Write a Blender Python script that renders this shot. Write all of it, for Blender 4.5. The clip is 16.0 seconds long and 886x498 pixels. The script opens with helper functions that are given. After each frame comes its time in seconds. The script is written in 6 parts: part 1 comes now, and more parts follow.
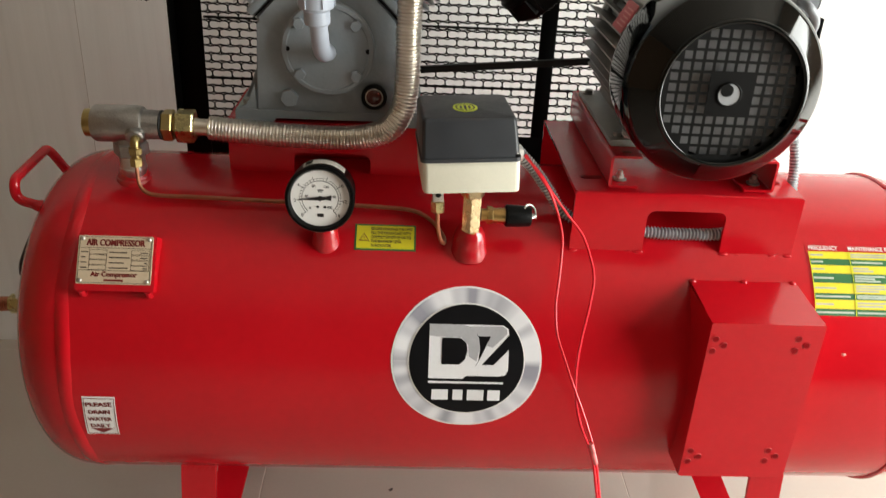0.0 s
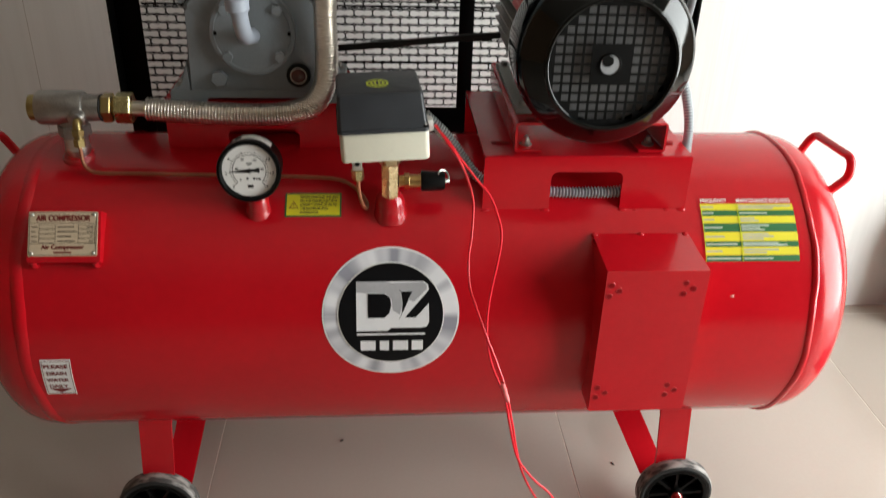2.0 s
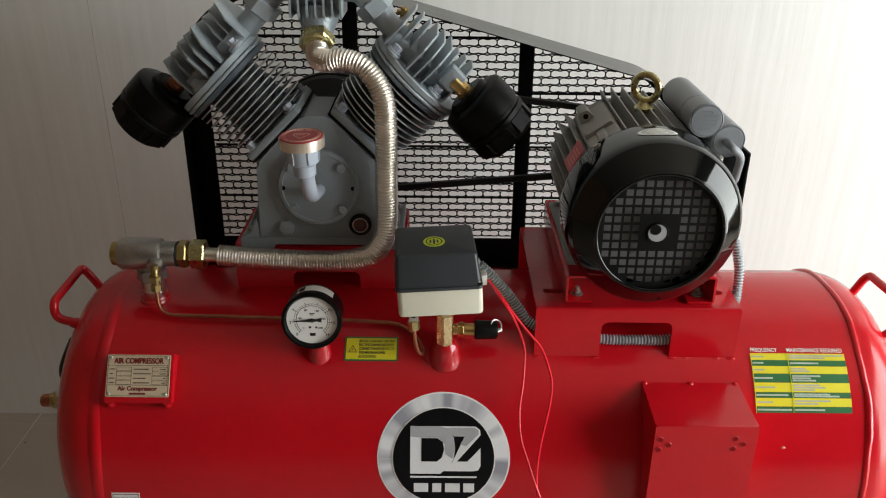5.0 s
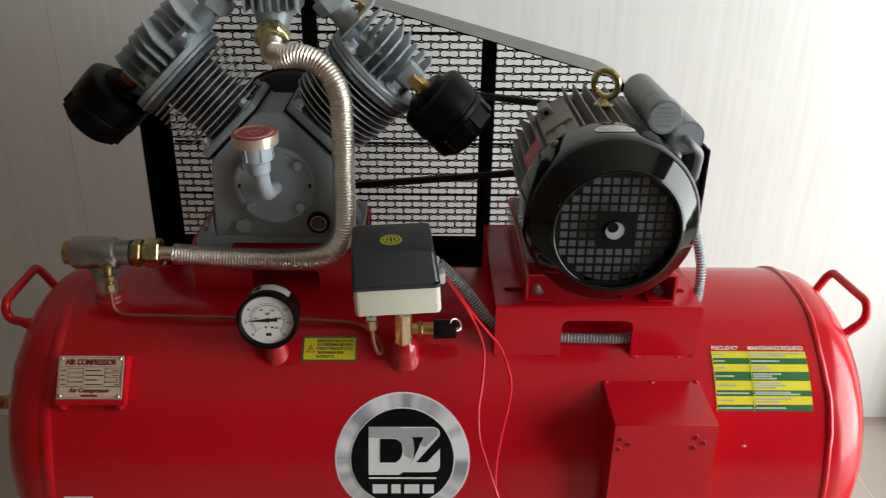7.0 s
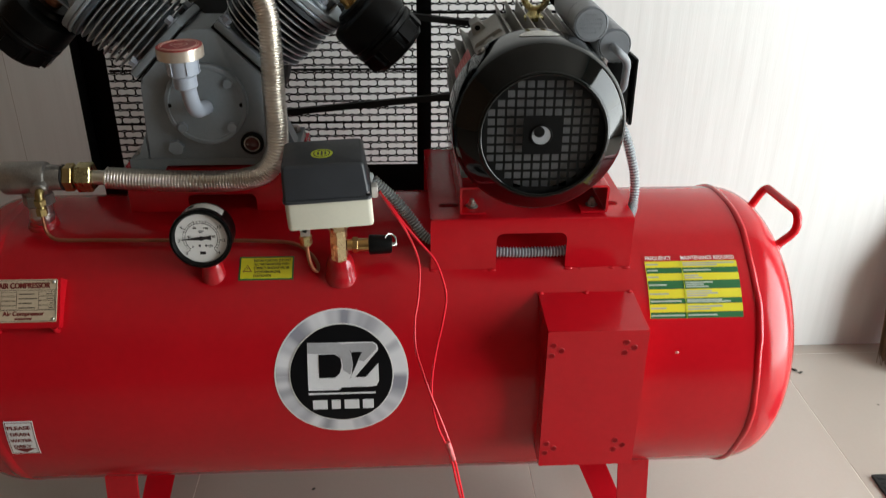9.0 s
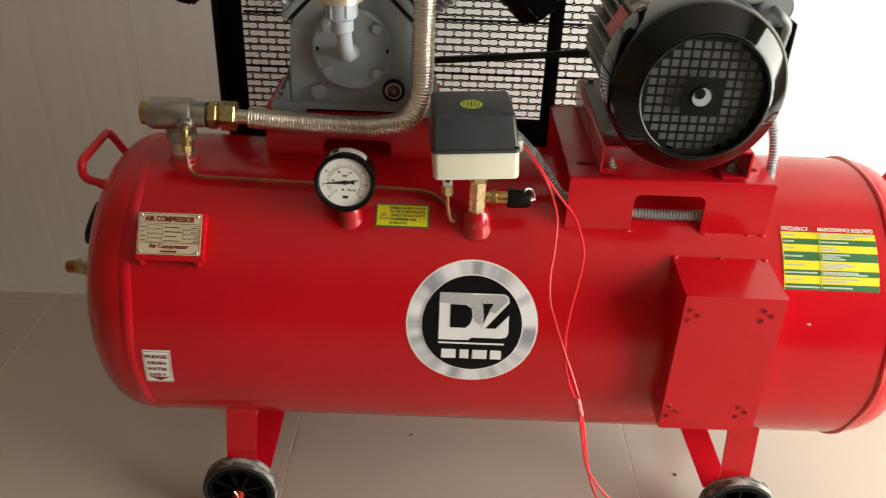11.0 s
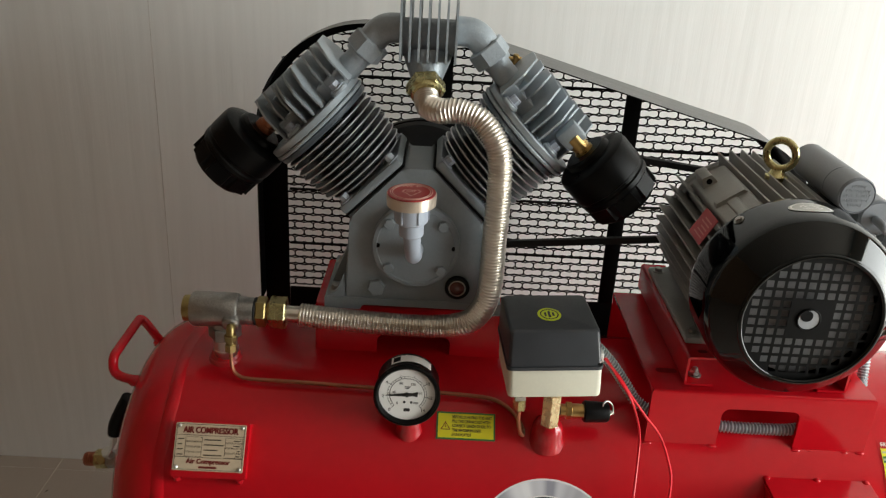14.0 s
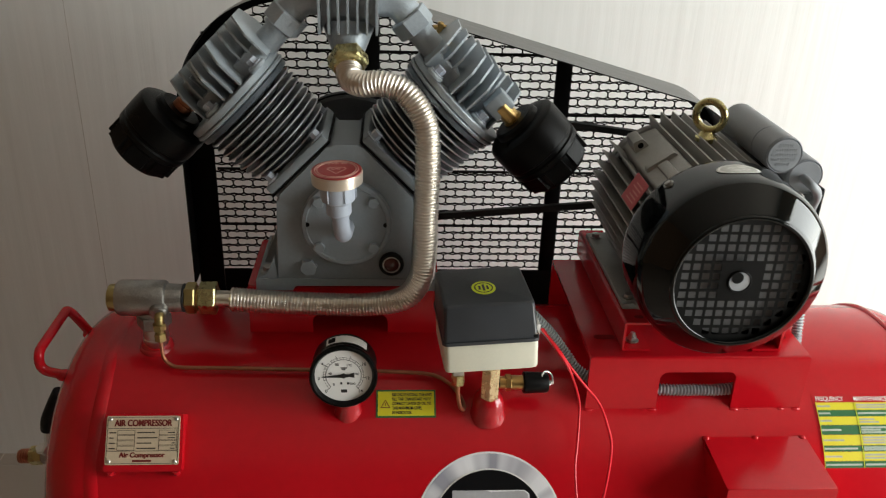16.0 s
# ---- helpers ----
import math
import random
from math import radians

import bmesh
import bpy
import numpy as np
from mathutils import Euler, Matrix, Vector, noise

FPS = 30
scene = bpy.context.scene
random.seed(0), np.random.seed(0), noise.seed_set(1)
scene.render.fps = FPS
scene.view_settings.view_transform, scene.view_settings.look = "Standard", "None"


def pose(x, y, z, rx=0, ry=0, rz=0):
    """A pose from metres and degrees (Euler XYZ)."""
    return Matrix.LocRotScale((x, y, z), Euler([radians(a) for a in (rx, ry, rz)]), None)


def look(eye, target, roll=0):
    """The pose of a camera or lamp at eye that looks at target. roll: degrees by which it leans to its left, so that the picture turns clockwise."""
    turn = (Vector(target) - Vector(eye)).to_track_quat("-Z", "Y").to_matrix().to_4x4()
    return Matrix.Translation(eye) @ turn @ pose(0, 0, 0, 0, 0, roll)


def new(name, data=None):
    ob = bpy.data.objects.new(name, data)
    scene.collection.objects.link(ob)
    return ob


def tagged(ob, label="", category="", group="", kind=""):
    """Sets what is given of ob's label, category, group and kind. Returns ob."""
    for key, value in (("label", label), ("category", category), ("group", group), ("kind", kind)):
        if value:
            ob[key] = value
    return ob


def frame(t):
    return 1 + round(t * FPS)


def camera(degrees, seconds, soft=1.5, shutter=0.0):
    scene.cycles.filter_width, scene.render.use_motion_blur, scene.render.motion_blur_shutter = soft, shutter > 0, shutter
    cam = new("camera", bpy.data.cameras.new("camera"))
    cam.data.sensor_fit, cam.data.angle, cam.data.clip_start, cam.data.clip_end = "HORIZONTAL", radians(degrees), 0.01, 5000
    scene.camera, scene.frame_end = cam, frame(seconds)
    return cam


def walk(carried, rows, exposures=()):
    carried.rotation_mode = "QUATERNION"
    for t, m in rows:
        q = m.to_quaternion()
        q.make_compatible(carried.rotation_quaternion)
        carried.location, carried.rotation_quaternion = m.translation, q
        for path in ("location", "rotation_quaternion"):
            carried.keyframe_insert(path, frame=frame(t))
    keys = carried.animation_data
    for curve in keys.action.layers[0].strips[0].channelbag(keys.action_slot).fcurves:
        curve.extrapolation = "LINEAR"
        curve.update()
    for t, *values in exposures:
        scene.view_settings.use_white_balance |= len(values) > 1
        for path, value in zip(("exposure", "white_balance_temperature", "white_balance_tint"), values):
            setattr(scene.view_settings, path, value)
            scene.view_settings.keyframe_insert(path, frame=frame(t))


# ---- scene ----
cam = camera(56.0, 16.0, soft=1.1, shutter=0.4)
PATH = [
    (0, (-0.0358, -1.2341, 1.2027), (0.0628, 0.5510, 0.3062), 3.12),
    (0.5, (-0.0279, -1.2481, 1.1865), (0.1188, 0.4933, 0.2138), 3.45),
    (1, (-0.0245, -1.2770, 1.1722), (0.1825, 0.4206, 0.1352), 3.62),
    (1.2, (-0.0300, -1.2920, 1.1727), (0.1960, 0.3960, 0.1210), 3.65),
    (1.5, (-0.0171, -1.3104, 1.1808), (0.2008, 0.3838, 0.1404), 3.08),
    (2, (0.0480, -1.3456, 1.2488), (0.1930, 0.4032, 0.2893), 1.83),
    (2.5, (0.0662, -1.3511, 1.3180), (0.1465, 0.4380, 0.4277), 0.93),
    (3, (0.0664, -1.3386, 1.3784), (0.1045, 0.4660, 0.5171), 0.53),
    (3.5, (0.0608, -1.3334, 1.4053), (0.0773, 0.4808, 0.5637), 0.39),
    (4, (0.0574, -1.3315, 1.4058), (0.0716, 0.4825, 0.5637), 0.42),
    (6.5, (0.0499, -1.3117, 1.4077), (0.0397, 0.4968, 0.5538), 0.88),
    (7, (0.0937, -1.3087, 1.4013), (0.1370, 0.4997, 0.5483), 0.99),
    (7.5, (0.1431, -1.3197, 1.3865), (0.1976, 0.4911, 0.5390), 0.81),
    (8, (0.1741, -1.3322, 1.3633), (0.2455, 0.4701, 0.4992), 0.71),
    (8.5, (0.1775, -1.3402, 1.3463), (0.2633, 0.4487, 0.4560), 0.49),
    (9, (0.1576, -1.3573, 1.3230), (0.2606, 0.4196, 0.4110), 0.48),
    (9.2, (0.1501, -1.3624, 1.3165), (0.2683, 0.3994, 0.3772), 0.74),
    (11.3, (-0.0263, -1.3622, 1.3161), (-0.0487, 0.3678, 0.3128), 2.61),
    (11.5, (-0.0402, -1.3551, 1.3298), (-0.0912, 0.3882, 0.3507), 2.52),
    (12, (-0.0563, -1.3240, 1.3549), (-0.1332, 0.4538, 0.4418), 2.38),
    (12.5, (-0.0615, -1.2836, 1.3955), (-0.1251, 0.5149, 0.5229), 2.10),
    (13, (-0.0621, -1.2668, 1.4089), (-0.1103, 0.5479, 0.5695), 2.03),
    (13.5, (-0.0773, -1.2408, 1.4070), (-0.1031, 0.5841, 0.5889), 2.43),
    (14, (-0.1234, -1.1920, 1.4050), (-0.0991, 0.6472, 0.6195), 3.37),
    (14.2, (-0.1310, -1.1760, 1.4010), (-0.0700, 0.6660, 0.6240), 3.70),
    (14.5, (-0.1388, -1.1682, 1.3930), (-0.0510, 0.6647, 0.5974), 3.60),
    (15, (-0.1314, -1.1677, 1.3938), (-0.0264, 0.6570, 0.5818), 3.64),
    (15.5, (-0.1133, -1.1631, 1.4015), (-0.0025, 0.6584, 0.5830), 3.51),
    (16, (-0.0880, -1.1662, 1.4093), (0.0433, 0.6372, 0.5545), 2.20),
]
EXPOSURES = [(0.0, 0.74, 7000, 12), (0.5, 0.69, 6950, 12), (1.0, 0.55, 6900, 12), (1.6, 0.45, 6800, 12), (2.5, 0.16, 6700, 11), (3.5, 0.02, 6700, 11), (6.4, 0.20, 6700, 11), (7.0, 0.04, 6600, 11),
             (7.5, -0.04, 6500, 11), (9.0, 0.01, 6500, 11), (11.4, 0.76, 7600, 11), (12.0, 0.90, 7600, 11), (12.6, 0.58, 7300, 11), (13.0, 0.38, 7050, 11), (13.5, 0.29, 6900, 11), (14.5, 0.28, 6800, 11), (15.5, 0.30, 6800, 11), (16.0, 0.24, 6800, 11)]
walk(cam, [(t, look(eye, target, roll)) for t, eye, target, roll in PATH], EXPOSURES)

# ---- light ----
world = bpy.data.worlds.new("sky")
scene.world = world
world.use_nodes = True
sky_nodes = world.node_tree.nodes
sky_tex = sky_nodes.new("ShaderNodeTexSky")
sky_tex.sky_type = "NISHITA"
sky_tex.sun_disc = False
sky_tex.sun_elevation = radians(52)
sky_tex.sun_rotation = radians(20)
world.node_tree.links.new(sky_tex.outputs[0], sky_nodes["Background"].inputs[0])
sky_nodes["Background"].inputs[1].default_value = 0.12

sun = new("sun", bpy.data.lights.new("sun", "SUN"))
sun.data.energy, sun.data.angle, sun.data.color = 3.0, radians(0.5), (1.0, 0.95, 0.88)
sun.matrix_world = look((3.0, 6.0, 9.0), (1.0, 0.0, 0.0))


def window_light(name, eye, target, width, height, watts, colour):
    lamp = new(name, bpy.data.lights.new(name, "AREA"))
    lamp.data.shape, lamp.data.size, lamp.data.size_y = "RECTANGLE", width, height
    lamp.data.energy, lamp.data.color = watts, colour
    lamp.matrix_world = look(eye, target)
    return lamp


# daylight that comes in by the open shop front
window_light("daylight_shop_front", (2.70, -0.95, 1.12), (0.0, -0.95, 1.12), 2.20, 2.20, 140, (0.93, 1.0, 0.99))


# ---- materials ----
def nodes_of(name):
    m = bpy.data.materials.new(name)
    m.use_nodes = True
    return m, m.node_tree.nodes, m.node_tree.links, m.node_tree.nodes["Principled BSDF"]


def surface(name, colour, rough=0.5, metal=0.0, vary=0.12, scale=9.0, grain=0.0, grain_scale=900.0, rough_vary=0.12, coat=0.0,
            stretch=(1, 1, 1), dirt=None, dirt_scale=3.0, dirt_from=0.55, ior=1.5):
    """Paint, metal or plastic with two scales of variation in colour, gloss and relief."""
    m, nodes, links, bsdf = nodes_of(name)
    where = nodes.new("ShaderNodeTexCoord")
    shift = nodes.new("ShaderNodeMapping")
    shift.inputs["Scale"].default_value = stretch
    links.new(where.outputs["Object"], shift.inputs[0])

    def cloud(size, detail=4.0):
        n = nodes.new("ShaderNodeTexNoise")
        n.inputs["Scale"].default_value, n.inputs["Detail"].default_value = size, detail
        links.new(shift.outputs[0], n.inputs["Vector"])
        return n

    wide, fine = cloud(scale), cloud(scale * 14, 3.0)
    both = nodes.new("ShaderNodeMath")
    both.operation = "MULTIPLY_ADD"
    links.new(fine.outputs[0], both.inputs[0])
    both.inputs[1].default_value = 0.45
    links.new(wide.outputs[0], both.inputs[2])
    ramp = nodes.new("ShaderNodeMapRange")
    links.new(both.outputs[0], ramp.inputs[0])
    ramp.inputs[1].default_value, ramp.inputs[2].default_value = 0.45, 1.0
    tone = nodes.new("ShaderNodeMixRGB")
    links.new(ramp.outputs[0], tone.inputs[0])
    tone.inputs[1].default_value = (*[c * (1 - vary) for c in colour], 1)
    tone.inputs[2].default_value = (*[min(1, c * (1 + vary)) for c in colour], 1)
    out = tone.outputs[0]
    if dirt:
        spots = cloud(dirt_scale, 6.0)
        mask = nodes.new("ShaderNodeMapRange")
        links.new(spots.outputs[0], mask.inputs[0])
        mask.inputs[1].default_value, mask.inputs[2].default_value = dirt_from, dirt_from + 0.2
        mask.inputs[4].default_value = 0.8
        mix = nodes.new("ShaderNodeMixRGB")
        links.new(mask.outputs[0], mix.inputs[0])
        links.new(out, mix.inputs[1])
        mix.inputs[2].default_value = (*dirt, 1)
        out = mix.outputs[0]
    links.new(out, bsdf.inputs["Base Color"])
    gloss = nodes.new("ShaderNodeMapRange")
    links.new(both.outputs[0], gloss.inputs[0])
    gloss.inputs[1].default_value, gloss.inputs[2].default_value = 0.4, 1.0
    gloss.inputs[3].default_value, gloss.inputs[4].default_value = max(0.02, rough - rough_vary * rough), rough + rough_vary
    links.new(gloss.outputs[0], bsdf.inputs["Roughness"])
    bsdf.inputs["Metallic"].default_value = metal
    bsdf.inputs["IOR"].default_value = ior
    if coat:
        bsdf.inputs["Coat Weight"].default_value = coat
        bsdf.inputs["Coat Roughness"].default_value = 0.12
    if grain:
        rough_noise = cloud(grain_scale, 3.0)
        bump = nodes.new("ShaderNodeBump")
        bump.inputs["Strength"].default_value = grain
        bump.inputs["Distance"].default_value = 0.002
        links.new(rough_noise.outputs[0], bump.inputs["Height"])
        links.new(bump.outputs[0], bsdf.inputs["Normal"])
    return m


RED = surface("red_enamel", (0.51, 0.006, 0.013), 0.14, vary=0.09, scale=5, grain=0.03, grain_scale=120, rough_vary=0.10, ior=1.42, coat=0.0)
RED_GLOSS = surface("red_enamel_thick", (0.46, 0.009, 0.016), 0.13, vary=0.08, scale=20, grain=0.4, grain_scale=110, coat=0.4)
RED_RIM = surface("red_plastic", (0.42, 0.02, 0.02), 0.35, vary=0.1, scale=30)
PUMP_GREY = surface("grey_machine_paint", (0.22, 0.25, 0.272), 0.38, vary=0.10, scale=14, grain=0.16, grain_scale=240)
ALLOY = surface("painted_alloy_casting", (0.33, 0.375, 0.41), 0.32, metal=0.25, vary=0.14, scale=16, grain=0.35, grain_scale=320)
# kept dark to deepen the shade in the gaps between fins
FIN = surface("cast_cooling_fin", (0.105, 0.128, 0.152), 0.27, metal=0.42, vary=0.16, scale=20, grain=0.3, grain_scale=300)
STEEL = surface("zinc_steel", (0.62, 0.61, 0.58), 0.28, metal=1.0, vary=0.12, scale=40, grain=0.08, grain_scale=400)
CAST = surface("raw_cast_zinc", (0.34, 0.325, 0.305), 0.34, metal=0.9, vary=0.32, scale=34, grain=0.35, grain_scale=260)
HOSE = surface("stainless_corrugated", (0.78, 0.73, 0.66), 0.30, metal=1.0, vary=0.08, scale=40)
BRASS = surface("yellow_brass", (0.56, 0.38, 0.15), 0.26, metal=1.0, vary=0.16, scale=60, grain=0.06, grain_scale=500)
TEE_BRASS = surface("pale_nickel_brass", (0.74, 0.60, 0.36), 0.22, metal=1.0, vary=0.1, scale=60)
BRASS_PALE = surface("plated_brass", (0.54, 0.48, 0.24), 0.22, metal=1.0, vary=0.12, scale=60)
BRASS_DARK = surface("tarnished_brass", (0.40, 0.31, 0.13), 0.32, metal=1.0, vary=0.22, scale=60)
COPPER = surface("brown_copper", (0.42, 0.17, 0.095), 0.36, metal=0.9, vary=0.2, scale=50)
BLACK_GLOSS = surface("black_gloss_enamel", (0.002, 0.003, 0.003), 0.05, vary=0.2, scale=12, grain=0.012, grain_scale=40, rough_vary=0.03, ior=1.40)
# enamel red darkened to paint the shade inside holes and slots
HOLE_SHADE = surface("shaded_red_inside_hole", (0.22, 0.006, 0.008), 0.9, vary=0.2, scale=60, ior=1.1)
BLACK = surface("black_paint", (0.003, 0.003, 0.003), 0.5, vary=0.3, scale=20, grain=0.1, ior=1.22)
BLACK_PLASTIC = surface("black_plastic", (0.003, 0.003, 0.003), 0.28, vary=0.25, scale=25, grain=0.12, grain_scale=500, ior=1.22)
FLY_GREY = surface("dark_grey_casting", (0.065, 0.068, 0.072), 0.5, vary=0.2, scale=20, grain=0.2, grain_scale=200)
# grey stands for the sheen on the guard rim's outer face
BAND_GREY = surface("grey_sheen_sheet", (0.15, 0.15, 0.145), 0.42, vary=0.12, scale=10, stretch=(1, 6, 1), grain=0.08)
RUBBER = surface("black_rubber", (0.011, 0.011, 0.011), 0.62, vary=0.3, scale=30)
TYRE = surface("dusty_rubber", (0.07, 0.068, 0.064), 0.7, vary=0.5, scale=22, grain=0.7, grain_scale=150, dirt=(0.46, 0.44, 0.41), dirt_scale=34, dirt_from=0.42, stretch=(1, 2.5, 1))
COVER_GREY = surface("dark_grey_plastic", (0.030, 0.034, 0.040), 0.38, vary=0.12, scale=25, grain=0.12, grain_scale=700)
IVORY = surface("ivory_plastic", (0.72, 0.70, 0.58), 0.38, vary=0.05, scale=20, grain=0.06, grain_scale=500)
CONDUIT = surface("blue_grey_conduit", (0.57, 0.63, 0.65), 0.42, vary=0.10, scale=30)
MOTOR_GREY = surface("grey_motor_paint", (0.29, 0.285, 0.265), 0.42, metal=0.1, vary=0.14, scale=18, grain=0.25, grain_scale=260)
CAP_GREY = surface("grey_plastic_can", (0.20, 0.212, 0.23), 0.42, vary=0.08, scale=20, grain=0.08)
WIRE_RED = surface("red_wire_sheath", (0.80, 0.006, 0.022), 0.32, vary=0.08, scale=30)
WHITE = surface("white_print", (0.80, 0.79, 0.77), 0.4, vary=0.04, scale=20)
PLATE_INK = surface("faded_plate_ink", (0.075, 0.055, 0.042), 0.45, vary=0.3, scale=60)
PLATE = surface("stamped_pale_plate", (0.60, 0.48, 0.34), 0.34, metal=0.1, vary=0.1, scale=22, grain=0.05)
INK = surface("black_ink", (0.012, 0.011, 0.011), 0.45, vary=0.2, scale=30)
INK_RED = surface("dark_red_ink", (0.17, 0.014, 0.011), 0.45, vary=0.2, scale=30)
YELLOW = surface("yellow_vinyl", (0.74, 0.66, 0.02), 0.32, vary=0.06, scale=25)
GREEN = surface("green_vinyl", (0.012, 0.13, 0.035), 0.32, vary=0.1, scale=25)
GREY_INK = surface("pale_grey_ink", (0.42, 0.42, 0.33), 0.4, vary=0.2, scale=50)
LIME = surface("lime_sticker", (0.62, 0.72, 0.02), 0.35, vary=0.06, scale=25)
LOGO_BLACK = surface("black_vinyl", (0.004, 0.004, 0.005), 0.42, vary=0.2, scale=20, ior=1.25)
SILVER = surface("silver_vinyl", (0.78, 0.78, 0.80), 0.3, vary=0.06, scale=15)
PALE_INK = surface("pale_green_ink", (0.40, 0.48, 0.40), 0.4, vary=0.2, scale=50)
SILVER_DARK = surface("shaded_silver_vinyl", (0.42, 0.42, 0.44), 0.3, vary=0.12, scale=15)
OIL_RED = surface("red_cap_disc", (0.33, 0.02, 0.02), 0.3, vary=0.1, scale=40, coat=0.3)
PALE_PLASTIC = surface("pale_grey_plastic", (0.38, 0.42, 0.49), 0.36, vary=0.06, scale=30)
STRAW = surface("brown_straw", (0.15, 0.085, 0.04), 0.6, vary=0.4, scale=40)
WOOD = surface("bamboo_handle", (0.36, 0.24, 0.12), 0.5, vary=0.2, scale=12, stretch=(1, 1, 0.2))
DUST = surface("dark_debris", (0.04, 0.035, 0.03), 0.8, vary=0.4, scale=60)
CONCRETE = surface("outdoor_paving", (0.36, 0.35, 0.33), 0.8, vary=0.2, scale=2, grain=0.4, grain_scale=80)


def wall_paint():
    """White wall panel with long upright brush streaks and small scuffs."""
    m, nodes, links, bsdf = nodes_of("streaked_white_wall")
    where = nodes.new("ShaderNodeTexCoord")
    stretch = nodes.new("ShaderNodeMapping")
    stretch.inputs["Scale"].default_value = (13, 13, 0.8)
    stretch.inputs["Rotation"].default_value = (0, radians(0.6), 0)
    links.new(where.outputs["Object"], stretch.inputs[0])
    streak = nodes.new("ShaderNodeTexNoise")
    streak.inputs["Scale"].default_value, streak.inputs["Detail"].default_value = 3.0, 8.0
    links.new(stretch.outputs[0], streak.inputs["Vector"])
    cloud = nodes.new("ShaderNodeTexNoise")
    cloud.inputs["Scale"].default_value, cloud.inputs["Detail"].default_value = 1.7, 5.0
    links.new(where.outputs["Object"], cloud.inputs["Vector"])
    add = nodes.new("ShaderNodeMath")
    add.operation = "ADD"
    links.new(streak.outputs[0], add.inputs[0])
    links.new(cloud.outputs[0], add.inputs[1])
    ramp = nodes.new("ShaderNodeValToRGB")
    ramp.color_ramp.elements[0].position, ramp.color_ramp.elements[0].color = 0.35, (0.675, 0.675, 0.655, 1)
    ramp.color_ramp.elements[1].position, ramp.color_ramp.elements[1].color = 0.65, (0.755, 0.757, 0.742, 1)
    half = nodes.new("ShaderNodeMath")
    half.operation = "MULTIPLY"
    half.inputs[1].default_value = 0.5
    links.new(add.outputs[0], half.inputs[0])
    links.new(half.outputs[0], ramp.inputs[0])
    links.new(ramp.outputs[0], bsdf.inputs["Base Color"])
    bsdf.inputs["Roughness"].default_value = 0.42
    bump = nodes.new("ShaderNodeBump")
    bump.inputs["Strength"].default_value, bump.inputs["Distance"].default_value = 0.30, 0.003
    links.new(streak.outputs[0], bump.inputs["Height"])
    links.new(bump.outputs[0], bsdf.inputs["Normal"])
    return m


def tile_glaze():
    m, nodes, links, bsdf = nodes_of("polished_beige_tile")
    where = nodes.new("ShaderNodeTexCoord")
    info = nodes.new("ShaderNodeObjectInfo")
    cloud = nodes.new("ShaderNodeTexNoise")
    cloud.inputs["Scale"].default_value, cloud.inputs["Detail"].default_value = 2.6, 6.0
    links.new(where.outputs["Object"], cloud.inputs["Vector"])
    speck = nodes.new("ShaderNodeTexNoise")
    speck.inputs["Scale"].default_value, speck.inputs["Detail"].default_value = 130.0, 2.0
    links.new(where.outputs["Object"], speck.inputs["Vector"])
    mix = nodes.new("ShaderNodeMixRGB")
    links.new(cloud.outputs[0], mix.inputs[0])
    mix.inputs[1].default_value, mix.inputs[2].default_value = (0.425, 0.368, 0.317, 1), (0.472, 0.416, 0.365, 1)
    tone = nodes.new("ShaderNodeHueSaturation")
    shade = nodes.new("ShaderNodeMapRange")
    links.new(info.outputs["Random"], shade.inputs[0])
    shade.inputs[3].default_value, shade.inputs[4].default_value = 0.96, 1.04
    links.new(shade.outputs[0], tone.inputs["Value"])
    links.new(mix.outputs[0], tone.inputs["Color"])
    dots = nodes.new("ShaderNodeMixRGB")
    dots.blend_type = "MULTIPLY"
    dots.inputs[0].default_value = 0.05
    links.new(tone.outputs[0], dots.inputs[1])
    links.new(speck.outputs[0], dots.inputs[2])
    links.new(dots.outputs[0], bsdf.inputs["Base Color"])
    gloss = nodes.new("ShaderNodeMapRange")
    links.new(cloud.outputs[0], gloss.inputs[0])
    gloss.inputs[3].default_value, gloss.inputs[4].default_value = 0.09, 0.20
    links.new(gloss.outputs[0], bsdf.inputs["Roughness"])
    return m


def silver_print():
    """Silver vinyl printed with soft lighter and darker rays round its centre."""
    m, nodes, links, bsdf = nodes_of("shaded_silver_print")
    where = nodes.new("ShaderNodeTexCoord")
    axes = nodes.new("ShaderNodeSeparateXYZ")
    links.new(where.outputs["Object"], axes.inputs[0])
    turn = nodes.new("ShaderNodeMath")
    turn.operation = "ARCTAN2"
    links.new(axes.outputs["Z"], turn.inputs[0])
    links.new(axes.outputs["X"], turn.inputs[1])
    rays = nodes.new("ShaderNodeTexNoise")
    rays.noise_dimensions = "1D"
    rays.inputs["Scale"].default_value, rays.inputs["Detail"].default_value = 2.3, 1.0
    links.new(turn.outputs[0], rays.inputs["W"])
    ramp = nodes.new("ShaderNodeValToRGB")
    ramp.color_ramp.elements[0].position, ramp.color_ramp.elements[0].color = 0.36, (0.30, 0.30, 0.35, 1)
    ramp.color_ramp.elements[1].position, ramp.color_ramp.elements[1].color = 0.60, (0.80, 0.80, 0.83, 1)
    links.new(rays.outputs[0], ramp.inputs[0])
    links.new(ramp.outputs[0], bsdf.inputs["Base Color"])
    bsdf.inputs["Roughness"].default_value = 0.3
    return m


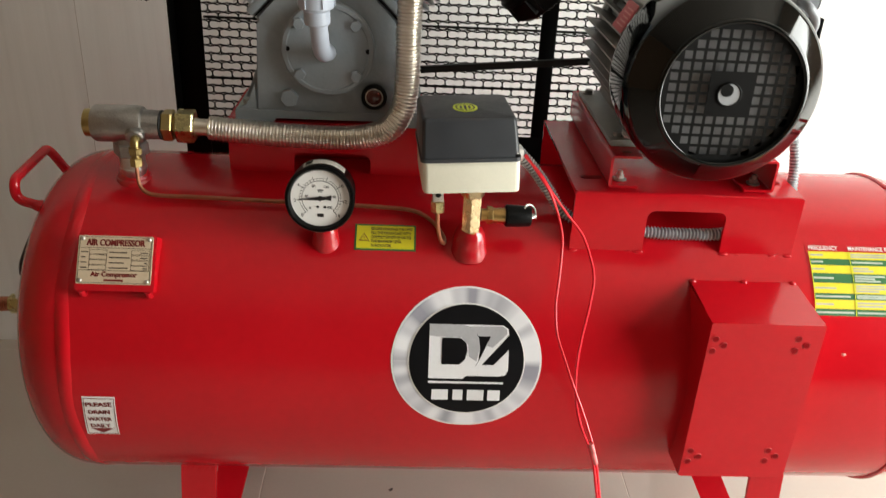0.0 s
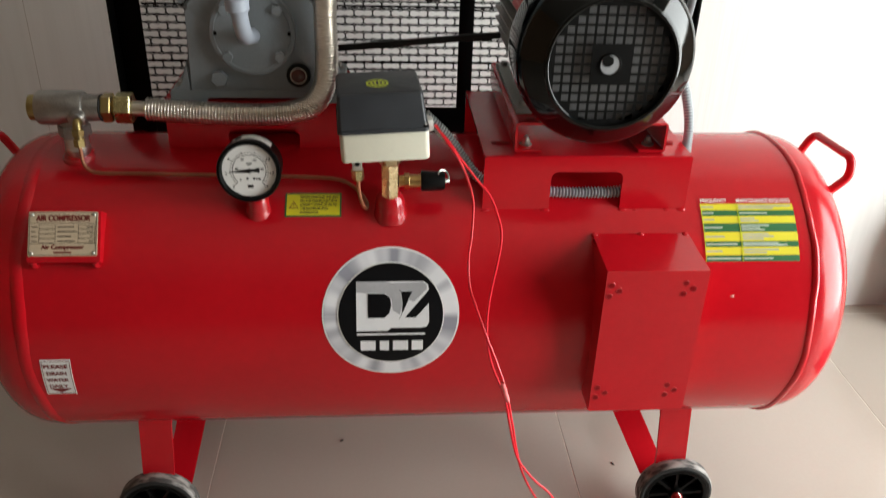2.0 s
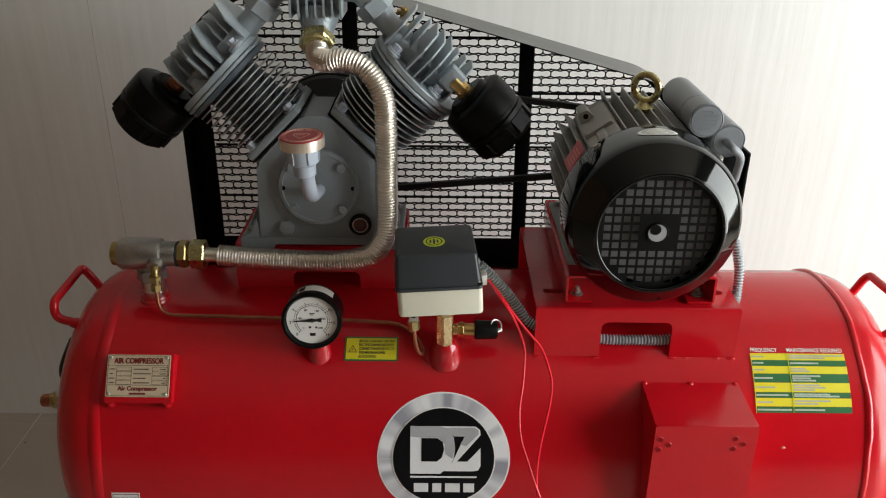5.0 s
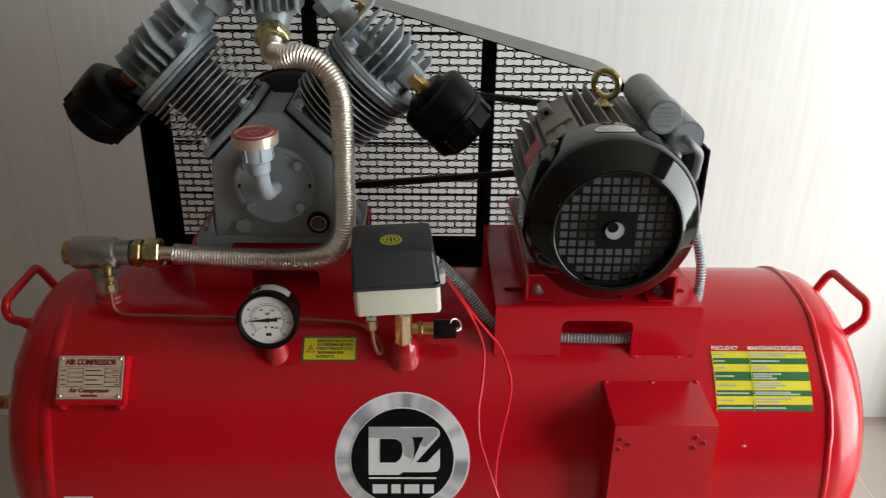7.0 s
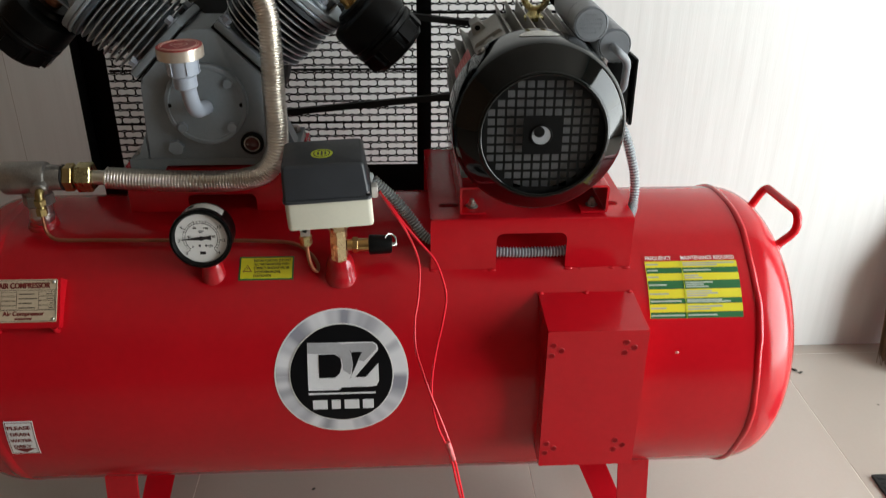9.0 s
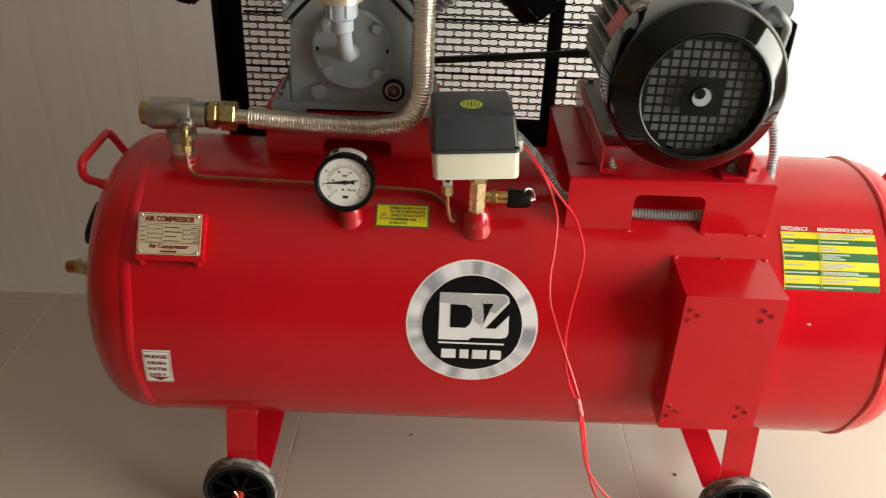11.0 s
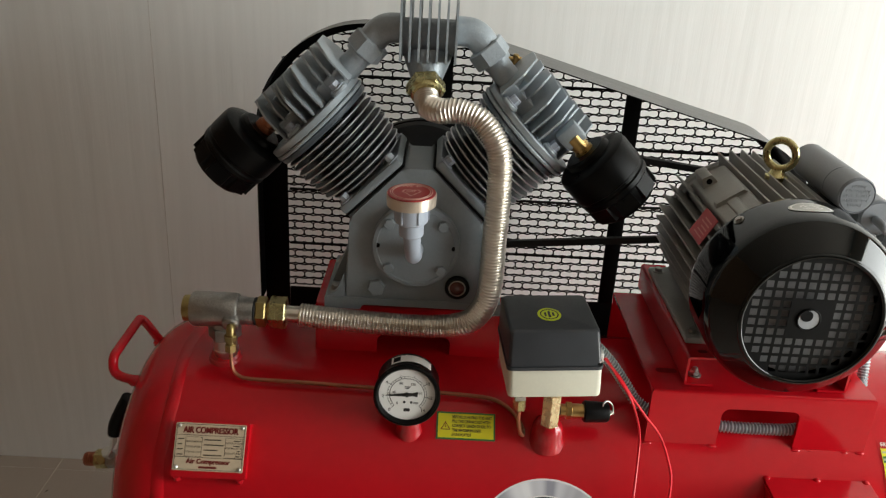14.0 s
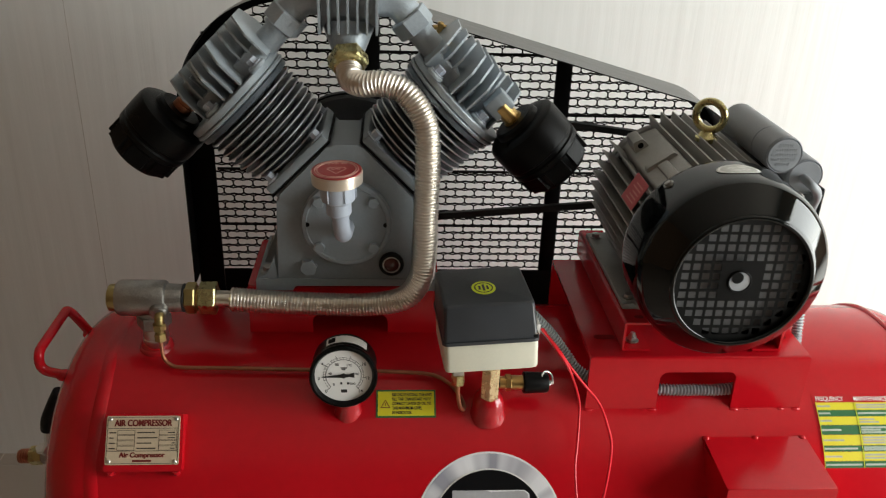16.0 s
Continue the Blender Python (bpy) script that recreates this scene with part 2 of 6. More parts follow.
SILVER_PRINT = silver_print()
WALL, TILE = wall_paint(), tile_glaze()
# brown of the unseen walls, chosen to tint the bounced light warm
PLASTER = surface("brown_bounce_plaster", (0.24, 0.135, 0.07), 0.7, vary=0.03, scale=2)
# the unseen ceiling is greyed to hold back its bounce
CEILING = surface("dimmed_ceiling_paint", (0.38, 0.34, 0.30), 0.8, vary=0.04, scale=2)
# pale tone that paints the light caught by the fin rims
EDGE = surface("lit_fin_edge", (0.55, 0.57, 0.60), 0.3, metal=0.6, vary=0.15, scale=60)
GROUT = surface("pale_grout", (0.68, 0.62, 0.54), 0.7, vary=0.1, scale=30)

# ---- mesh helpers ----
ORIGIN = {}
R_TANK, Z_TANK = 0.2615, 0.46
X_LEFT, X_RIGHT, DISH, DISH_LEFT = -0.502, 0.745, 0.120, 0.112


def V(*c):
    return Vector(c)


def thing(name, label, category, base, group="", kind=""):
    """A top-level Empty at its base."""
    ob = tagged(new(name), label, category, group, kind)
    ob.empty_display_size = 0.05
    ob.location = base
    ORIGIN[ob] = Vector(base)
    return ob


def finish(me, bm, material, sharp=35):
    bmesh.ops.recalc_face_normals(bm, faces=bm.faces[:])
    bm.to_mesh(me)
    bm.free()
    me.materials.append(material)
    me.shade_smooth()
    me.set_sharp_from_angle(angle=radians(sharp))


def part(name, bm, material, parent, label="", sharp=35, edge=None):
    """Links a bmesh, built in world metres, as one mesh under a thing or a part; edge: a second material, on faces of index 1."""
    origin = ORIGIN[parent]
    bmesh.ops.translate(bm, verts=bm.verts[:], vec=-origin)
    me = bpy.data.meshes.new(name)
    finish(me, bm, material, sharp)
    if edge:
        me.materials.append(edge)
    ob = tagged(new(name, me), label)
    ob.parent = parent
    ORIGIN[ob] = origin
    return ob


def solid(name, bm, material, base, label, category, group="", kind="", sharp=35):
    """A top-level thing that is one mesh."""
    bmesh.ops.translate(bm, verts=bm.verts[:], vec=-Vector(base))
    me = bpy.data.meshes.new(name)
    finish(me, bm, material, sharp)
    ob = tagged(new(name, me), label, category, group, kind)
    ob.location = base
    ORIGIN[ob] = Vector(base)
    return ob


def shared(name, me, m, parent, label=""):
    """One more object on a mesh that is already made; m is its pose in the world."""
    ob = tagged(new(name, me), label)
    ob.parent = parent
    ob.matrix_basis = Matrix.Translation(-ORIGIN[parent]) @ m
    ORIGIN[ob] = ORIGIN[parent]
    return ob


def mesh_of(name, bm, material, sharp=35):
    me = bpy.data.meshes.new(name)
    finish(me, bm, material, sharp)
    return me


def box(bm, x0, x1, y0, y1, z0, z1, bevel=0.0, m=None, seg=2):
    made = bmesh.ops.create_cube(bm, size=1.0, matrix=Matrix.Translation(((x0 + x1) / 2, (y0 + y1) / 2, (z0 + z1) / 2)) @ Matrix.Diagonal((x1 - x0, y1 - y0, z1 - z0, 1)))
    vs = made["verts"]
    if bevel:
        es = list({e for v in vs for e in v.link_edges})
        out = bmesh.ops.bevel(bm, geom=es, offset=bevel, segments=seg, profile=0.5, affect="EDGES", clamp_overlap=True)
        vs = list({v for f in out["faces"] for v in f.verts} | {v for v in vs if v.is_valid})
    if m is not None:
        bmesh.ops.transform(bm, verts=[v for v in vs if v.is_valid], matrix=m)
    return vs


def frame_of(d):
    d = Vector(d).normalized()
    side = d.cross(V(0, 0, 1)) if abs(d.z) < 0.9 else d.cross(V(0, 1, 0))
    side.normalize()
    return d, side, d.cross(side).normalized()


def lathe(bm, profile, p, d, seg=32, turn=0.0):
    """A turned body: (way along d, radius) from p; closed where the radius is nought, capped elsewhere."""
    d, a, b = frame_of(d)
    p, rings = Vector(p), []
    for s, r in profile:
        if r < 1e-6:
            rings.append([bm.verts.new(p + d * s)])
        else:
            rings.append([bm.verts.new(p + d * s + (a * math.cos(2 * math.pi * k / seg + turn) + b * math.sin(2 * math.pi * k / seg + turn)) * r) for k in range(seg)])
    for one, two in zip(rings, rings[1:]):
        for k in range(seg):
            j = (k + 1) % seg
            if len(one) == 1 and len(two) == 1:
                continue
            if len(one) == 1:
                bm.faces.new((one[0], two[k], two[j]))
            elif len(two) == 1:
                bm.faces.new((one[k], one[j], two[0]))
            else:
                bm.faces.new((one[k], one[j], two[j], two[k]))
    for ring in (rings[0], rings[-1]):
        if len(ring) > 2:
            bm.faces.new(ring)
    return bm


def rounded(length, r, c=0.0015, start=0.0):
    """Profile of a cylinder with chamfered rims."""
    return [(start, r - c), (start + c, r), (start + length - c, r), (start + length, r - c)]


def smooth_path(points, step=0.006):
    """A smooth line through points, at even steps."""
    pts = [Vector(p) for p in points]
    ends = [2 * pts[0] - pts[1], *pts, 2 * pts[-1] - pts[-2]]
    fine = []
    for i in range(1, len(ends) - 2):
        a, b, c, d = ends[i - 1 : i + 3]
        n = 24
        for k in range(n):
            t = k / n
            fine.append(0.5 * (2 * b + (c - a) * t + (2 * a - 5 * b + 4 * c - d) * t * t + (3 * b - a - 3 * c + d) * t ** 3))
    fine.append(pts[-1])
    out, gone, target = [fine[0]], 0.0, step
    for a, b in zip(fine, fine[1:]):
        length = (b - a).length
        while length > 0 and gone + length >= target:
            out.append(a.lerp(b, (target - gone) / length))
            target += step
        gone += length
    if (out[-1] - pts[-1]).length > step * 0.3:
        out.append(pts[-1])
    return out


def corner_path(points, r, n=6):
    """A line with rounded corners."""
    pts = [Vector(p) for p in points]
    out = [pts[0]]
    for a, b, c in zip(pts, pts[1:], pts[2:]):
        u, w = (a - b), (c - b)
        k = min(r, u.length * 0.49, w.length * 0.49)
        s, e = b + u.normalized() * k, b + w.normalized() * k
        for i in range(n + 1):
            t = i / n
            out.append(s.lerp(b, t).lerp(b.lerp(e, t), t))
    out.append(pts[-1])
    return out


def tube(bm, pts, r, seg=12, radii=None, cap=True):
    """A round bar along a line; radii, if given, one for each point."""
    pts = [Vector(p) for p in pts]
    side, rings = None, []
    for i, p in enumerate(pts):
        d = (pts[min(i + 1, len(pts) - 1)] - pts[max(i - 1, 0)]).normalized()
        if side is None:
            side = frame_of(d)[1]
        side = (side - d * side.dot(d)).normalized()
        up, rr = d.cross(side), (radii[i] if radii else r)
        rings.append([bm.verts.new(p + (side * math.cos(2 * math.pi * k / seg) + up * math.sin(2 * math.pi * k / seg)) * rr) for k in range(seg)])
    for one, two in zip(rings, rings[1:]):
        for k in range(seg):
            j = (k + 1) % seg
            bm.faces.new((one[k], one[j], two[j], two[k]))
    if cap:
        bm.faces.new(rings[0]), bm.faces.new(rings[-1])
    return bm


def ripple(bm, points, r, depth, pitch, seg=16):
    """A corrugated hose along a smooth line."""
    pts = smooth_path(points, pitch / 6)
    radii = [r - depth * (0.0, 0.5, 0.92, 1.0, 0.92, 0.5)[i % 6] for i in range(len(pts))]
    return tube(bm, pts, r, seg, radii)


def prism(bm, outline, put, t0, t1):
    """An outline (u, v) pushed from t0 to t1; put(u, v, t) gives the place."""
    one, two = ([bm.verts.new(put(u, v, t)) for u, v in outline] for t in (t0, t1))
    n = len(outline)
    bm.faces.new(one), bm.faces.new(two[::-1])
    for k in range(n):
        bm.faces.new((one[k], one[(k + 1) % n], two[(k + 1) % n], two[k]))
    return bm


def round_rect(u0, u1, v0, v1, r, n=4):
    out = []
    for cu, cv, a in ((u1 - r, v1 - r, 0), (u0 + r, v1 - r, 90), (u0 + r, v0 + r, 180), (u1 - r, v0 + r, 270)):
        for k in range(n + 1):
            t = radians(a + 90 * k / n)
            out.append((cu + r * math.cos(t), cv + r * math.sin(t)))
    return out


def hexagon(bm, p, d, r, length, turn=0.0, c=0.0012):
    return lathe(bm, [(0, r - c), (c, r), (length - c, r), (length, r - c)], p, d, 6, turn)


def ring(bm, p, d, big, small, seg=48, sub=12, turn=0.0):
    d, a, b = frame_of(d)
    rows = []
    for k in range(seg):
        t = 2 * math.pi * k / seg
        out = a * math.cos(t) + b * math.sin(t)
        rows.append([bm.verts.new(Vector(p) + out * (big + small * math.cos(2 * math.pi * j / sub)) + d * small * math.sin(2 * math.pi * j / sub)) for j in range(sub)])
    for k in range(seg):
        for j in range(sub):
            bm.faces.new((rows[k][j], rows[(k + 1) % seg][j], rows[(k + 1) % seg][(j + 1) % sub], rows[k][(j + 1) % sub]))
    return bm


def on_tank(x, a, off=0.0):
    """A place on the tank: a is the angle in degrees from its top towards the front."""
    t = radians(a)
    return V(x, -(R_TANK + off) * math.sin(t), Z_TANK + (R_TANK + off) * math.cos(t))


def wrap(bm, outline, off, thick=0.0004):
    """A thin sheet stuck to the tank; outline is (x, arc length down from the top). Narrow strips keep it round."""
    n0 = len(bm.verts)
    vs = [bm.verts.new((x, s, 0)) for x, s in outline]
    face = bm.faces.new(vs)
    if face.normal.z < 0:
        face.normal_flip()
    lo, hi = min(s for _, s in outline), max(s for _, s in outline)
    s = math.ceil(lo / 0.006) * 0.006
    while s < hi:
        if s > lo + 1e-5:
            geom = [g for g in (*bm.verts[:][n0:], *{e for v in bm.verts[:][n0:] for e in v.link_edges}, *{f for v in bm.verts[:][n0:] for f in v.link_faces})]
            bmesh.ops.bisect_plane(bm, geom=geom, plane_co=(0, s, 0), plane_no=(0, 1, 0), dist=1e-7)
            bm.verts.ensure_lookup_table()
        s += 0.006
    bm.verts.ensure_lookup_table()
    flat = bm.verts[:][n0:]
    for v in flat:
        v.co = on_tank(v.co.x, math.degrees(v.co.y / R_TANK), off)
    faces = list({f for v in flat for f in v.link_faces})
    low = {v: bm.verts.new(v.co + (V(v.co.x, 0, Z_TANK) - v.co).normalized() * thick) for v in flat}
    for e in list({e for f in faces for e in f.edges if len(e.link_faces) == 1}):
        a, b = e.verts
        bm.faces.new((a, b, low[b], low[a]))
    return bm


def strip(bm, x0, x1, s0, s1, off):
    return wrap(bm, [(x0, s0), (x1, s0), (x1, s1), (x0, s1)], off)


def letters(bm, text, size, put, width=None, align="CENTER", bold=0.0):
    """Words in the built-in letters as thin sheets; put(u, v) gives the place, v upwards from the base line. width squeezes the line to fit."""
    curve = bpy.data.curves.new("words", "FONT")
    curve.body, curve.size, curve.align_x, curve.offset = text, size, "LEFT", bold
    ob = bpy.data.objects.new("words", curve)
    scene.collection.objects.link(ob)
    me = bpy.data.meshes.new_from_object(ob.evaluated_get(bpy.context.evaluated_depsgraph_get()))
    scene.collection.objects.unlink(ob)
    bpy.data.objects.remove(ob)
    bpy.data.curves.remove(curve)
    if not me.vertices:
        return bm
    us = [v.co.x for v in me.vertices]
    lo, wide = min(us), max(us) - min(us)
    k = width / wide if width else 1.0
    shift = {"CENTER": -0.5, "LEFT": 0.0, "RIGHT": -1.0}[align] * wide * k
    vs = [bm.verts.new(put((v.co.x - lo) * k + shift, v.co.y)) for v in me.vertices]
    for f in me.polygons:
        if len(set(f.vertices)) > 2:
            try:
                bm.faces.new([vs[i] for i in f.vertices])
            except ValueError:
                pass
    bpy.data.meshes.remove(me)
    return bm


def bm_new():
    return bmesh.new()

# ---- the room ----
WALL_Y, FRONT_Y, WEST_X, EAST_X, CEIL_Z = 0.58, -6.6, -3.2, 2.76, 3.0


def slab(name, x0, x1, y0, y1, z0, z1, material, label, category):
    bm = bm_new()
    box(bm, x0, x1, y0, y1, z0, z1)
    return solid(name, bm, material, ((x0 + x1) / 2, (y0 + y1) / 2, z0), label, category, kind="structure")


slab("wall_north", WEST_X - 0.15, EAST_X + 0.15, WALL_Y, WALL_Y + 0.15, -0.10, CEIL_Z, WALL, "white wall with long upright brush streaks", "wall")
# walls out of view, added to close the room and bounce warm light
slab("wall_west", WEST_X - 0.15, WEST_X, FRONT_Y, WALL_Y - 0.002, -0.10, CEIL_Z, PLASTER, "unseen brown side wall added for warm bounce", "wall")
slab("ceiling", WEST_X - 0.15, EAST_X + 0.15, FRONT_Y - 0.15, WALL_Y + 0.15, CEIL_Z + 0.002, CEIL_Z + 0.15, CEILING, "plain unseen flat ceiling, greyed to cut its bounce", "ceiling")


def pierced_wall(name, put, u0, u1, hole, label):
    """A wall from u0 to u1 with an opening (u0, u1, top) that goes through it."""
    bm = bm_new()
    a, b, top = hole
    for p, q, z0, z1 in ((u0, a, -0.10, CEIL_Z), (b, u1, -0.10, CEIL_Z), (a, b, top, CEIL_Z), (a, b, -0.10, 0.0)):
        put(bm, p, q, z0, z1)
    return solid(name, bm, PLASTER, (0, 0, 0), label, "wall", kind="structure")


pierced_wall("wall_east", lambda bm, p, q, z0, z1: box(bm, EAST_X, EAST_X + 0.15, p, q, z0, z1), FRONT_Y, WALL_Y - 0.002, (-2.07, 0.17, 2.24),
             "unseen brown bounce wall with a wide open shop front")
slab("wall_south", WEST_X - 0.15, EAST_X + 0.15, FRONT_Y - 0.15, FRONT_Y - 0.002, -0.10, CEIL_Z, PLASTER, "unseen brown bounce wall behind the camera", "wall")

bm = bm_new()
box(bm, -60, 60, -60, 60, -0.40, -0.12)
solid("ground", bm, CONCRETE, (0, 0, -0.40), "grey paved ground outside the shop", "ground", kind="structure")

bm = bm_new()
box(bm, WEST_X, EAST_X, FRONT_Y, WALL_Y - 0.001, -0.10, -0.0006)
floor = solid("floor", bm, GROUT, (0, 0, -0.10), "polished beige floor of large tiles with pale joints", "floor", kind="structure")

# ---- things: the tank ----
tank = thing("air_tank", "red enamelled steel air tank on four small wheels", "air tank", (0.12, 0, 0))


def dish(u, bulge=2.4):
    return (1 - u ** bulge) ** (1 / bulge)


def tank_body():
    bm = bm_new()
    prof, n = [], 18
    for k in range(n + 1):
        u = math.cos(0.5 * math.pi * k / n)
        prof.append((X_LEFT - DISH_LEFT * u, R_TANK * dish(u, 2.7) if k else 0.0))
    prof[-1] = (X_LEFT, R_TANK)
    for k in range(1, 12):
        prof.append((X_LEFT + (X_RIGHT - X_LEFT) * k / 12, R_TANK))
    for k in range(n, -1, -1):
        u = math.cos(0.5 * math.pi * k / n)
        prof.append((X_RIGHT + DISH * u, R_TANK * dish(u) if k else 0.0))
    lathe(bm, [(x - X_LEFT, r) for x, r in prof], (X_LEFT, 0, Z_TANK), (1, 0, 0), 128)
    return part("body", bm, RED, tank, sharp=60)


body = tank_body()


def weld_seam(x, high, wide):
    """A hand-laid bead round the tank, a little uneven."""
    bm = bm_new()
    rows, seg, sub = [], 160, 8
    for k in range(seg):
        t = 2 * math.pi * k / seg
        wob = 0.0008 * math.sin(9 * t + x * 7) + 0.0006 * noise.noise(V(math.cos(t) * 9, math.sin(t) * 9, x))
        rows.append([])
        for j in range(sub):
            q = 2 * math.pi * j / sub
            r = R_TANK - 0.001 + (high + wob) * math.sin(q)
            rows[-1].append(bm.verts.new((x + wob * 2 + wide * math.cos(q), -r * math.sin(t), Z_TANK + r * math.cos(t))))
    for k in range(seg):
        for j in range(sub):
            bm.faces.new((rows[k][j], rows[(k + 1) % seg][j], rows[(k + 1) % seg][(j + 1) % sub], rows[k][(j + 1) % sub]))
    return part("weld_seam", bm, RED, tank, sharp=80)


weld_seam(X_LEFT, 0.0028, 0.011), weld_seam(X_RIGHT, 0.0045, 0.0065)


def tank_handle(side):
    bm = bm_new()
    base = X_RIGHT if side > 0 else X_LEFT
    f = lambda dx, y, z: (base + side * dx, y, z)  # noqa: E731
    low = [f(0.070, -0.062, 0.640), f(0.117, -0.062, 0.682), f(0.113, -0.060, 0.716)] if side > 0 else [f(0.058, -0.062, 0.661), f(0.115, -0.062, 0.676), f(0.115, -0.060, 0.706)]
    tube(bm, corner_path([*low, f(0.107 if side > 0 else 0.112, 0.060, 0.713), f(0.098 if side > 0 else 0.104, 0.062, 0.704), f(0.070, 0.062, 0.650)], 0.016), 0.0075, 14)
    ob = part("handle", bm, RED, tank)
    for y, z in ((-0.062, 0.651 if side > 0 else 0.667), (0.062, 0.666)):
        bm = bm_new()
        bmesh.ops.create_icosphere(bm, subdivisions=2, radius=0.012, matrix=Matrix.Translation(f(0.082, y, z)) @ Matrix.Diagonal((1, 1, 0.7, 1)))
        tagged(part("weld_bead", bm, RED, ob), kind="stuff")
    return ob


tank_handle(1), tank_handle(-1)


def sheet(bm, line, thick, put, w0, w1):
    """A bent sheet: a line (u, v), thickened, as wide as w0 to w1."""
    n = len(line)
    left = []
    for i in range(n):
        a, b = Vector(line[max(i - 1, 0)]), Vector(line[min(i + 1, n - 1)])
        d = (b - a).normalized()
        left.append((line[i][0] - d.y * thick, line[i][1] + d.x * thick))
    return prism(bm, [*line, *left[::-1]], put, w0, w1)


def bend(points, r, n=5):
    return [(p.x, p.y) for p in corner_path([(u, v, 0) for u, v in points], r, n)]


def leg(x0, x1, side, lean):
    """A bent upright strap in front of the axle and a flat brace that leans inwards to the tank."""
    put = lambda u, v, t: V(t + math.copysign(0.095, -lean) * max(0.0, 0.25 - v), side * u, v)  # noqa: E731
    bm = bm_new()
    sheet(bm, bend([(0.172, 0.270), (0.172, 0.150), (0.150, 0.066)], 0.03), 0.006, put, x0, x1)
    ob = part("leg", bm, RED, tank)
    bm = bm_new()
    prism(bm, [(x0 + 0.004, 0.062), (x1 + 0.002, 0.062), (x1 + lean, 0.203), (x0 + lean, 0.203)], lambda u, v, t: V(u, side * (0.120 - (v - 0.062) * 0.80 + t), v), 0.0, 0.006)
    part("brace", bm, RED, ob)
    bm = bm_new()
    lathe(bm, rounded(0.060, 0.009, 0.001), ((x0 + x1) / 2 + 0.02 * (1 if lean < 0 else -1), side * 0.108, 0.0725), (0, side, 0), 16)
    part("axle", bm, RED, ob)
    bm = bm_new()
    for k in range(7):
        x = x0 + (x1 - x0) * (k + 0.5) / 7
        bmesh.ops.create_icosphere(bm, subdivisions=1, radius=0.0055, matrix=Matrix.Translation((x, side * 0.174, Z_TANK - 0.1985 + 0.001 * (k % 3))))
        bmesh.ops.create_icosphere(bm, subdivisions=1, radius=0.0050, matrix=Matrix.Translation((x + lean, side * 0.010, Z_TANK - 0.2605 + 0.001 * (k % 2))))
    tagged(part("weld_bead", bm, RED, ob), kind="stuff")


def wheel(x, side, tilt):
    """A plastic wheel with a rubber tread on a stub axle, held by a red cap and a split pin."""
    y0, d = side * 0.164, (0, side, 0)
    c = (x, y0, 0.0725)
    bm = bm_new()
    lathe(bm, [(0.004, 0.058), (0.002, 0.066), (0.004, 0.0705), (0.009, 0.0725), (0.027, 0.0725), (0.032, 0.0705), (0.034, 0.066), (0.032, 0.0605), (0.005, 0.0600)], c, d, 48)
    for face in bm.faces:
        if all(math.hypot(v.co.x - c[0], v.co.z - c[2]) > 0.0700 for v in face.verts):
            face.material_index = 1
    ob = part("wheel", bm, RUBBER, tank, "black wheel with a dusty worn tread", edge=TYRE)
    bm = bm_new()
    lathe(bm, [(0.004, 0.0), (0.004, 0.060), (0.0335, 0.061), (0.034, 0.055), (0.0325, 0.0535), (0.008, 0.050), (0.008, 0.016), (0.034, 0.0135), (0.037, 0.0125), (0.037, 0.0)], c, d, 48)
    part("rim", bm, BLACK_PLASTIC, ob)
    _, a, b = frame_of(d)
    for k in range(8):
        t = 2 * math.pi * k / 8 + tilt
        u = a * math.cos(t) + b * math.sin(t)
        w = -a * math.sin(t) + b * math.cos(t)
        bm = bm_new()
        prism(bm, [(0.010, -0.0028), (0.056, -0.0022), (0.056, 0.0022), (0.010, 0.0028)], lambda p, q, s: Vector(c) + u * p + w * q + V(*d) * s, 0.007, 0.029)
        part("spoke", bm, BLACK_PLASTIC, ob)
    bm = bm_new()
    lathe(bm, [(-0.02, 0.006), (0.034, 0.006), (0.036, 0.0105), (0.055, 0.0100), (0.058, 0.007)], c, d, 20)
    part("axle_cap", bm, RED_RIM, ob)
    bm = bm_new()
    z = c[2]
    tube(bm, smooth_path([(x - 0.004, y0 + side * 0.050, z + 0.022), (x + 0.002, y0 + side * 0.052, z + 0.012), (x + 0.003, y0 + side * 0.051, z - 0.012), (x + 0.012, y0 + side * 0.056, z - 0.024), (x + 0.020, y0 + side * 0.058, z - 0.028)], 0.004), 0.0016, 8)
    part("split_pin", bm, STEEL, ob)


for x0, x1, xw in ((-0.381, -0.325, -0.369), (0.556, 0.613, 0.609)):
    for side in (-1, 1):
        leg(x0, x1, side, 0.036 if xw < 0 else -0.066)
        wheel(xw, side, 0.3 if xw < 0 else 0.05)


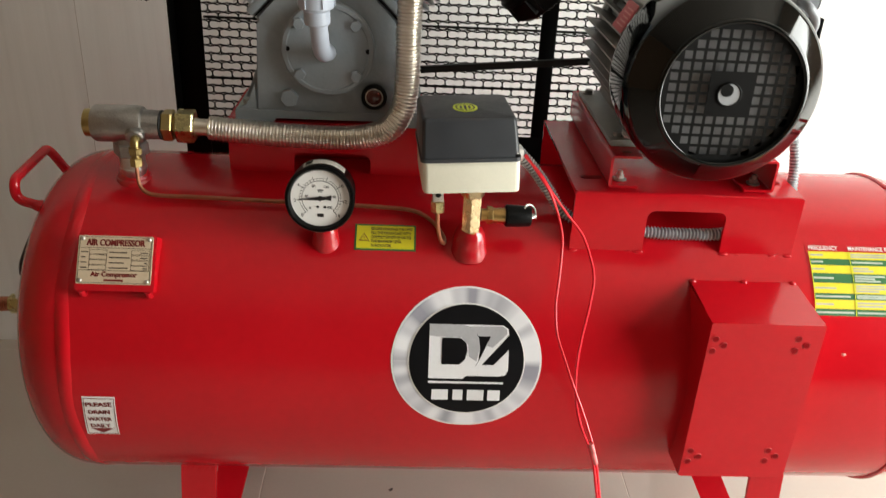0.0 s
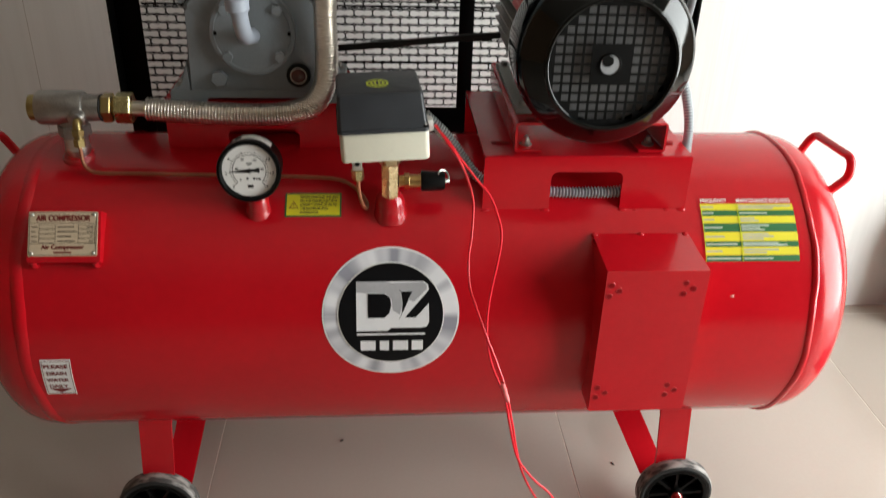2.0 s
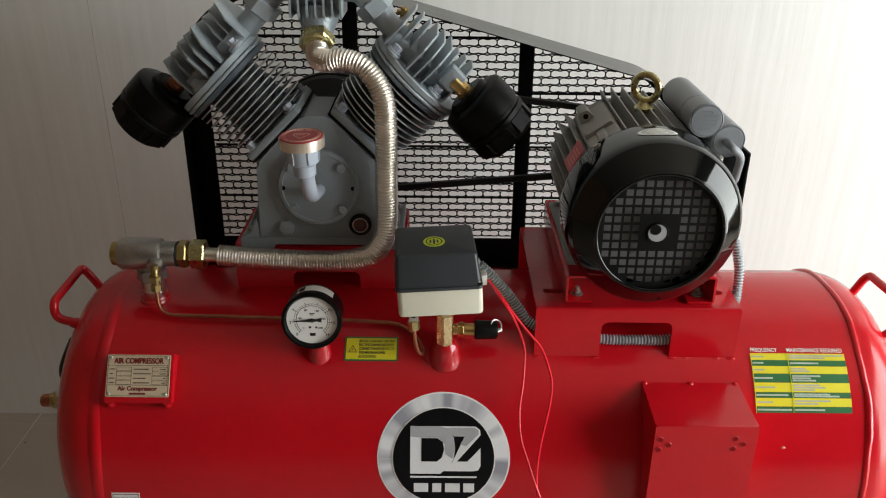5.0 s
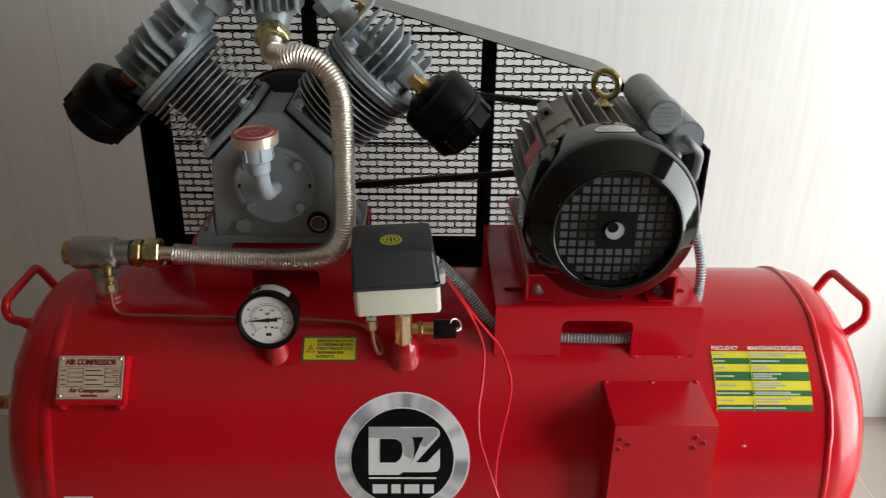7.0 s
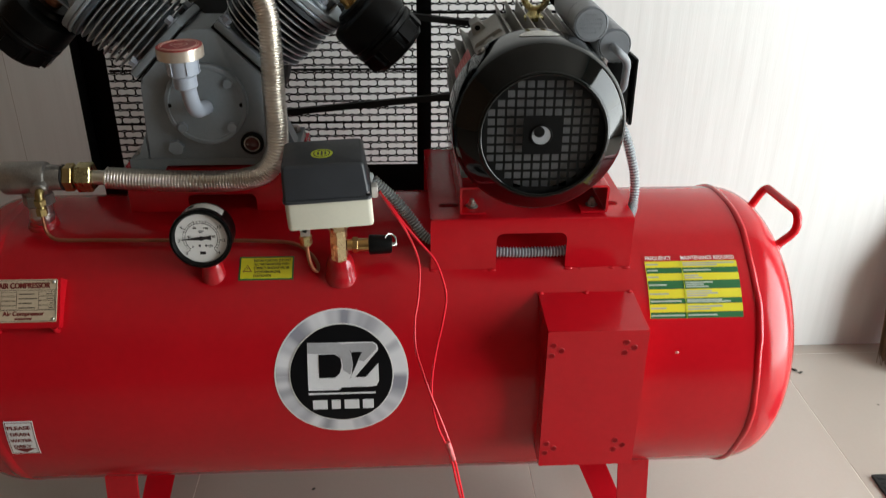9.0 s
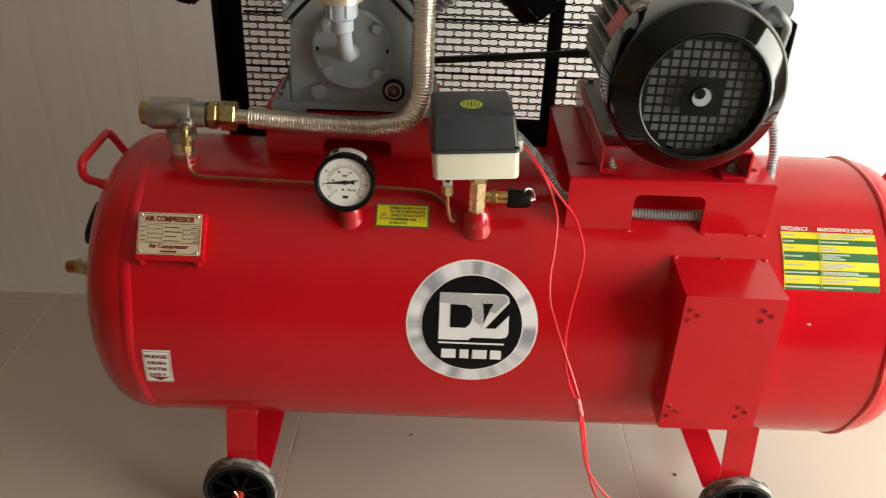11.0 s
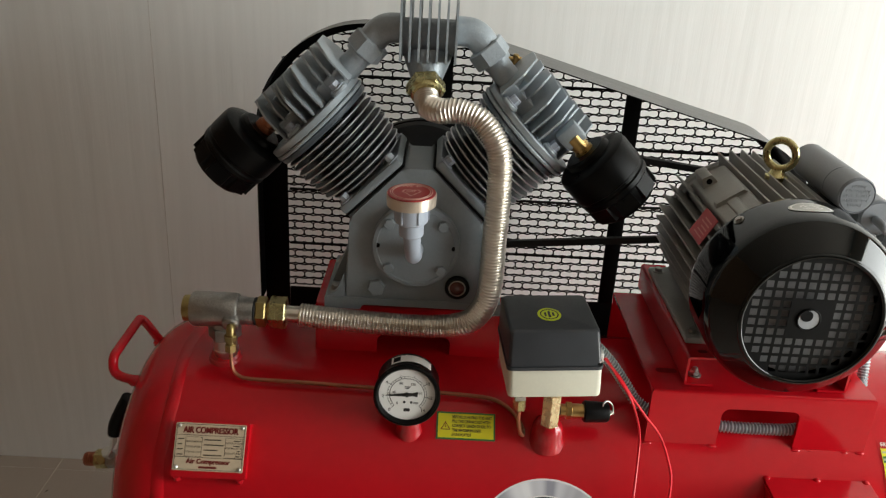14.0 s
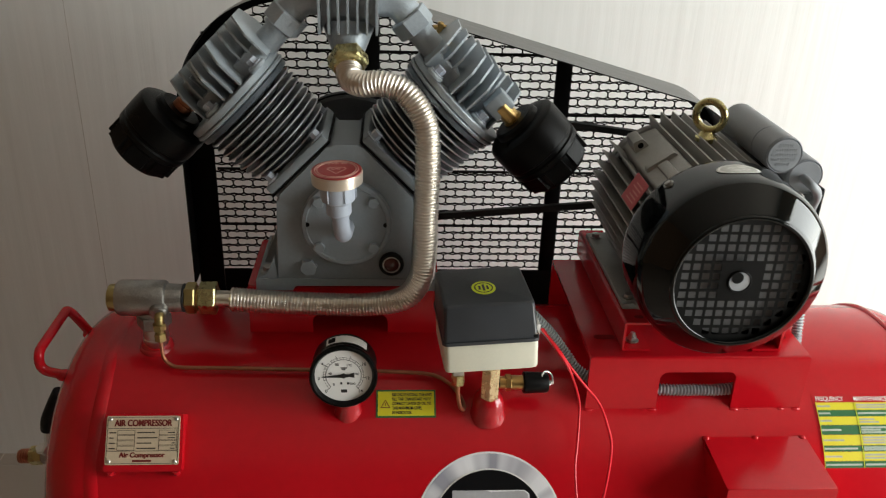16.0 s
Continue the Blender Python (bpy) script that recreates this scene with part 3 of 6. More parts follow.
def stand(x0, x1, y0, y1, top, slot, slot_top, name):
    """A bridge of folded sheet on the tank: two slotted side plates under a top plate, welded down."""
    put_f = lambda y: (lambda u, v, t: V(u, y + t, v))  # noqa: E731
    ob = None
    bm = bm_new()
    prism(bm, round_rect(x0, x1, y0 + 0.0066, y1 - 0.0066, 0.002), lambda u, v, t: V(u, v, t), top - 0.006, top - 0.0004)
    ob = part(name, bm, RED, tank)
    foot = lambda y: Z_TANK + math.sqrt(max(R_TANK ** 2 - y * y, 0)) - 0.004  # noqa: E731
    for y, s in ((y0 + 0.0005, 1), (y1 - 0.0065, 1)):
        z = min(foot(y), foot(y + 0.006))
        bm = bm_new()
        r = 0.012
        a, b = slot
        arch = [(a, z), (a, slot_top - r)] + [(a + r - r * math.cos(t), slot_top - r + r * math.sin(t)) for t in (0.3, 0.6, 0.9, 1.2, 1.57)]
        arch += [(b - r + r * math.sin(t), slot_top - r + r * math.cos(t)) for t in (0.0, 0.3, 0.6, 0.9, 1.2)] + [(b, slot_top - r), (b, z)]
        if y > 0:
            arch = []
        line = [(x0, z), *arch, (x1, z), (x1, top - 0.003), (x1 - 0.003, top), (x0 + 0.003, top), (x0, top - 0.003)]
        prism(bm, line, put_f(y), 0.0, 0.006)
        bmesh.ops.bevel(bm, geom=[e for e in bm.edges if all(v.co.z > top - 1e-4 and abs(v.co.y - (y if y < 0 else y + 0.006)) < 1e-4 for v in e.verts)], offset=0.004, segments=3, profile=0.5, affect="EDGES")
        part("side_plate", bm, RED, ob)
        bm = bm_new()
        for x, r in ((x0 + 0.004, 0.0036), (a - 0.006, 0.0040), (a - 0.020, 0.0026), (b + 0.005, 0.0038), (b + 0.026, 0.0026), (x1 - 0.030, 0.0030), (x1 - 0.006, 0.0038)):
            place = Matrix.Translation((x, y - 0.0005, foot(y) + 0.0022)) @ Matrix.Diagonal((2.2 + 0.8 * noise.noise(V(x * 90, 0, 0)), 0.9, 0.7, 1))
            bmesh.ops.create_icosphere(bm, subdivisions=2, radius=r, matrix=place)
        for xa, xb in ((x0, a), (b, x1)) if arch else ((x0, x1),):
            fillet = [(y + 0.001, foot(y + 0.001) + 0.0035), (y - 0.0035, foot(y - 0.0035) + 0.0028), (y - 0.003, foot(y) + 0.0002), (y + 0.001, foot(y + 0.001))]
            prism(bm, fillet, lambda u, v, t: V(t, u, v), xa + 0.001, xb - 0.001)
        tagged(part("weld_bead", bm, RED, ob), kind="stuff")
    return ob


pump_stand = stand(-0.303, -0.008, -0.024, 0.150, 0.802, (-0.205, -0.088), 0.752, "pump_stand")
motor_stand = stand(0.207, 0.537, -0.158, 0.168, 0.759, (0.314, 0.429), 0.733, "motor_stand")
# slots are thin plates on the sheet, their shade painted dark red
for x, y in ((0.239, -0.101), (0.505, -0.101)):
    bm = bm_new()
    prism(bm, round_rect(x - 0.016, x + 0.016, y - 0.006, y + 0.006, 0.0055), lambda u, v, t: V(u, v, t), 0.7592, 0.7596)
    part("slot_hole", bm, HOLE_SHADE, motor_stand, "oblong bolt slot, a flat plate in shaded red")


def boss(x, a, r, length, lean=0.6):
    """A socket welded on the tank with a thick coat of paint."""
    p = on_tank(x, a, -0.012)
    d = (V(0, -math.sin(radians(a)), math.cos(radians(a))) * lean + V(0, 0, 1) * (1 - lean)).normalized()
    bm = bm_new()
    lathe(bm, [(0.0, r * 1.25), (0.011, r * 1.22), (0.014, r * 1.14), (length * 0.50, r * 1.10), (length * 0.68, r * 1.04), (length * 0.82, r * 0.92), (length * 0.93, r * 0.76), (length, r * 0.58)], p, d, 40)
    part("socket", bm, RED_GLOSS, tank)
    return p + d * length


GAUGE_TOP = boss(-0.145, 37.5, 0.0168, 0.044, 0.25)
SWITCH_TOP = boss(0.061, 38.7, 0.0218, 0.049, 0.15)
VALVE_TOP = boss(-0.440, 12.0, 0.0215, 0.029, 0.2)


def cover_box():
    """The folded sheet cover in front of the tank, open below, with three-hole groups at its corners."""
    x0, x1, y, z0, z1 = 0.381, 0.538, -0.298, 0.370, 0.634
    bm = bm_new()
    prism(bm, round_rect(x0, x1, z0, z1, 0.003), lambda u, v, t: V(u, y + t, v), 0.0, 0.003)
    ob = part("cover_box", bm, RED, tank, "folded red sheet cover with small round holes")
    back = lambda z: -math.sqrt(R_TANK ** 2 - (z - Z_TANK) ** 2) + 0.006  # noqa: E731
    for x in (x0, x1 - 0.003):
        bm = bm_new()
        zs = [z0 + (z1 - z0) * k / 12 for k in range(13)]
        prism(bm, [(y + 0.003, z0), (y + 0.003, z1)] + [(back(z), z) for z in zs[::-1]], lambda u, v, t: V(x + t, u, v), 0.0, 0.003)
        part("cover_side", bm, RED, ob)
    bm = bm_new()
    sheet(bm, [(y + 0.0035, z1 - 0.0035), (-0.190, 0.6375)], 0.003, lambda u, v, t: V(t, u, v), x0 + 0.0005, x1 - 0.0005)
    part("cover_top", bm, RED, ob)
    for x in (x0 + 0.004, (x0 + x1) / 2, x1 - 0.006):
        bm = bm_new()
        bmesh.ops.create_icosphere(bm, subdivisions=2, radius=0.0048, matrix=Matrix.Translation((x, -0.1925, 0.6395)) @ Matrix.Diagonal((1.2, 1, 0.8, 1)))
        tagged(part("weld_bead", bm, RED, ob), kind="stuff")
    for cx, cz in ((0.396, 0.600), (0.510, 0.603), (0.397, 0.408), (0.511, 0.411)):
        for dx, dz in ((-0.0075, -0.010), (0.007, -0.001), (-0.006, 0.009)):
            # no hole is cut: a disc carries the hole's shade as colour
            bm = bm_new()
            lathe(bm, [(0.0, 0.0043), (0.0006, 0.0043)], (cx + dx, y - 0.0008, cz + dz), (0, 1, 0), 16)
            part("hole", bm, HOLE_SHADE, ob, "small round hole, a flat disc in shaded red")
            bm = bm_new()
            ring(bm, (cx + dx, y - 0.0002, cz + dz), (0, 1, 0), 0.0048, 0.0008, 20, 6)
            part("hole_rim", bm, RED_GLOSS, ob)
    return ob


cover_box()
CHIP = surface("chipped_paint_fleck", (0.62, 0.27, 0.22), 0.5, vary=0.3, scale=200)
for x, a, r, mat in ((0.607, 69, 0.0030, CHIP), (0.30, 62, 0.0016, RED_GLOSS)):
    bm = bm_new()
    bmesh.ops.create_icosphere(bm, subdivisions=2, radius=r, matrix=Matrix.Translation(on_tank(x, a, 0.0)) @ Matrix.Diagonal((1.3, 0.5, 0.8, 1)))
    part("weld_spatter", bm, mat, tank)

# ---- the name plate on its bracket ----
NP_O = V(-0.4290, -0.2045, 0.6535)
NP_V = V(0, 0.0365, 0.0525).normalized()
NP_N = V(0, -NP_V.z, NP_V.y)


def np_put(u, v, t=0.0):
    return NP_O + V(1, 0, 0) * u + NP_V * v + NP_N * t


def bracket():
    bm = bm_new()
    prism(bm, round_rect(-0.0525, 0.0545, -0.0430, 0.0365, 0.003), np_put, -0.006, -0.0005)
    ob = part("plate_bracket", bm, RED, tank, "folded red bracket for the name plate")
    for u in (-0.0515, 0.0508):
        bm = bm_new()
        prism(bm, round_rect(-0.042, 0.035, -0.036, -0.002, 0.002), lambda a, b, t: np_put(u + t, a, b), 0.0, 0.003)
        part("bracket_side", bm, RED, ob)
    for u in (-0.044, 0.046):
        bm = bm_new()
        tube(bm, [np_put(u, -0.042, -0.003), np_put(u, -0.046, -0.009), np_put(u, -0.046, -0.02)], 0.0048, 10)
        part("weld_bead", bm, RED_GLOSS, ob)


bracket()
plate = thing("name_plate", "pale stamped metal name plate with dark lettering", "name plate", tuple(NP_O))
W, Hh = 0.0505, 0.0335
bm = bm_new()
prism(bm, round_rect(-W, W, -Hh, Hh, 0.002), np_put, 0.0, 0.0012)
part("plate", bm, PLATE, plate)


def np_bar(u0, u1, v0, v1, mat=PLATE_INK, name="printed_line"):
    bm = bm_new()
    prism(bm, [(u0, v0), (u1, v0), (u1, v1), (u0, v1)], np_put, 0.00125, 0.0015)
    part(name, bm, mat, plate)


for text, size, base, width, stroke in (("AIR COMPRESSOR", 0.0125, 0.0195, 0.079, 0.00045), ("Air Compressor", 0.0095, -0.0232, 0.063, 0.00030)):
    bm = bm_new()
    for k in range(3):
        letters(bm, text, size, lambda u, v: np_put(u + stroke * (k - 1), base + v + 0.4 * stroke * (k % 2), 0.0015 + 0.0001 * k), width, bold=0.0002)
    part("lettering", bm, INK_RED, plate)
np_bar(-0.013, 0.013, -0.0297, -0.0268, INK_RED)
for v in (0.0160, -0.0150):
    np_bar(-W + 0.002, W - 0.002, v, v + 0.0007)
for u in (-W + 0.0015, W - 0.0022):
    np_bar(u, u + 0.0007, -Hh + 0.003, Hh - 0.003)
for v in (-Hh + 0.0015, Hh - 0.0022):
    np_bar(-W + 0.003, W - 0.003, v, v + 0.0006)
for k in range(4):
    v = 0.0095 - 0.0072 * k
    np_bar(-0.046, -0.046 + (0.009, 0.006, 0.008, 0.0085)[k], v + 0.0002, v + 0.0018)
    np_bar(-0.008, -0.008 + (0.024, 0.028, 0.020, 0.026)[k], v + 0.0002, v + 0.0018)
    np_bar(0.034 + (0, 0, 0.006, 0.004)[k], 0.044, v + 0.0002, v + 0.0017)
    for v2 in (v - 0.0018, v + 0.0040):
        np_bar(-0.035, -0.011, v2, v2 + 0.0005)
        np_bar(0.022, 0.047, v2, v2 + 0.0005)
for u in (-0.035, -0.0115, 0.022, 0.0465):
    np_bar(u, u + 0.0005, -0.0138, 0.0140)
for u in (-0.045, 0.045):
    for v in (-0.029, 0.029):
        bm = bm_new()
        lathe(bm, [(0.0, 0.0028), (0.001, 0.0026), (0.002, 0.0015), (0.0022, 0.0)], np_put(u, v, 0.001), NP_N, 16)
        part("rivet", bm, STEEL, plate)

# ---- stickers on the tank ----
ARC = R_TANK * math.pi / 180


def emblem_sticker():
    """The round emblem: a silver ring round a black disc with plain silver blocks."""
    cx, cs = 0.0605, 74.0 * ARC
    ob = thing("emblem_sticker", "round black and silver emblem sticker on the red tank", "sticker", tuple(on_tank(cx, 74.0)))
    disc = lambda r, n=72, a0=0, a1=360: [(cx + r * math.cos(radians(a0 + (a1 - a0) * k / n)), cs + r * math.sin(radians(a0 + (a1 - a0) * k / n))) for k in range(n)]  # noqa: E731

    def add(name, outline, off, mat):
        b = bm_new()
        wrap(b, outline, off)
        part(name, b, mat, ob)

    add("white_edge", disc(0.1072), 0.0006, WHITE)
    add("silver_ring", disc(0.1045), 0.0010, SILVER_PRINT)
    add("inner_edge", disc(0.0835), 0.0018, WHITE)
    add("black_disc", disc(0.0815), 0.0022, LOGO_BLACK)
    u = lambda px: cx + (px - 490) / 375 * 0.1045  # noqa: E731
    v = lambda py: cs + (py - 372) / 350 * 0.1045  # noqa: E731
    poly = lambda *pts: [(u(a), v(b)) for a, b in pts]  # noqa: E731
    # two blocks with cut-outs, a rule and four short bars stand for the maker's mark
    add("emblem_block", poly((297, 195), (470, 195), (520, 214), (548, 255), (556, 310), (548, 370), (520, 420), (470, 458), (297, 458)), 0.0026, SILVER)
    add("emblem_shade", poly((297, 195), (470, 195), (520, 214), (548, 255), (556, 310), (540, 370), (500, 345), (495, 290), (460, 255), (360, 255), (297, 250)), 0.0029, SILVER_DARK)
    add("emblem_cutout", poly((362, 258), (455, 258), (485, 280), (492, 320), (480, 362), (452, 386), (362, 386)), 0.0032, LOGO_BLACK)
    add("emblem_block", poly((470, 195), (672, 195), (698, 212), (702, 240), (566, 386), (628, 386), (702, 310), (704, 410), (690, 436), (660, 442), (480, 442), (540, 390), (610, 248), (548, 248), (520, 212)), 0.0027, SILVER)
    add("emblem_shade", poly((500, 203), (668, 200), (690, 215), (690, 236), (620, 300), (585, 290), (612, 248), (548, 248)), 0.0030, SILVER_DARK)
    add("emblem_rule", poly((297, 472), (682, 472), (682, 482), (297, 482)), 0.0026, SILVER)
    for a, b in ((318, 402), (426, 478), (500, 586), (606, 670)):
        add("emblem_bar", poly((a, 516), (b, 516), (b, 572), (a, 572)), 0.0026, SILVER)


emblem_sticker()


def sticker_parts(ob):
    def bar(x0, x1, a0, a1, off, mat, name="printed_line"):
        b = bm_new()
        strip(b, x0, x1, a0 * ARC, a1 * ARC, off)
        part(name, b, mat, ob)

    def words(text, size, x, a, mat, width=None, align="CENTER", off=0.0016, bold=0.0, skew=0.0):
        b = bm_new()
        letters(b, text, size, lambda p, q: on_tank(x + p + skew * q, a - q / ARC, off), width, align, bold)
        part("lettering", b, mat, ob)

    return bar, words


warn = thing("warning_sticker", "yellow oil warning sticker with a green border", "sticker", tuple(on_tank(-0.06, 35)))
bar, words = sticker_parts(warn)
bar(-0.104, -0.016, 30.3, 39.7, 0.0006, GREEN, "border")
bar(-0.1015, -0.0185, 30.9, 39.1, 0.0010, YELLOW, "ground_colour")
for k, (text, width) in enumerate((("BEFORE STARTING THE UNIT", 0.0595), ("FILL THE CRANKCASE WITH", 0.0570), ("CORRECT GRADE OF OIL TO", 0.0575), ("THE MAXIMUM LEVEL", 0.044), ("IN INDICATOR", 0.029))):
    words(text, 0.0062, -0.0805, 32.55 + 1.5 * k, INK, width, "LEFT", bold=0.00016)
b = bm_new()
tri = lambda r: [(-0.0905 + r * math.sin(radians(t)), 35.6 * ARC - r * math.cos(radians(t))) for t in (0, 120, 240)]  # noqa: E731
wrap(b, tri(0.0086), 0.0014)
part("warning_triangle", b, INK_RED, warn)
b = bm_new()
wrap(b, tri(0.0062), 0.0018)
part("triangle_field", b, YELLOW, warn)
bar(-0.0911, -0.0899, 34.9, 35.8, 0.0022, INK_RED)

drain = thing("drain_sticker", "white drain reminder sticker with dark red words", "sticker", tuple(on_tank(-0.46, 97)))
bar, words = sticker_parts(drain)


def leaning(x0, x1, a0, a1, off, mat, name, inset=0.0):
    b = bm_new()
    lean = -0.0045
    wrap(b, [(x0 + inset, a0 * ARC + inset), (x1 + inset, a0 * ARC + inset), (x1 + lean - inset, a1 * ARC - inset), (x0 + lean + inset, a1 * ARC - inset)][:2]
         + [(x1 - inset + lean, a1 * ARC - inset), (x0 + inset + lean, a1 * ARC - inset)], off)
    part(name, b, mat, drain)


leaning(-0.4815, -0.4355, 89.0, 105.3, 0.0006, WHITE, "ground_colour")
for k, (text, w) in enumerate((("PLEASE", 0.0365), ("DRAIN", 0.030), ("WATER", 0.034), ("DAILY", 0.028))):
    for shift, off in ((-0.0003, 0.0014), (0.0003, 0.0016)):
        words(text, 0.0100, -0.4595 - 0.0011 * k + shift, 92.6 + 3.0 * k, INK_RED, w, off=off, bold=0.0002)
b = bm_new()
wrap(b, [(-0.4785, 102.2 * ARC), (-0.4445, 102.2 * ARC), (-0.4620, 104.4 * ARC)], 0.0010)
part("arrow", b, INK_RED, drain)
for x0, x1, a0, a1 in ((-0.4800, -0.4372, 89.6, 89.8), (-0.4838, -0.4412, 104.75, 104.95)):
    bar(x0, x1, a0, a1, 0.0010, INK_RED)
for xa, xb in ((-0.4800, -0.4838), (-0.4378, -0.4418)):
    b = bm_new()
    wrap(b, [(xa, 89.6 * ARC), (xa + 0.0007, 89.6 * ARC), (xb + 0.0007, 104.9 * ARC), (xb, 104.9 * ARC)], 0.0010)
    part("printed_line", b, INK_RED, drain)

table = thing("maintenance_sticker", "yellow and green striped maintenance table sticker", "sticker", tuple(on_tank(0.64, 46)))
bar, words = sticker_parts(table)
bar(0.5605, 0.7235, 32.6, 57.6, 0.0004, RED, "ground_colour")
words("FREQUENCY", 0.0098, 0.5655, 34.9, WHITE, 0.044, "LEFT", bold=0.00012)
words("MAINTENANCE REQUIRED", 0.0098, 0.6255, 34.9, WHITE, 0.091, "LEFT", bold=0.00012)
rows = [35.4, 38.0, 40.2, 43.0, 46.2, 49.6, 51.6, 54.6, 56.8]
for k in range(8):
    mat = (YELLOW, GREEN)[k % 2]
    ink = (GREY_INK if k % 2 == 0 else PALE_INK)
    bar(0.5640, 0.7190, rows[k], rows[k + 1] - 0.06, 0.0008, mat, "table_band")
    mid = (rows[k] + rows[k + 1]) / 2
    bar(0.5655, 0.5655 + (0.020, 0.018, 0.018, 0.030, 0.032, 0.052, 0.026, 0.056)[k], mid - 0.30, mid + 0.30, 0.0013, ink)
    n = (2, 1, 2, 3, 3, 2, 2, 1)[k]
    for j in range(n):
        a = rows[k] + (rows[k + 1] - rows[k]) * (j + 1) / (n + 1)
        bar(0.627, 0.627 + (0.088, 0.056, 0.036, 0.046, 0.052, 0.088, 0.058, 0.058)[k] * (1 - 0.17 * ((j * 2 + k) % 3)), a - 0.3, a + 0.3, 0.0013, ink)
for x in (0.5635, 0.6240):
    bar(x, x + 0.0009, 35.4, 56.8, 0.0017, LIME)

# ---- the pump ----
pump = thing("compressor_pump", "grey two-cylinder compressor pump with cooling fins", "compressor pump", (-0.150, 0.05, 0.802))
PC = V(-0.150, 0.040, 0.925)
UP = V(0, 0, 1)


def bolt(parent, p, d, r, length, name="bolt", mat=STEEL, washer=True, turn=0.2):
    bm = bm_new()
    d = Vector(d).normalized()
    if washer:
        lathe(bm, rounded(0.0018, r * 1.45, 0.0004), p, d, 20)
    hexagon(bm, Vector(p) + d * (0.0017 if washer else 0), d, r, length, turn, 0.0008)
    return part(name, bm, mat, parent)


def crankcase():
    outline = bend([(-0.257, 0.818), (-0.250, 0.952), (-0.172, 1.034), (-0.128, 1.034), (-0.050, 0.952), (-0.043, 0.818)], 0.006, 3)
    bm = bm_new()
    prism(bm, outline, lambda u, v, t: V(u, t, v), -0.034, 0.088)
    bmesh.ops.bevel(bm, geom=[e for e in bm.edges if abs(e.verts[0].co.y - e.verts[1].co.y) < 1e-6 and e.verts[0].co.y < 0], offset=0.004, segments=2, profile=0.5, affect="EDGES")
    ob = part("crankcase", bm, PUMP_GREY, pump, sharp=40)
    bm = bm_new()
    prism(bm, bend([(-0.287, 0.802), (-0.287, 0.822), (-0.013, 0.822), (-0.013, 0.802), (-0.062, 0.802), (-0.066, 0.810), (-0.228, 0.810), (-0.232, 0.802)], 0.003, 2), lambda u, v, t: V(u, t, v), -0.036, 0.122)
    part("foot_flange", bm, PUMP_GREY, ob)
    for x in (-0.271, -0.029):
        for y in (-0.012, 0.098):
            bolt(ob, (x, y, 0.822), UP, 0.0085, 0.008, mat=CAST)
    for x, top in ((-0.259, 0.885), (-0.041, 0.885)):
        s = -1 if x < -0.15 else 1
        bm = bm_new()
        prism(bm, [(x, 0.822), (x + s * 0.022, 0.822), (x - s * 0.002, top)], lambda u, v, t: V(u, t, v), 0.020, 0.060)
        part("rib", bm, PUMP_GREY, ob)
        bm = bm_new()
        prism(bm, bend([(x - s * 0.004, 0.8215), (x + s * 0.026, 0.8215), (x + s * 0.010, 0.830), (x - s * 0.001, 0.858)], 0.006, 3), lambda u, v, t: V(u, t, v), -0.034, -0.024)
        part("rib", bm, PUMP_GREY, ob)
    return ob


case = crankcase()


def front_cover():
    bm = bm_new()
    lathe(bm, [(0.0, 0.066), (0.0125, 0.066), (0.0145, 0.0640), (0.0150, 0.0590), (0.0135, 0.0575), (0.0135, 0.0)], (-0.149, -0.034, 0.917), (0, -1, 0), 64)
    ob = part("front_cover", bm, PUMP_GREY, pump, "round flange cover on the crankcase")
    for a in (42, 138, 222, 318):
        x, z = -0.149 + 0.0535 * math.cos(radians(a)), 0.917 + 0.0535 * math.sin(radians(a))
        bolt(ob, (x, -0.0475, z), (0, -1, 0), 0.0085, 0.007, mat=PUMP_GREY, washer=False)
    # black discs on the uncut cover paint the dark of two holes
    for x in (-0.206, -0.092):
        bm = bm_new()
        lathe(bm, [(0.0, 0.0036), (0.0006, 0.0036)], (x, -0.0480, 0.917), (0, -1, 0), 16)
        part("hole", bm, BLACK, ob)
    # drain plug and sight glass
    bolt(ob, (-0.207, -0.033, 0.842), (0, -1, 0), 0.0135, 0.009, "drain_plug", PUMP_GREY, False)
    bm = bm_new()
    lathe(bm, [(0.0, 0.0190), (0.006, 0.0188), (0.0075, 0.0172), (0.0075, 0.0135), (0.003, 0.0125), (0.003, 0.0)], (-0.083, -0.033, 0.848), (0, -1, 0), 32)
    sight = part("sight_glass", bm, BLACK_PLASTIC, pump, "round oil level window with a dark rim")
    bm = bm_new()
    lathe(bm, [(0.0, 0.0120), (0.002, 0.0118), (0.0045, 0.008), (0.005, 0.0)], (-0.083, -0.0362, 0.848), (0, -1, 0), 28)
    part("lens", bm, surface("oily_red_lens", (0.10, 0.022, 0.02), 0.06, vary=0.3, scale=40, coat=0.8), sight)
    bm = bm_new()
    ring(bm, (-0.083, -0.0395, 0.848), (0, 1, 0), 0.0125, 0.0012, 28, 8)
    part("bright_ring", bm, STEEL, sight)


front_cover()


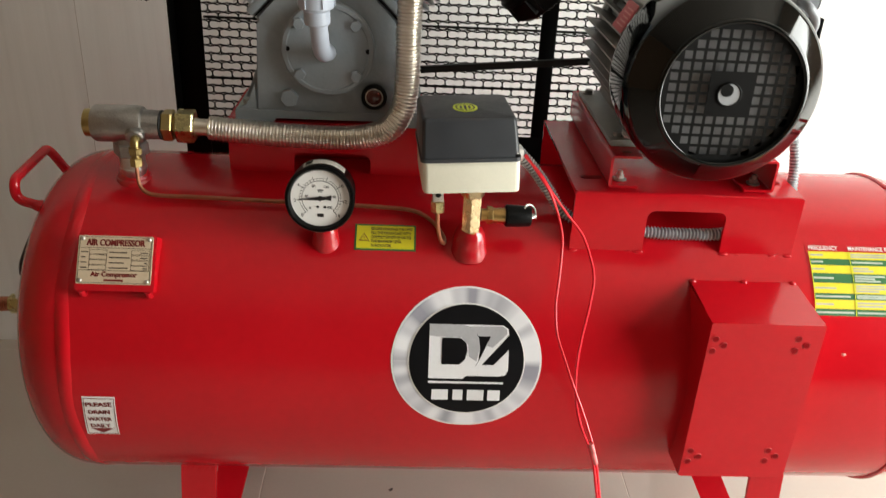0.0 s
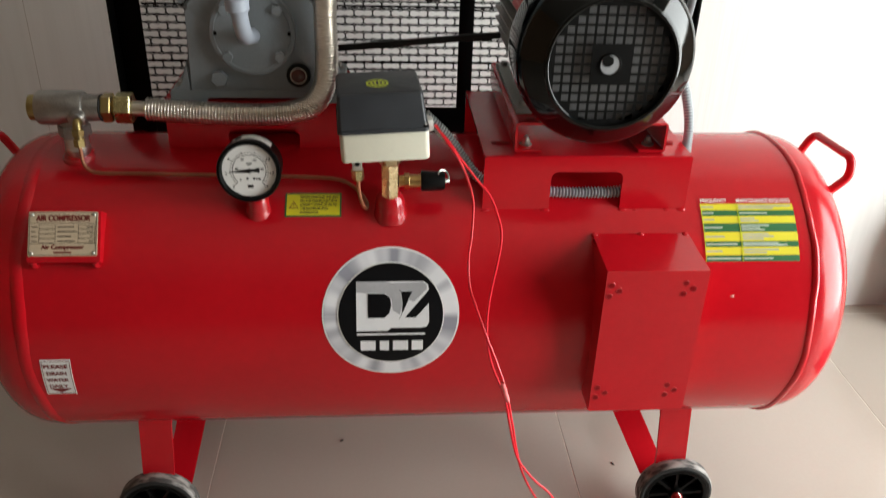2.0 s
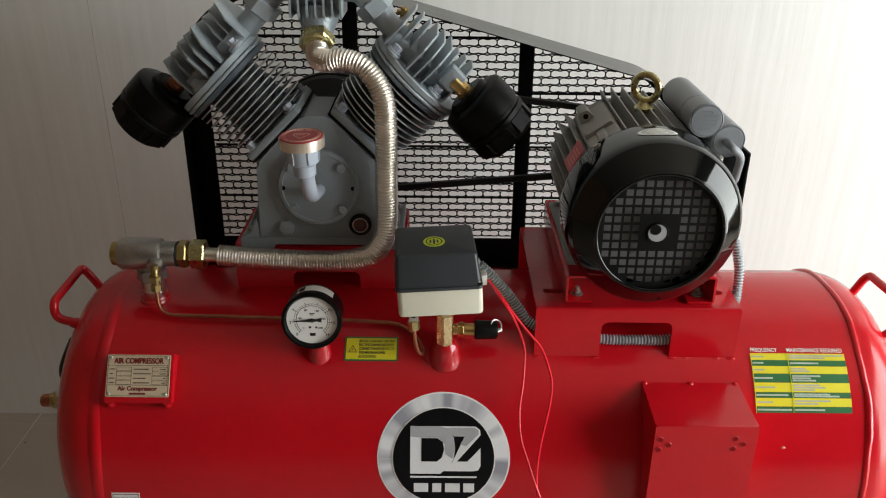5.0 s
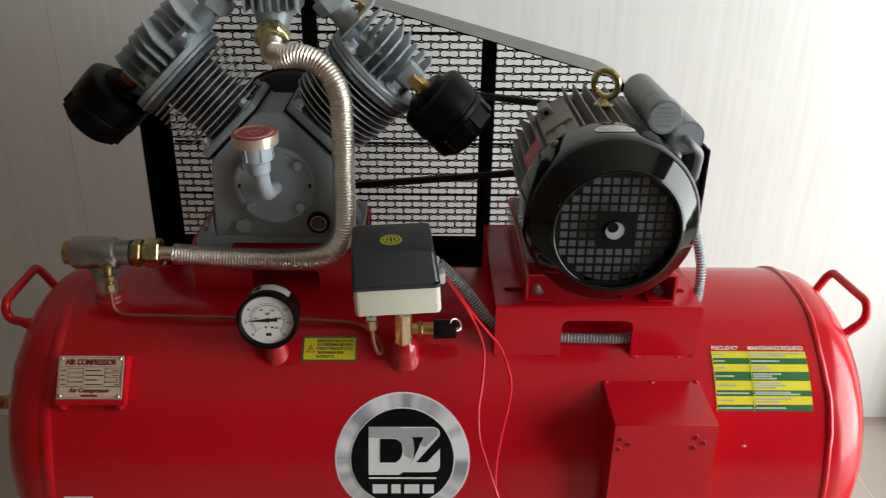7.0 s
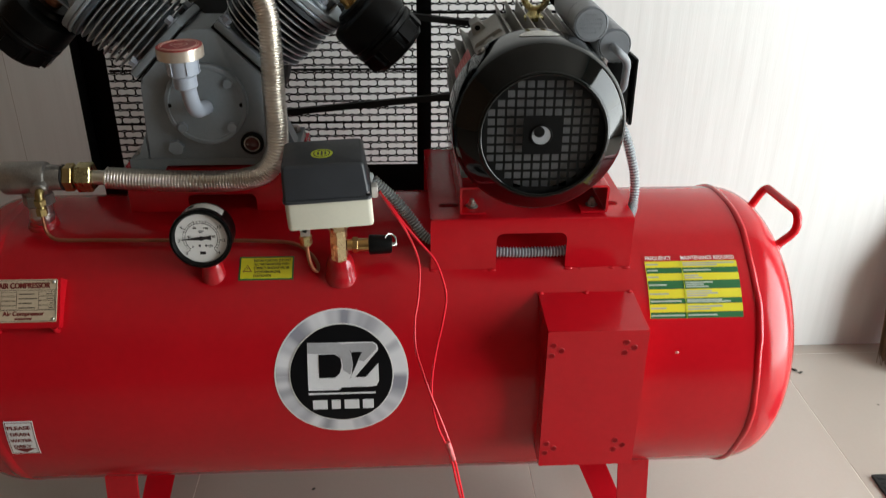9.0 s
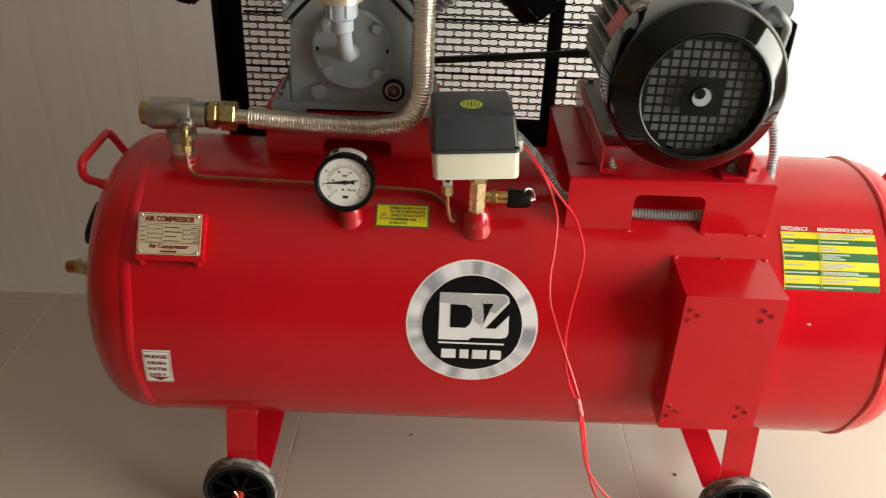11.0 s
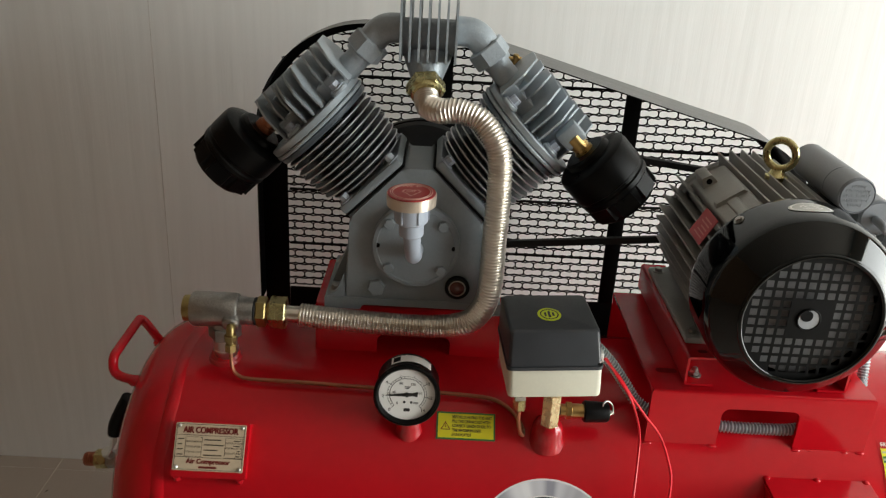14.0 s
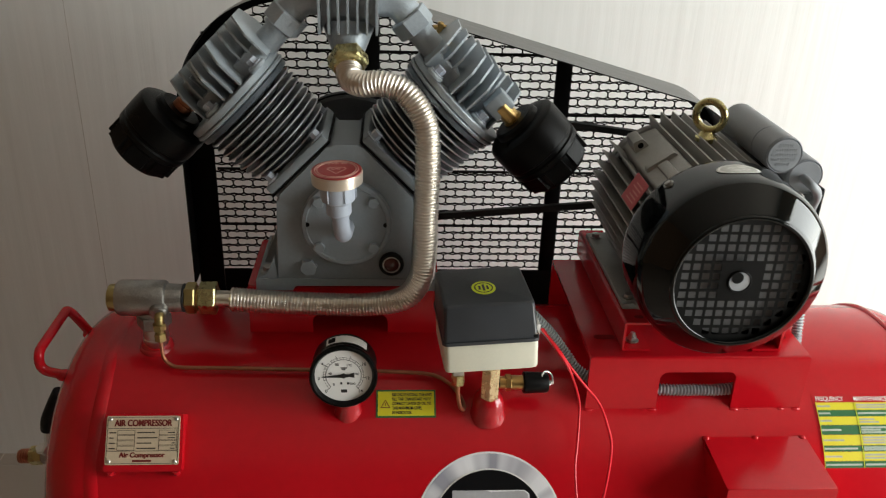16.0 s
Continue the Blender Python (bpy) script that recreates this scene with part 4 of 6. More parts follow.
def oil_filler():
    """A pale elbow out of the cover, a stepped socket and a cap with a red top."""
    bm = bm_new()
    tube(bm, corner_path([(-0.149, -0.044, 0.913), (-0.151, -0.116, 0.928), (-0.154, -0.131, 0.985)], 0.032, 8), 0.0120, 20)
    ob = part("oil_filler", bm, PALE_PLASTIC, pump, "pale grey filler elbow with a red cap")
    top, d = V(-0.154, -0.131, 0.970), V(-0.03, -0.05, 1).normalized()
    bm = bm_new()
    lathe(bm, [(0.0, 0.0155), (0.002, 0.0170), (0.018, 0.0172), (0.020, 0.0195), (0.022, 0.0225), (0.046, 0.0232), (0.048, 0.021)], top, d, 28)
    socket = part("filler_socket", bm, PALE_PLASTIC, ob)
    for k in range(6):
        t = 2 * math.pi * k / 6 + 0.5
        bm = bm_new()
        box(bm, -0.0015, 0.0015, -0.0012, 0.0012, 0.024, 0.044, m=Matrix.Translation(top) @ d.to_track_quat("Z", "Y").to_matrix().to_4x4() @ Matrix.Rotation(t, 4, "Z") @ Matrix.Translation((0.0232, 0, 0)))
        part("grip_rib", bm, PALE_PLASTIC, socket)
    bm = bm_new()
    lathe(bm, [(0.046, 0.031), (0.047, 0.0335), (0.060, 0.0340), (0.0625, 0.0335), (0.0625, 0.0)], top, d, 48)
    cap = part("filler_cap", bm, surface("cream_cap_rim", (0.72, 0.63, 0.53), 0.27, metal=0.75, vary=0.08, scale=30), ob)
    bm = bm_new()
    lathe(bm, [(0.0620, 0.0325), (0.0640, 0.0325), (0.0642, 0.0)], top, d, 48)
    disc = part("cap_disc", bm, OIL_RED, cap, "dark red disc with stamped oil grade")
    m = Matrix.Translation(top + d * 0.0644) @ d.to_track_quat("Z", "Y").to_matrix().to_4x4()
    pale = surface("stamped_pale_red", (0.62, 0.36, 0.30), 0.35, vary=0.1, scale=40)
    for r in (0.0285, 0.0255):
        bm = bm_new()
        ring(bm, top + d * 0.0643, d, r, 0.0005, 48, 6)
        part("stamped_ring", bm, pale, disc)
    side = d.cross(V(0, 1, 0)).normalized()
    fwd = side.cross(d).normalized()
    # the cap is screwed home upside down
    put = lambda u, v: top + d * 0.0647 - side * u + fwd * (-v) * (1 if fwd.y > 0 else -1)  # noqa: E731
    for text, size, v in (("SAE 40", 0.0090, -0.0225), ("OIL", 0.0095, -0.0045)):
        bm = bm_new()
        letters(bm, text, size, lambda p, q, v=v: put(p, q + v), None, "CENTER", 0.0002)
        part("lettering", bm, pale, disc)
    bm = bm_new()
    line = [(-0.010, -0.007), (0.010, -0.007), (0.0135, 0.0), (0.0075, 0.0065), (0.0, 0.0165), (-0.0075, 0.0065), (-0.0135, 0.0)]
    vs = [bm.verts.new(put(a, b) - d * 0.0002) for a, b in line]
    inner = [bm.verts.new(put(a * 0.84, b * 0.84) - d * 0.0002) for a, b in line]
    for k in range(len(line)):
        j = (k + 1) % len(line)
        bm.faces.new((vs[k], vs[j], inner[j], inner[k]))
    part("stamped_drop", bm, pale, disc)


oil_filler()


def cylinder(side):
    """A finned barrel at forty-five degrees with its valve plate, finned head and air filter."""
    ax = V(side, 0, 1).normalized()
    out = V(side, 0, -1).normalized()
    yv = V(0, 1, 0)
    at = lambda s, o=0.0, y=0.0: PC + ax * s + out * o + yv * y  # noqa: E731
    bm = bm_new()
    box(bm, -0.064, 0.054, -0.072, 0.072, 0.0962, 0.110, 0.004, m=Matrix.Translation(PC) @ Matrix(((out.x, 0, ax.x, 0), (0, 1, 0, 0), (out.z, 0, ax.z, 0), (0, 0, 0, 1))))
    ob = part("cylinder", bm, PUMP_GREY, pump, "finned grey cylinder leaning outwards")
    bm = bm_new()
    box(bm, -0.0646, 0.0546, -0.0726, 0.0726, 0.0935, 0.0958, m=Matrix.Translation(PC) @ Matrix(((out.x, 0, ax.x, 0), (0, 1, 0, 0), (out.z, 0, ax.z, 0), (0, 0, 0, 1))))
    part("gasket", bm, BLACK, ob)
    bm = bm_new()
    box(bm, -0.062, 0.052, -0.070, 0.070, 0.070, 0.0932, 0.003, m=Matrix.Translation(PC) @ Matrix(((out.x, 0, ax.x, 0), (0, 1, 0, 0), (out.z, 0, ax.z, 0), (0, 0, 0, 1))))
    part("crankcase_seat", bm, PUMP_GREY, ob)
    for o in (-0.054, 0.038):
        for y in (-0.060, 0.060):
            bolt(ob, at(0.110, o, y), ax, 0.0078, 0.010, mat=PALE_PLASTIC)
    bm = bm_new()
    lathe(bm, [(0.108, 0.050), (0.206, 0.050)], PC, ax, 48)
    part("barrel", bm, FIN, ob)
    for k in range(9):
        s = 0.1165 + 0.0102 * k
        r = 0.0745 + 0.0055 * min(1.0, k / 5) if k else 0.066
        bm = bm_new()
        lathe(bm, [(s, 0.046), (s + 0.0004, r - 0.0008), (s + 0.0010, r), (s + 0.0022, r), (s + 0.0028, r - 0.0008), (s + 0.0032, 0.046)], PC, ax, 56)
        # rim faces take the paler colour, a painted glint along each fin
        for face in bm.faces:
            if all(((v.co - PC) - ax * (v.co - PC).dot(ax)).length > r - 0.0012 for v in face.verts):
                face.material_index = 1
        part("fin", bm, FIN, ob, edge=EDGE)
    for k, (s, t, r) in enumerate(((0.2065, 0.0085, 0.0835), (0.2160, 0.0055, 0.0860), (0.2225, 0.0105, 0.0850))):
        bm = bm_new()
        lathe(bm, rounded(t, r, 0.0015, s), PC, ax, 64)
        part("valve_plate", bm, (FIN, ALLOY, ALLOY)[k], ob)
    # head: a round foot, a core and upright fins stacked across it
    hs = -0.022 if side < 0 else -0.012
    bm = bm_new()
    box(bm, -0.062 + hs, 0.062 + hs, -0.042, 0.042, 0.233, 0.258, 0.004, m=Matrix.Translation(PC) @ Matrix(((out.x, 0, ax.x, 0), (0, 1, 0, 0), (out.z, 0, ax.z, 0), (0, 0, 0, 1))))
    head = part("cylinder_head", bm, ALLOY, pump, "pale finned alloy cylinder head")
    for k in range(9):
        o = -0.0640 + 0.0160 * k
        half = 0.080 * math.sqrt(max(0.30, 1 - (o / 0.086) ** 2))
        reach = 0.043 if 0.030 < abs(o) < 0.060 else half
        slope = min(0.024, reach * 0.45)
        outline = [(-reach, 0.235), (-reach, 0.276), (-reach + slope, 0.304), (reach - slope, 0.304), (reach, 0.276), (reach, 0.235)]
        bm = bm_new()
        prism(bm, outline, lambda u, v, t: at(v, o + hs + t, u), -0.0014, 0.0014)
        part("fin", bm, ALLOY, head)
    for o in (-0.046 + hs, 0.044 + hs):
        for y in (-0.058, 0.058):
            bm = bm_new()
            lathe(bm, rounded(0.007, 0.0135, 0.002, 0.232), at(0, o, y), ax, 20)
            part("bolt_boss", bm, ALLOY, head)
            bolt(head, at(0.239, o, y), ax, 0.0080, 0.009, mat=PALE_PLASTIC)
    # intake stub and filter
    fs, fy = (0.267 if side < 0 else 0.272), (-0.004 if side < 0 else -0.055)
    bm = bm_new()
    box(bm, 0.030, 0.060, -0.015, 0.015, 0.254, 0.289, 0.004, m=Matrix.Translation(PC + yv * fy * 0.9 + out * (-0.008)) @ Matrix(((out.x, 0, ax.x, 0), (0, 1, 0, 0), (out.z, 0, ax.z, 0), (0, 0, 0, 1))))
    part("intake_stub", bm, ALLOY, head)
    bm = bm_new()
    shove, gap = (-0.011, 0.0) if side > 0 else (-0.012, 0.006)
    lathe(bm, [(0.050, 0.0125), (0.074, 0.0125), (0.0745, 0.0145), (0.086 + gap, 0.0145)], at(fs, shove, fy), out, 24)
    part("intake_nipple", bm, COPPER if side < 0 else BRASS, head)
    bm = bm_new()
    lathe(bm, [(0.078 + gap, 0.0), (0.078 + gap, 0.030), (0.081 + gap, 0.034), (0.088 + gap, 0.036), (0.090 + gap, 0.050), (0.094 + gap, 0.0555), (0.100 + gap, 0.0570), (0.134, 0.0570), (0.136, 0.0540), (0.141, 0.0540), (0.143, 0.0565), (0.150, 0.0560), (0.153, 0.053), (0.176, 0.050), (0.184, 0.045), (0.186, 0.038), (0.186, 0.0)], at(fs, shove, fy), out, 56)
    filt = part("air_filter", bm, BLACK_PLASTIC, pump, "round black plastic air filter", sharp=28)
    for k in range(8):
        t = 2 * math.pi * k / 8
        d, a, b = frame_of(out)
        u, w = a * math.cos(t) + b * math.sin(t), -a * math.sin(t) + b * math.cos(t)
        bm = bm_new()
        prism(bm, [(0.046, -0.017), (0.0535, -0.0150), (0.0535, 0.0150), (0.046, 0.017)], lambda p, q, s: at(fs, shove, fy) + u * p + w * q + out * s, 0.152, 0.176)
        part("grip_facet", bm, BLACK_PLASTIC, filt)
    return at


at_l, at_r = cylinder(-1), cylinder(1)


def manifold():
    """The finned outlet block over the two heads, with an elbow and union nut at either side."""
    bm = bm_new()
    lathe(bm, [(0.0, 0.026), (0.078, 0.026)], (-0.183, 0.040, 1.212), (1, 0, 0), 32)
    ob = part("outlet_manifold", bm, ALLOY, pump, "finned grey outlet manifold with union nuts")
    for k in range(7):
        x = -0.1845 + 0.0131 * k
        bm = bm_new()
        prism(bm, round_rect(-0.002, 0.082, 1.180, 1.266, 0.006), lambda u, v, t: V(x + t, u, v), -0.0016, 0.0016)
        part("fin", bm, ALLOY, ob)
    for s in (-1, 1):
        cx = -0.145 + s * 0.0405
        bm = bm_new()
        tube(bm, corner_path([(cx - s * 0.004, 0.040, 1.222), (cx + s * 0.026, 0.040, 1.222), (cx + s * 0.062, 0.040, 1.180)], 0.022, 8), 0.0215, 24)
        part("elbow", bm, ALLOY, ob)
        d = V(s * 0.65, 0, -0.76).normalized()
        p = V(cx + s * 0.040, 0.040, 1.203)
        bm = bm_new()
        hexagon(bm, p, d, 0.0290, 0.026, 0.3, 0.002)
        part("union_nut", bm, ALLOY, ob)
        bm = bm_new()
        lathe(bm, [(0.0, 0.0185), (0.020, 0.0185), (0.062, 0.0205)], p + d * 0.022, d, 24)
        part("outlet_stub", bm, ALLOY, ob)
    # throat that carries the hose
    bm = bm_new()
    lathe(bm, [(0.0, 0.036), (0.010, 0.033), (0.040, 0.0215), (0.050, 0.0215)], (-0.146, 0.040, 1.186), (0, -0.40, -1), 32)
    throat = part("throat", bm, ALLOY, ob)
    bm = bm_new()
    box(bm, -0.162, -0.138, -0.0015, 0.0015, 1.150, 1.162, 0.0006, m=Matrix.Translation((0, 0.008, 0)))
    part("cast_mark", bm, ALLOY, throat)
    bm = bm_new()
    hexagon(bm, (-0.147, 0.014, 1.150), (0.1, -0.85, -0.5), 0.0285, 0.022, 0.1, 0.003)
    lathe(bm, [(0.020, 0.024), (0.026, 0.022), (0.028, 0.018)], (-0.147, 0.014, 1.150), (0.1, -0.85, -0.5), 24)
    part("brass_nut", bm, BRASS_PALE, ob)
    # small brass relief fitting on the far head
    bm = bm_new()
    hexagon(bm, (-0.014, 0.092, 1.158), (0, 0, 1), 0.0085, 0.010)
    lathe(bm, [(0.0, 0.005), (0.016, 0.005), (0.018, 0.0035)], (-0.014, 0.092, 1.168), (0.1, -0.1, 1), 16)
    lathe(bm, rounded(0.020, 0.0038, 0.0008), (-0.024, 0.090, 1.178), (1, 0.1, 0), 12)
    part("relief_fitting", bm, BRASS, ob)


manifold()

bm = bm_new()
ripple(bm, [(-0.145, -0.006, 1.138), (-0.140, -0.028, 1.126), (-0.122, -0.047, 1.125), (-0.094, -0.056, 1.128), (-0.063, -0.063, 1.116), (-0.039, -0.068, 1.079), (-0.034, -0.071, 1.026), (-0.035, -0.074, 0.945),
            (-0.035, -0.075, 0.885), (-0.040, -0.075, 0.845), (-0.058, -0.072, 0.813), (-0.090, -0.066, 0.798), (-0.140, -0.062, 0.792), (-0.230, -0.059, 0.793), (-0.322, -0.058, 0.7988)], 0.0183, 0.0022, 0.0049, 28)
hose = thing("discharge_hose", "corrugated stainless steel hose from pump to valve", "hose", (-0.145, -0.006, 1.138))
part("hose", bm, HOSE, hose, sharp=80)
bm = bm_new()
tube(bm, [(-0.300, -0.058, 0.7980), (-0.360, -0.058, 0.8005)], 0.0122, 24)
part("end_sleeve", bm, HOSE, hose)

# flywheel
bm = bm_new()
lathe(bm, [(0.0, 0.086), (0.0, 0.1110), (0.004, 0.1150), (0.009, 0.1150), (0.012, 0.1060), (0.016, 0.1060), (0.019, 0.1150), (0.024, 0.1150), (0.028, 0.1110), (0.028, 0.086), (0.020, 0.082), (0.008, 0.082)], (-0.150, 0.160, 0.938), (0, 1, 0), 72)
fly = part("flywheel", bm, FLY_GREY, pump, "dark grooved flywheel behind the pump")
bm = bm_new()
lathe(bm, [(0.0, 0.0), (0.0, 0.026), (0.068, 0.026), (0.068, 0.0)], (-0.150, 0.118, 0.938), (0, 1, 0), 32)
part("hub", bm, BLACK, fly)
for k in range(5):
    t = 2 * math.pi * k / 5 + 0.3
    bm = bm_new()
    tube(bm, [(-0.150 + 0.02 * math.cos(t), 0.174, 0.938 + 0.02 * math.sin(t)), (-0.150 + 0.088 * math.cos(t + 0.15), 0.174, 0.938 + 0.088 * math.sin(t + 0.15))], 0.011, 10)
    part("spoke", bm, BLACK, fly)

# ---- the motor ----
MX, MZ = 0.366, 0.930
motor = thing("electric_motor", "grey finned electric motor with a black fan cowl", "electric motor", (MX, 0.0, 0.790))
FANX = 0.362


def motor_body():
    bm = bm_new()
    lathe(bm, [(0.0, 0.084), (0.010, 0.088), (0.265, 0.088), (0.276, 0.084)], (MX, -0.150, MZ), (0, 1, 0), 64)
    ob = part("housing", bm, MOTOR_GREY, motor)
    for a in range(-36, 225, 9):
        if 108 < a < 140 or 14 < a < 46:
            continue
        t = radians(a)
        u, w = V(math.cos(t), 0, math.sin(t)), V(-math.sin(t), 0, math.cos(t))
        bm = bm_new()
        prism(bm, [(0.086, -0.0024), (0.1205, -0.0012), (0.1205, 0.0012), (0.086, 0.0024)], lambda p, q, s: V(MX, 0, MZ) + u * p + w * q + V(0, 1, 0) * s, -0.140, 0.112)
        part("fin", bm, MOTOR_GREY, ob)
    # flat panels: one bare with a drilled lug and a cross rib, one under the capacitors
    for a in (125, 30):
        u, w = V(math.cos(radians(a)), 0, math.sin(radians(a))), V(-math.sin(radians(a)), 0, math.cos(radians(a)))
        put = lambda p, q, v: V(MX, 0, MZ) + u * p + w * q + V(0, 1, 0) * v  # noqa: E731
        bm = bm_new()
        prism(bm, bend([(0.086, -0.032), (0.110, -0.029), (0.113, -0.026), (0.113, 0.026), (0.110, 0.029), (0.086, 0.032)], 0.003, 2), put, -0.138, 0.062)
        panel = part("side_panel", bm, MOTOR_GREY, ob)
        if a < 100:
            continue
        bm = bm_new()
        prism(bm, bend([(0.110, -0.026), (0.119, -0.022), (0.119, 0.022), (0.110, 0.026)], 0.003, 2), put, -0.062, -0.050)
        prism(bm, bend([(0.110, -0.010), (0.116, -0.008), (0.116, 0.008), (0.110, 0.010)], 0.003, 2), put, -0.138, -0.063)
        part("cross_rib", bm, MOTOR_GREY, panel)
        bm = bm_new()
        prism(bm, bend([(0.106, -0.004), (0.128, 0.000), (0.130, 0.016), (0.106, 0.022)], 0.004, 2), put, 0.016, 0.058)
        lug = part("lug", bm, MOTOR_GREY, panel)
        # the lug is not drilled; a black disc paints the hole's shade
        bm = bm_new()
        lathe(bm, [(0.0, 0.0045), (0.0008, 0.0045)], put(0.120, 0.008, 0.0165), (0, -1, 0), 16)
        part("hole", bm, BLACK, panel)
    for y, r in ((-0.130, 0.108), (0.100, 0.096)):
        bm = bm_new()
        lathe(bm, rounded(0.012, r, 0.002), (MX, y, MZ), (0, 1, 0), 64)
        part("end_ring", bm, MOTOR_GREY, ob)
    # red rating plate
    t = radians(151)
    u, w = V(math.cos(t), 0, math.sin(t)), V(-math.sin(t), 0, math.cos(t))
    rate = None
    bm = bm_new()
    prism(bm, round_rect(-0.027, 0.027, -0.021, 0.021, 0.002), lambda a, b, v: V(MX, -0.085, MZ) + V(0, 1, 0) * a + w * b + u * (0.1216 + v), 0.0, 0.0012)
    rate = part("rating_plate", bm, surface("faded_red_plate", (0.50, 0.07, 0.08), 0.4, vary=0.15, scale=40), motor, "small faded red rating plate")
    for k in range(5):
        bm = bm_new()
        b0 = 0.012 - 0.006 * k
        prism(bm, [(-0.019, b0), (0.014 - 0.004 * (k % 3), b0), (0.014 - 0.004 * (k % 3), b0 + 0.0022), (-0.019, b0 + 0.0022)], lambda a, b, v: V(MX, -0.085, MZ) + V(0, 1, 0) * a + w * b + u * (0.1229 + v), 0.0, 0.0002)
        part("printed_line", bm, surface("faint_plate_print", (0.62, 0.22, 0.20), 0.4) if k == 0 else rate_ink, rate)
        rate_ink = bpy.data.materials["faint_plate_print"]
    bm = bm_new()
    lathe(bm, [(0.0, 0.086), (0.006, 0.096), (0.020, 0.096), (0.030, 0.076), (0.034, 0.030), (0.060, 0.014), (0.092, 0.014)], (MX, 0.112, MZ), (0, 1, 0), 56)
    part("end_shield", bm, MOTOR_GREY, motor)
    # feet
    for s in (-1, 1):
        bm = bm_new()
        x = MX + s * 0.083
        prism(bm, bend([(x - s * 0.030, 0.8085), (x + s * 0.024, 0.8085), (x + s * 0.024, 0.817), (x - s * 0.010, 0.819), (x - s * 0.016, 0.850), (x - s * 0.040, 0.865)], 0.003, 2), lambda a, b, t: V(a, t, b), -0.102, 0.152)
        part("foot", bm, MOTOR_GREY, motor)
    # eye bolt
    bm = bm_new()
    lathe(bm, [(0.0, 0.016), (0.006, 0.0165), (0.009, 0.012), (0.016, 0.009)], (MX + 0.012, -0.012, MZ + 0.112), (0, 0, 1), 24)
    eye = part("eye_bolt", bm, BRASS_PALE, motor, "yellow plated lifting eye bolt")
    bm = bm_new()
    ring(bm, (MX + 0.012, -0.012, MZ + 0.150), V(0.80, 1.0, 0).normalized(), 0.0210, 0.0056, 40, 14)
    part("ring", bm, BRASS_PALE, eye)


motor_body()


def fan_cowl():
    y = -0.250
    bm = bm_new()
    dome = [(0.052, 0.1282), (0.044, 0.1277), (0.037, 0.1267), (0.031, 0.1250), (0.027, 0.1230), (0.022, 0.1186), (0.004, 0.0968), (0.002, 0.0948)]
    lathe(bm, [(0.108, 0.1258), (0.105, 0.1283), (0.098, 0.1290), *dome, (0.001, 0.0930), (-0.001, 0.0900), (0.003, 0.0880), (0.010, 0.0880), (0.020, 0.098), (0.060, 0.117), (0.104, 0.1175)], (FANX, y, MZ), (0, 1, 0), 96)
    ob = part("fan_cowl", bm, BLACK_GLOSS, motor, "glossy black rounded fan cowl", sharp=50)
    bm = bm_new()
    ring(bm, (FANX, y + 0.0008, MZ), (0, 1, 0), 0.0902, 0.0034, 96, 16)
    part("bright_lip", bm, BLACK_GLOSS, ob)
    # square-holed grille
    pitch, n, gap = 0.0134, 12, 0.0103
    bm = bm_new()
    half = n * pitch / 2
    edges = [-0.0905]
    for i in range(n):
        c = -half + pitch * (i + 0.5)
        edges += [c - gap / 2, c + gap / 2]
    edges.append(0.0905)
    for t, flip in ((0.0, 1), (0.0022, -1)):
        for i in range(len(edges) - 1):
            for j in range(len(edges) - 1):
                x0, x1, z0, z1 = edges[i], edges[i + 1], edges[j], edges[j + 1]
                cx, cz = (x0 + x1) / 2, (z0 + z1) / 2
                if i % 2 and j % 2 and math.hypot(cx, cz) < 0.081 and not (abs(cx) < 0.0268 and abs(cz) < 0.0268):
                    continue
                if min(math.hypot(x, z) for x in (x0, x1) for z in (z0, z1)) > 0.0885:
                    continue
                cut = [(x, z) if math.hypot(x, z) < 0.0892 else (x * 0.0892 / math.hypot(x, z), z * 0.0892 / math.hypot(x, z)) for x, z in ((x0, z0), (x1, z0), (x1, z1), (x0, z1))]
                bm.faces.new([bm.verts.new((FANX + x, y + 0.0045 + t, MZ + z)) for x, z in cut])
    bmesh.ops.remove_doubles(bm, verts=bm.verts[:], dist=1e-5)
    part("grille", bm, BLACK, ob, "black square-holed fan grille")
    # the shaft's pale end in a round hole of the plate
    bm = bm_new()
    ring(bm, (FANX - 0.002, y + 0.0036, MZ), (0, 1, 0), 0.0146, 0.0012, 32, 8)
    hub = part("hub_rim", bm, BLACK, ob)
    bm = bm_new()
    lathe(bm, [(0.0, 0.0), (0.0, 0.0136), (0.001, 0.0139), (0.003, 0.0139), (0.003, 0.0)], (FANX - 0.002, y + 0.0036, MZ), (0, 1, 0), 28)
    part("shaft_end", bm, surface("pale_shaft_end", (0.33, 0.34, 0.36), 0.4, vary=0.15, scale=60), hub, "pale shaft end in the grille's centre")
    # black disc over the shaft end, painting the hole's dark part
    bm = bm_new()
    lathe(bm, [(0.0, 0.0), (0.0, 0.0078), (0.0006, 0.0078)], (FANX - 0.0055, y + 0.0029, MZ + 0.0052), (0, 1, 0), 20)
    part("shaft_hole", bm, BLACK, hub)
    # the fan behind the grille
    bm = bm_new()
    lathe(bm, [(0.0, 0.0), (0.0, 0.030), (0.001, 0.034), (0.002, 0.0865), (0.006, 0.0865), (0.006, 0.0)], (FANX, y + 0.0180, MZ), (0, 1, 0), 48)
    fan = part("fan", bm, surface("dusty_fan", (0.23, 0.23, 0.235), 0.4, vary=0.15, scale=20), motor, "grey fan disc behind the grille")
    for k in range(4):
        t = 2 * math.pi * k / 4 + 0.7
